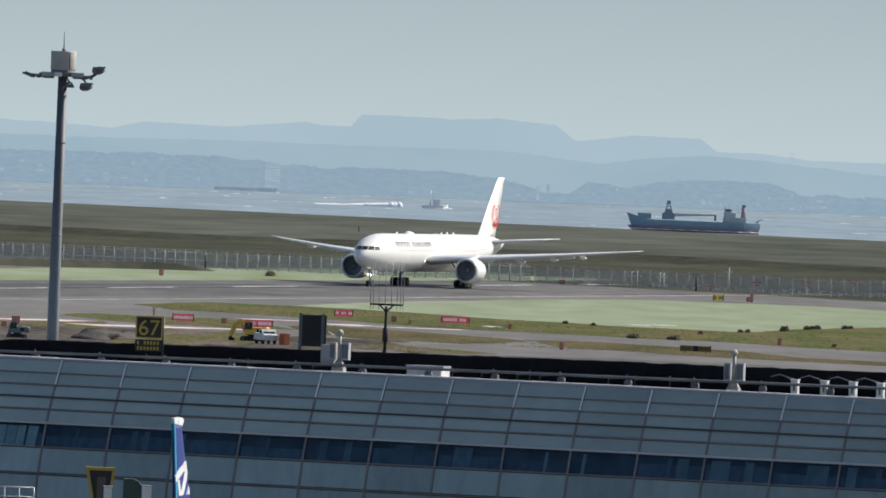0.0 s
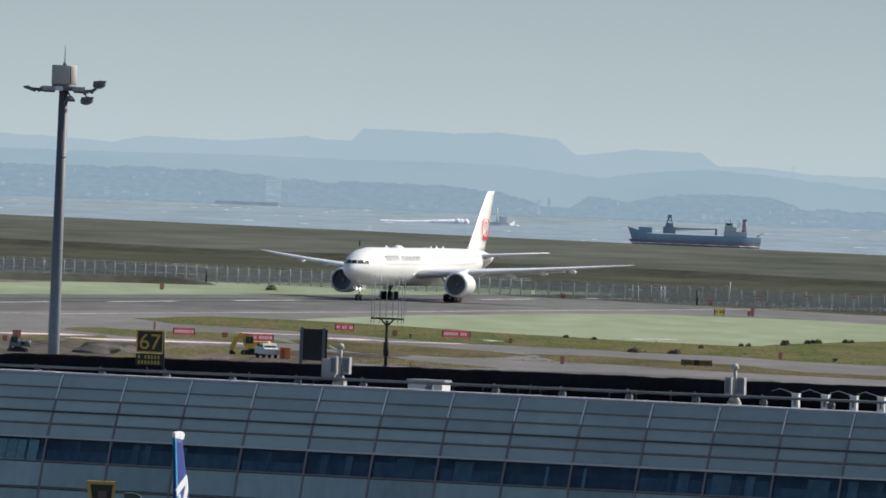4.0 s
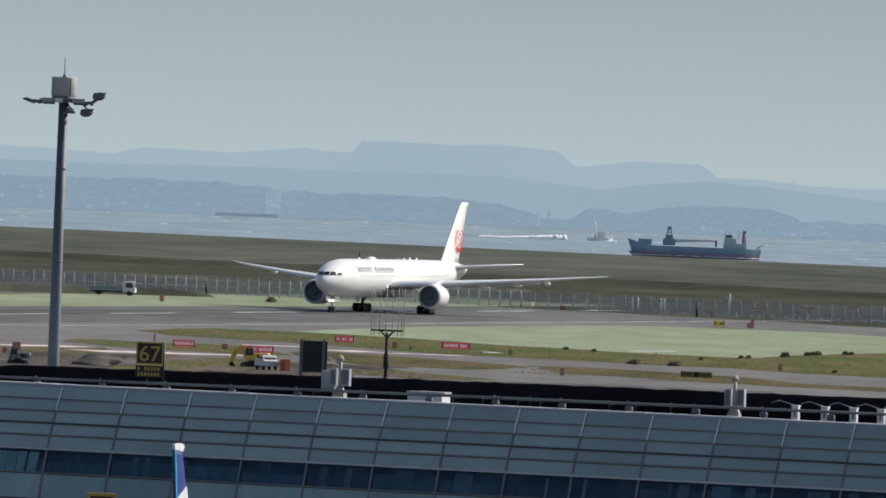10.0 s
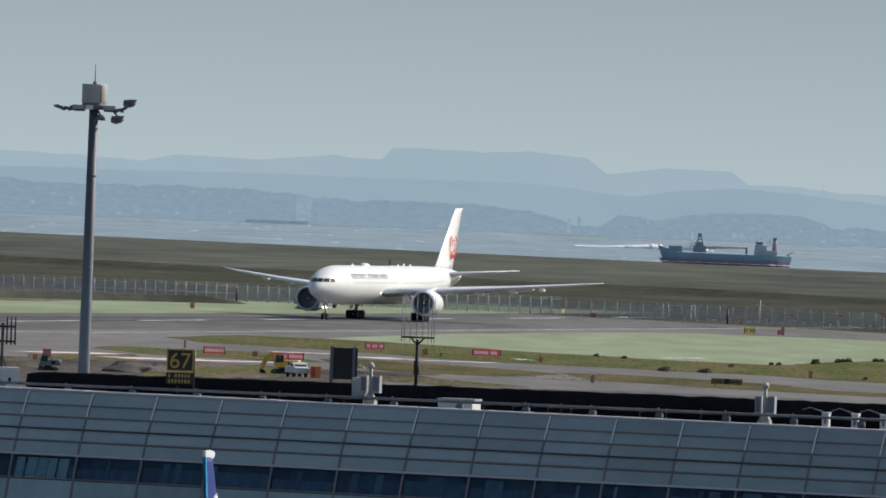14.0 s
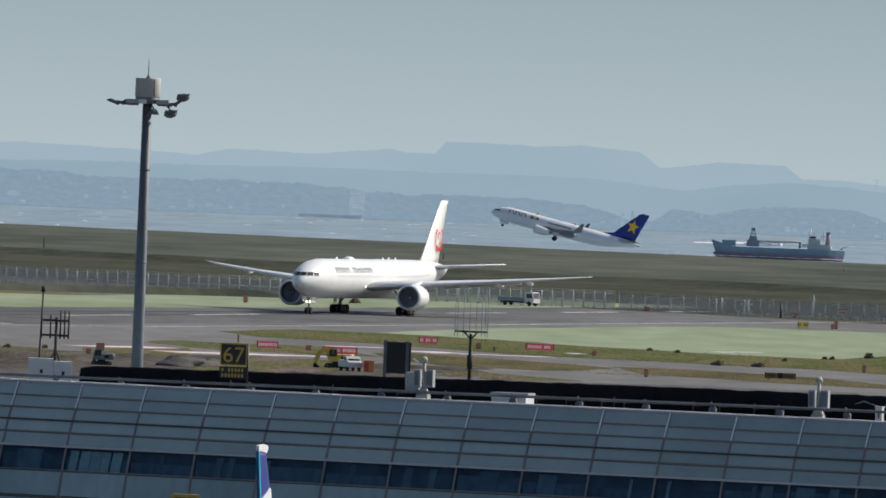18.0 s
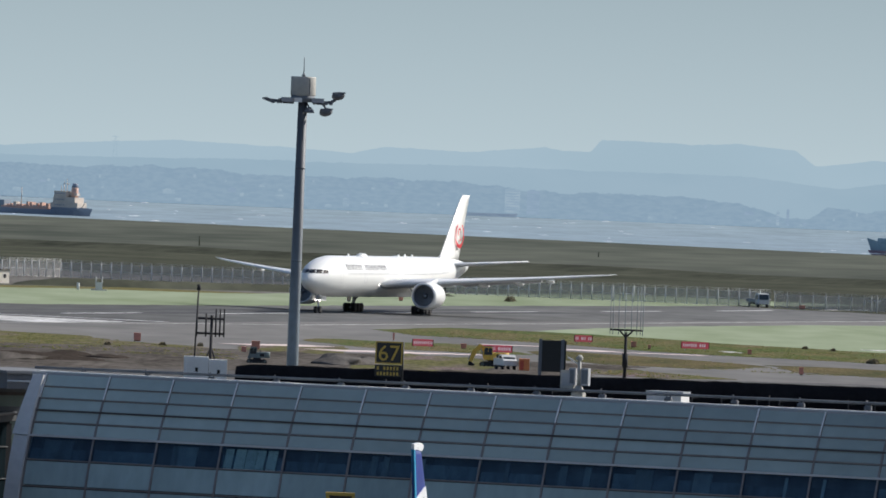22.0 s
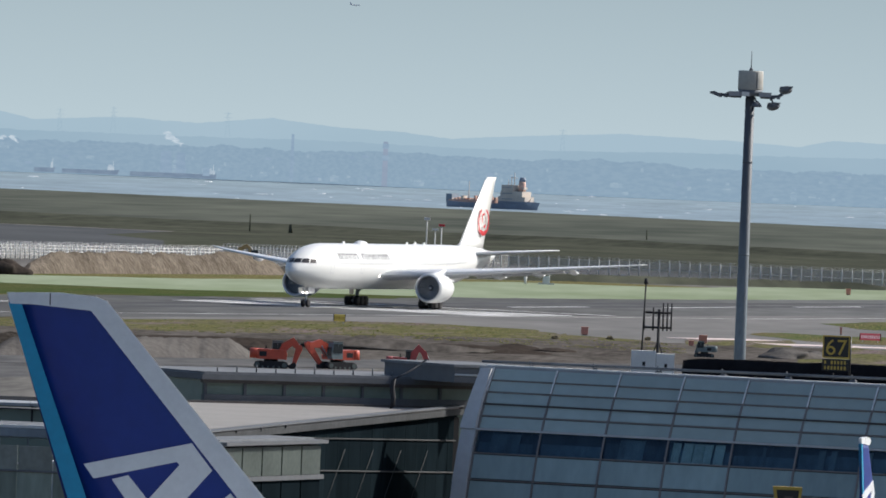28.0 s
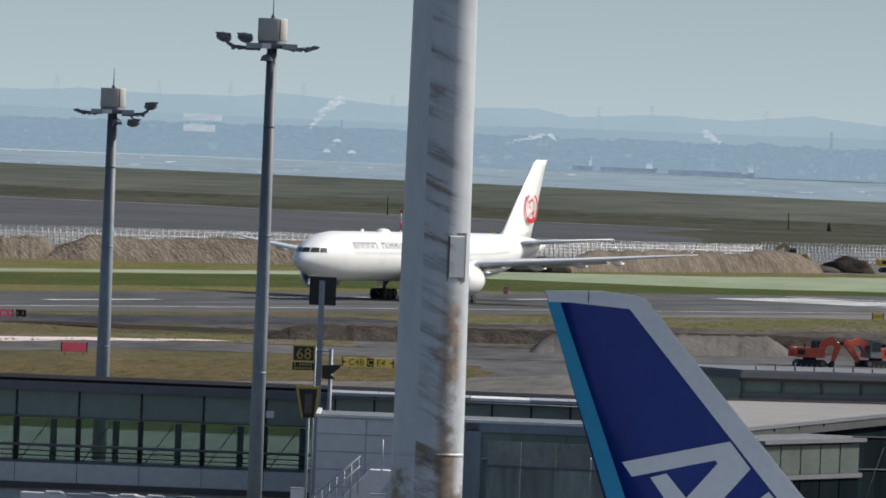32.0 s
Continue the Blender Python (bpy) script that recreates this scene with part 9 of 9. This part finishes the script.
dk = part("deck_gear", box(bmnew(), -14.2, 1.8, -2.4, 2.4, 1.6, 2.5), M_DECKRED, tank, "rust-coloured deck piping")
rnd = random.Random(4)
for k in range(14):
    x = -14 + k * 1.15
    part("deck_box", box(bmnew(), x, x + 0.5 + 0.5 * rnd.random(), -1.5, 1.0, 2.5, 2.8 + 1.3 * rnd.random()), M_CREAM if k % 3 == 0 else M_DECKRED, dk)
bm = bmnew()
rod(bm, (-8.6, 0, 2.3), (-8.6, 0, 8.8), 0.16, 0.08)
part("foremast", bm, M_CREAM, tank)
part("bow_block", box(bmnew(), -15.4, -13.4, -2, 2, 1.6, 4.3), M_SHIPGREY, tank)
sup = part("deckhouse", box(bmnew(), 3.2, 12.6, -2.8, 2.8, 2.4, 4.2), M_CREAM, tank)
part("bridge_deck", box(bmnew(), 4.0, 11.6, -2.7, 2.7, 4.2, 6.0), M_CREAM, sup)
part("bridge", box(bmnew(), 4.4, 8.6, -2.9, 2.9, 6.0, 8.0), M_CREAM, sup)
for z0 in (3.2, 5.0, 7.0):
    for k in range(5):
        part("window", box(bmnew(), 4.8 + k * 0.72, 5.1 + k * 0.72, -3.0, -2.6, z0, z0 + 0.4), M_SHIPGREY, sup)
bm = bmnew()
rod(bm, (9.9, 0, 5.5), (10.0, 0, 9.4), 1.25, 1.05, 12)
fu = part("funnel", bm, M_DECKRED, tank, "orange-brown funnel")
bm = bmnew()
rod(bm, (10.0, 0, 9.3), (10.1, 0, 10.6), 1.1, 0.8, 12)
part("funnel_cap", bm, M_HULLBLUE, fu)
part("funnel_band", box(bmnew(), 8.75, 11.2, -1.0, 1.0, 6.6, 7.4), M_CREAM, fu)
bm = bmnew()
for x, h in ((6.2, 11.2), (7.2, 12.2), (5.2, 9.8)):
    rod(bm, (x, 0, 7.8), (x, 0, h), 0.14, 0.07)
rod(bm, (5.9, 0, 10.4), (8.2, 0, 10.4), 0.1)
part("mast", bm, M_CREAM, tank)
bm = bmnew()
rod(bm, (12.4, 0, 2.5), (13.9, 0, 4.6), 0.14, 0.1)
part("stern_davit", bm, M_CREAM, tank)

boat = thing("patrol_boat", turned(spot(0.05, 4010, SEA_Z), 0), "grey patrol boat running with a white wake", "boat")
part("hull", hull(bmnew(), 9.0, 3, 1.7, 1.2, 1.0, -0.3, None, False), M_SUPER, boat)
part("wheelhouse", box(bmnew(), -0.8, 2.0, -1, 1, 1.1, 3.2), M_SUPER, boat)
bm = bmnew()
rod(bm, (-1.6, 0, 1.0), (-1.6, 0, 6.6), 0.28, 0.12)
part("mast", bm, M_SUPER, boat)
bm = bmnew()
for k in range(8):
    lump(bm, (-3.0 + k * 1.2, -1.6, -0.1), 1.3, 0.8, 0.6, k * 1.3, 10, 4, 0.5)
part("bow_wave", smooth(bm), M_FOAM, boat)
bm = bmnew()
rings = []
for k in range(64):
    x = -11.5 - k * 0.5
    h = (0.45 + 1.4 * max(0, 1 - k / 44)) * min(1, 0.5 + k / 3) * (1 + 0.35 * noise.noise((k * 0.45, 0, 0)))
    y0 = -0.6 + 0.5 * noise.noise((k * 0.2, 4, 0))
    rings.append([(x, y0 - 2.2, -0.3), (x, y0 - 1.4, h * 0.55), (x, y0, h * (1 + 0.3 * noise.noise((k * 0.9, 2, 0)))), (x, y0 + 1.4, h * 0.6), (x, y0 + 2.2, -0.3)])
loft(bm, rings)
part("wake", smooth(bm), M_FOAM, boat, "long white foaming wake")
for b0, b1, h, label in ((5.572, 5.47, 1.6, "small dark coaster far out on the bay"), (5.43, 5.149, 1.5, "long low dark ship far out on the bay"), (5.085, 4.627, 1.6, "long low dark ship far out on the bay"), (1.17, 0.86, 1.3, "hazy low barge far out on the bay")):
    d = min(4925, shore((b0 + b1) / 2) - 20)
    L = d * radians(b0 - b1)
    s = thing("distant_ship", turned(spot((b0 + b1) / 2, d, SEA_Z), (b0 + b1) / 2), label, "ship", "distant ships")
    part("hull", hull(bmnew(), L, 3.5, h * 1.2, h, h, -0.3, None, False), M_FARSHIP, s)
    if b0 > 2:
        sp = part("deckhouse", box(bmnew(), L * 0.32, L * 0.44, -1.2, 1.2, h, h + 1.7), M_SHIPWHITE, s)
        part("bridge", box(bmnew(), L * 0.33, L * 0.40, -1.3, 1.3, h + 1.7, h + 2.5), M_SHIPWHITE, sp)
        bm = bmnew()
        rod(bm, (L * 0.42, 0, h), (L * 0.42, 0, h + 4.2), 0.2, 0.12)
        part("mast", bm, M_SHIPWHITE, s)
# whitecaps on the bay
rnd = random.Random(8)
bm = bmnew()
for k in range(240):
    b, d = -4 + 14 * rnd.random(), 2750 + 1900 * rnd.random()
    p = spot(b, d, SEA_Z - 0.05)
    lump(bm, p, 0.5 + 2.4 * rnd.random() ** 2, 0.8, 0.12 + 0.25 * rnd.random(), k * 0.37, 7, 3, 0.5)
solid("whitecaps", smooth(bm), M_FOAM, Matrix.Identity(4), "small scattered whitecaps on the bay", "water", kind="stuff")


# ---- what moves ----
def motions():
    # the airliner's run along the runway, metres from its first place
    run = [(0, 0.0), (1, 1.2), (2, 2.8), (3, 4.3), (4, 5.8), (5, 7.3), (6, 9.0), (7, 11.0), (8, 13.3), (9, 16.1), (10, 19.3), (11, 23.0), (12, 27.3), (13, 32.1), (14, 37.6), (15, 44.1), (16, 51.6), (17, 60.4), (18, 70.9), (19, 83.4), (20, 98.2), (21, 115.5), (22, 135.5), (23, 158.5), (24, 184.3), (25, 213.0), (26, 244.3), (27, 278.0), (28, 313.1), (29, 350.4), (30, 390.2), (31, 433.0), (32, 480.4)]
    start = spot(0.0522, 1867.1, 0.015)
    ahead = -RU
    # its way bends a little to and fro across the runway, along the line of sight
    drift = [(0, -4.0), (14, -4.0), (19, -5.0), (21, -6.5), (24, -10.5), (26, -10.0), (28, -8.5), (30, -2.0), (32, 4.0)]
    # and its nose swings a little with it
    swing = [(0, 0.2), (12, 0.4), (17, 0.9), (19, 1.1), (21, 1.2), (23, 0.5), (25, 0.1), (28, 0.2), (30, 0.1), (32, 0.0)]
    rows = []
    for t, s in run:
        p = start + ahead * s
        dv = float(np.interp(t, [a for a, b in drift], [b for a, b in drift]))
        v = p.dot(RV)
        yaw = float(np.interp(t, [a for a, b in swing], [b for a, b in swing]))
        rows.append((t, turned(Vector((p.x * (1 + dv / v), p.y * (1 + dv / v), p.z)), -108.735 + yaw)))
    walk(jet, rows)
    # the climbing airliner, seen between 16 and 20.5 s
    v0, v1 = spot(-0.62, 2860, 0), spot(1.687, 2860, 0)
    rows = []
    for t, b, e in ((0.0, -27.0, -0.72), (10.0, -11.9, -0.70), (14.0, -5.9, -0.62), (16.0, -2.88, -0.44), (17.5, -0.614, -0.284), (18.0, 0.143, -0.254), (18.5, 0.911, -0.212), (19.0, 1.687, -0.158), (19.5, 2.465, -0.105), (20.0, 3.25, -0.047), (22.0, 6.4, 0.22), (26.0, 12.5, 0.85), (32.0, 21.0, 1.8)):
        pitch = -13.0 if t >= 16 else -2.0
        b, e = b + 0.052, e - 0.0085
        p = Vector((-2860 * math.tan(radians(b)), 2860, EYE_Z + 2860 * math.tan(radians(e)) / math.cos(radians(b))))
        m = Matrix.Translation(p) @ Matrix.Rotation(radians(180 - 3), 4, "Z") @ Matrix.Rotation(radians(pitch), 4, "Y") @ Matrix.Translation((-17.2, 0, -3.0))
        rows.append((t, m))
    walk(climber, rows)
    rows = []
    for t in (0.0, 10.0, 20.0, 27.5, 30.0, 32.0):
        b = 4.099 - 0.2455 * (t - 27.5)
        e = 0.591 - 0.004 * (t - 27.5)
        p = spot(b, 4700, EYE_Z + 4700 * math.tan(radians(e)))
        rows.append((t, Matrix.Translation(p) @ Matrix.Rotation(radians(0 + 10), 4, "Z")))
    walk(speck, rows)
    # the patrol boat crosses to the right, its wake behind it
    rows = []
    for t in (0.0, 16.0, 32.0):
        b = 0.05 - 0.0832 * t
        rows.append((t, turned(spot(b, 4010, SEA_Z), b)))
    walk(boat, rows)
    # the truck on the perimeter road
    way = [(0.0, 3.75, 1862), (6.9, 2.245, 1897), (9.0, 1.822, 1908), (11.0, 1.388, 1921), (13.0, 0.947, 1930), (15.5, 0.42, 1945), (17.5, 0.066, 1960), (19.0, -0.153, 1962), (21.0, -0.345, 1964), (23.0, -0.443, 1965), (25.5, -0.50, 1966), (28.0, -0.52, 1966), (32.0, -0.53, 1966)]
    walk(van, [(t, turned(spot(b, d, 0.02), -8.0 if t < 16 else max(-75.0, -8.0 - 12.0 * (t - 15.5)))) for t, b, d in way])


motions()
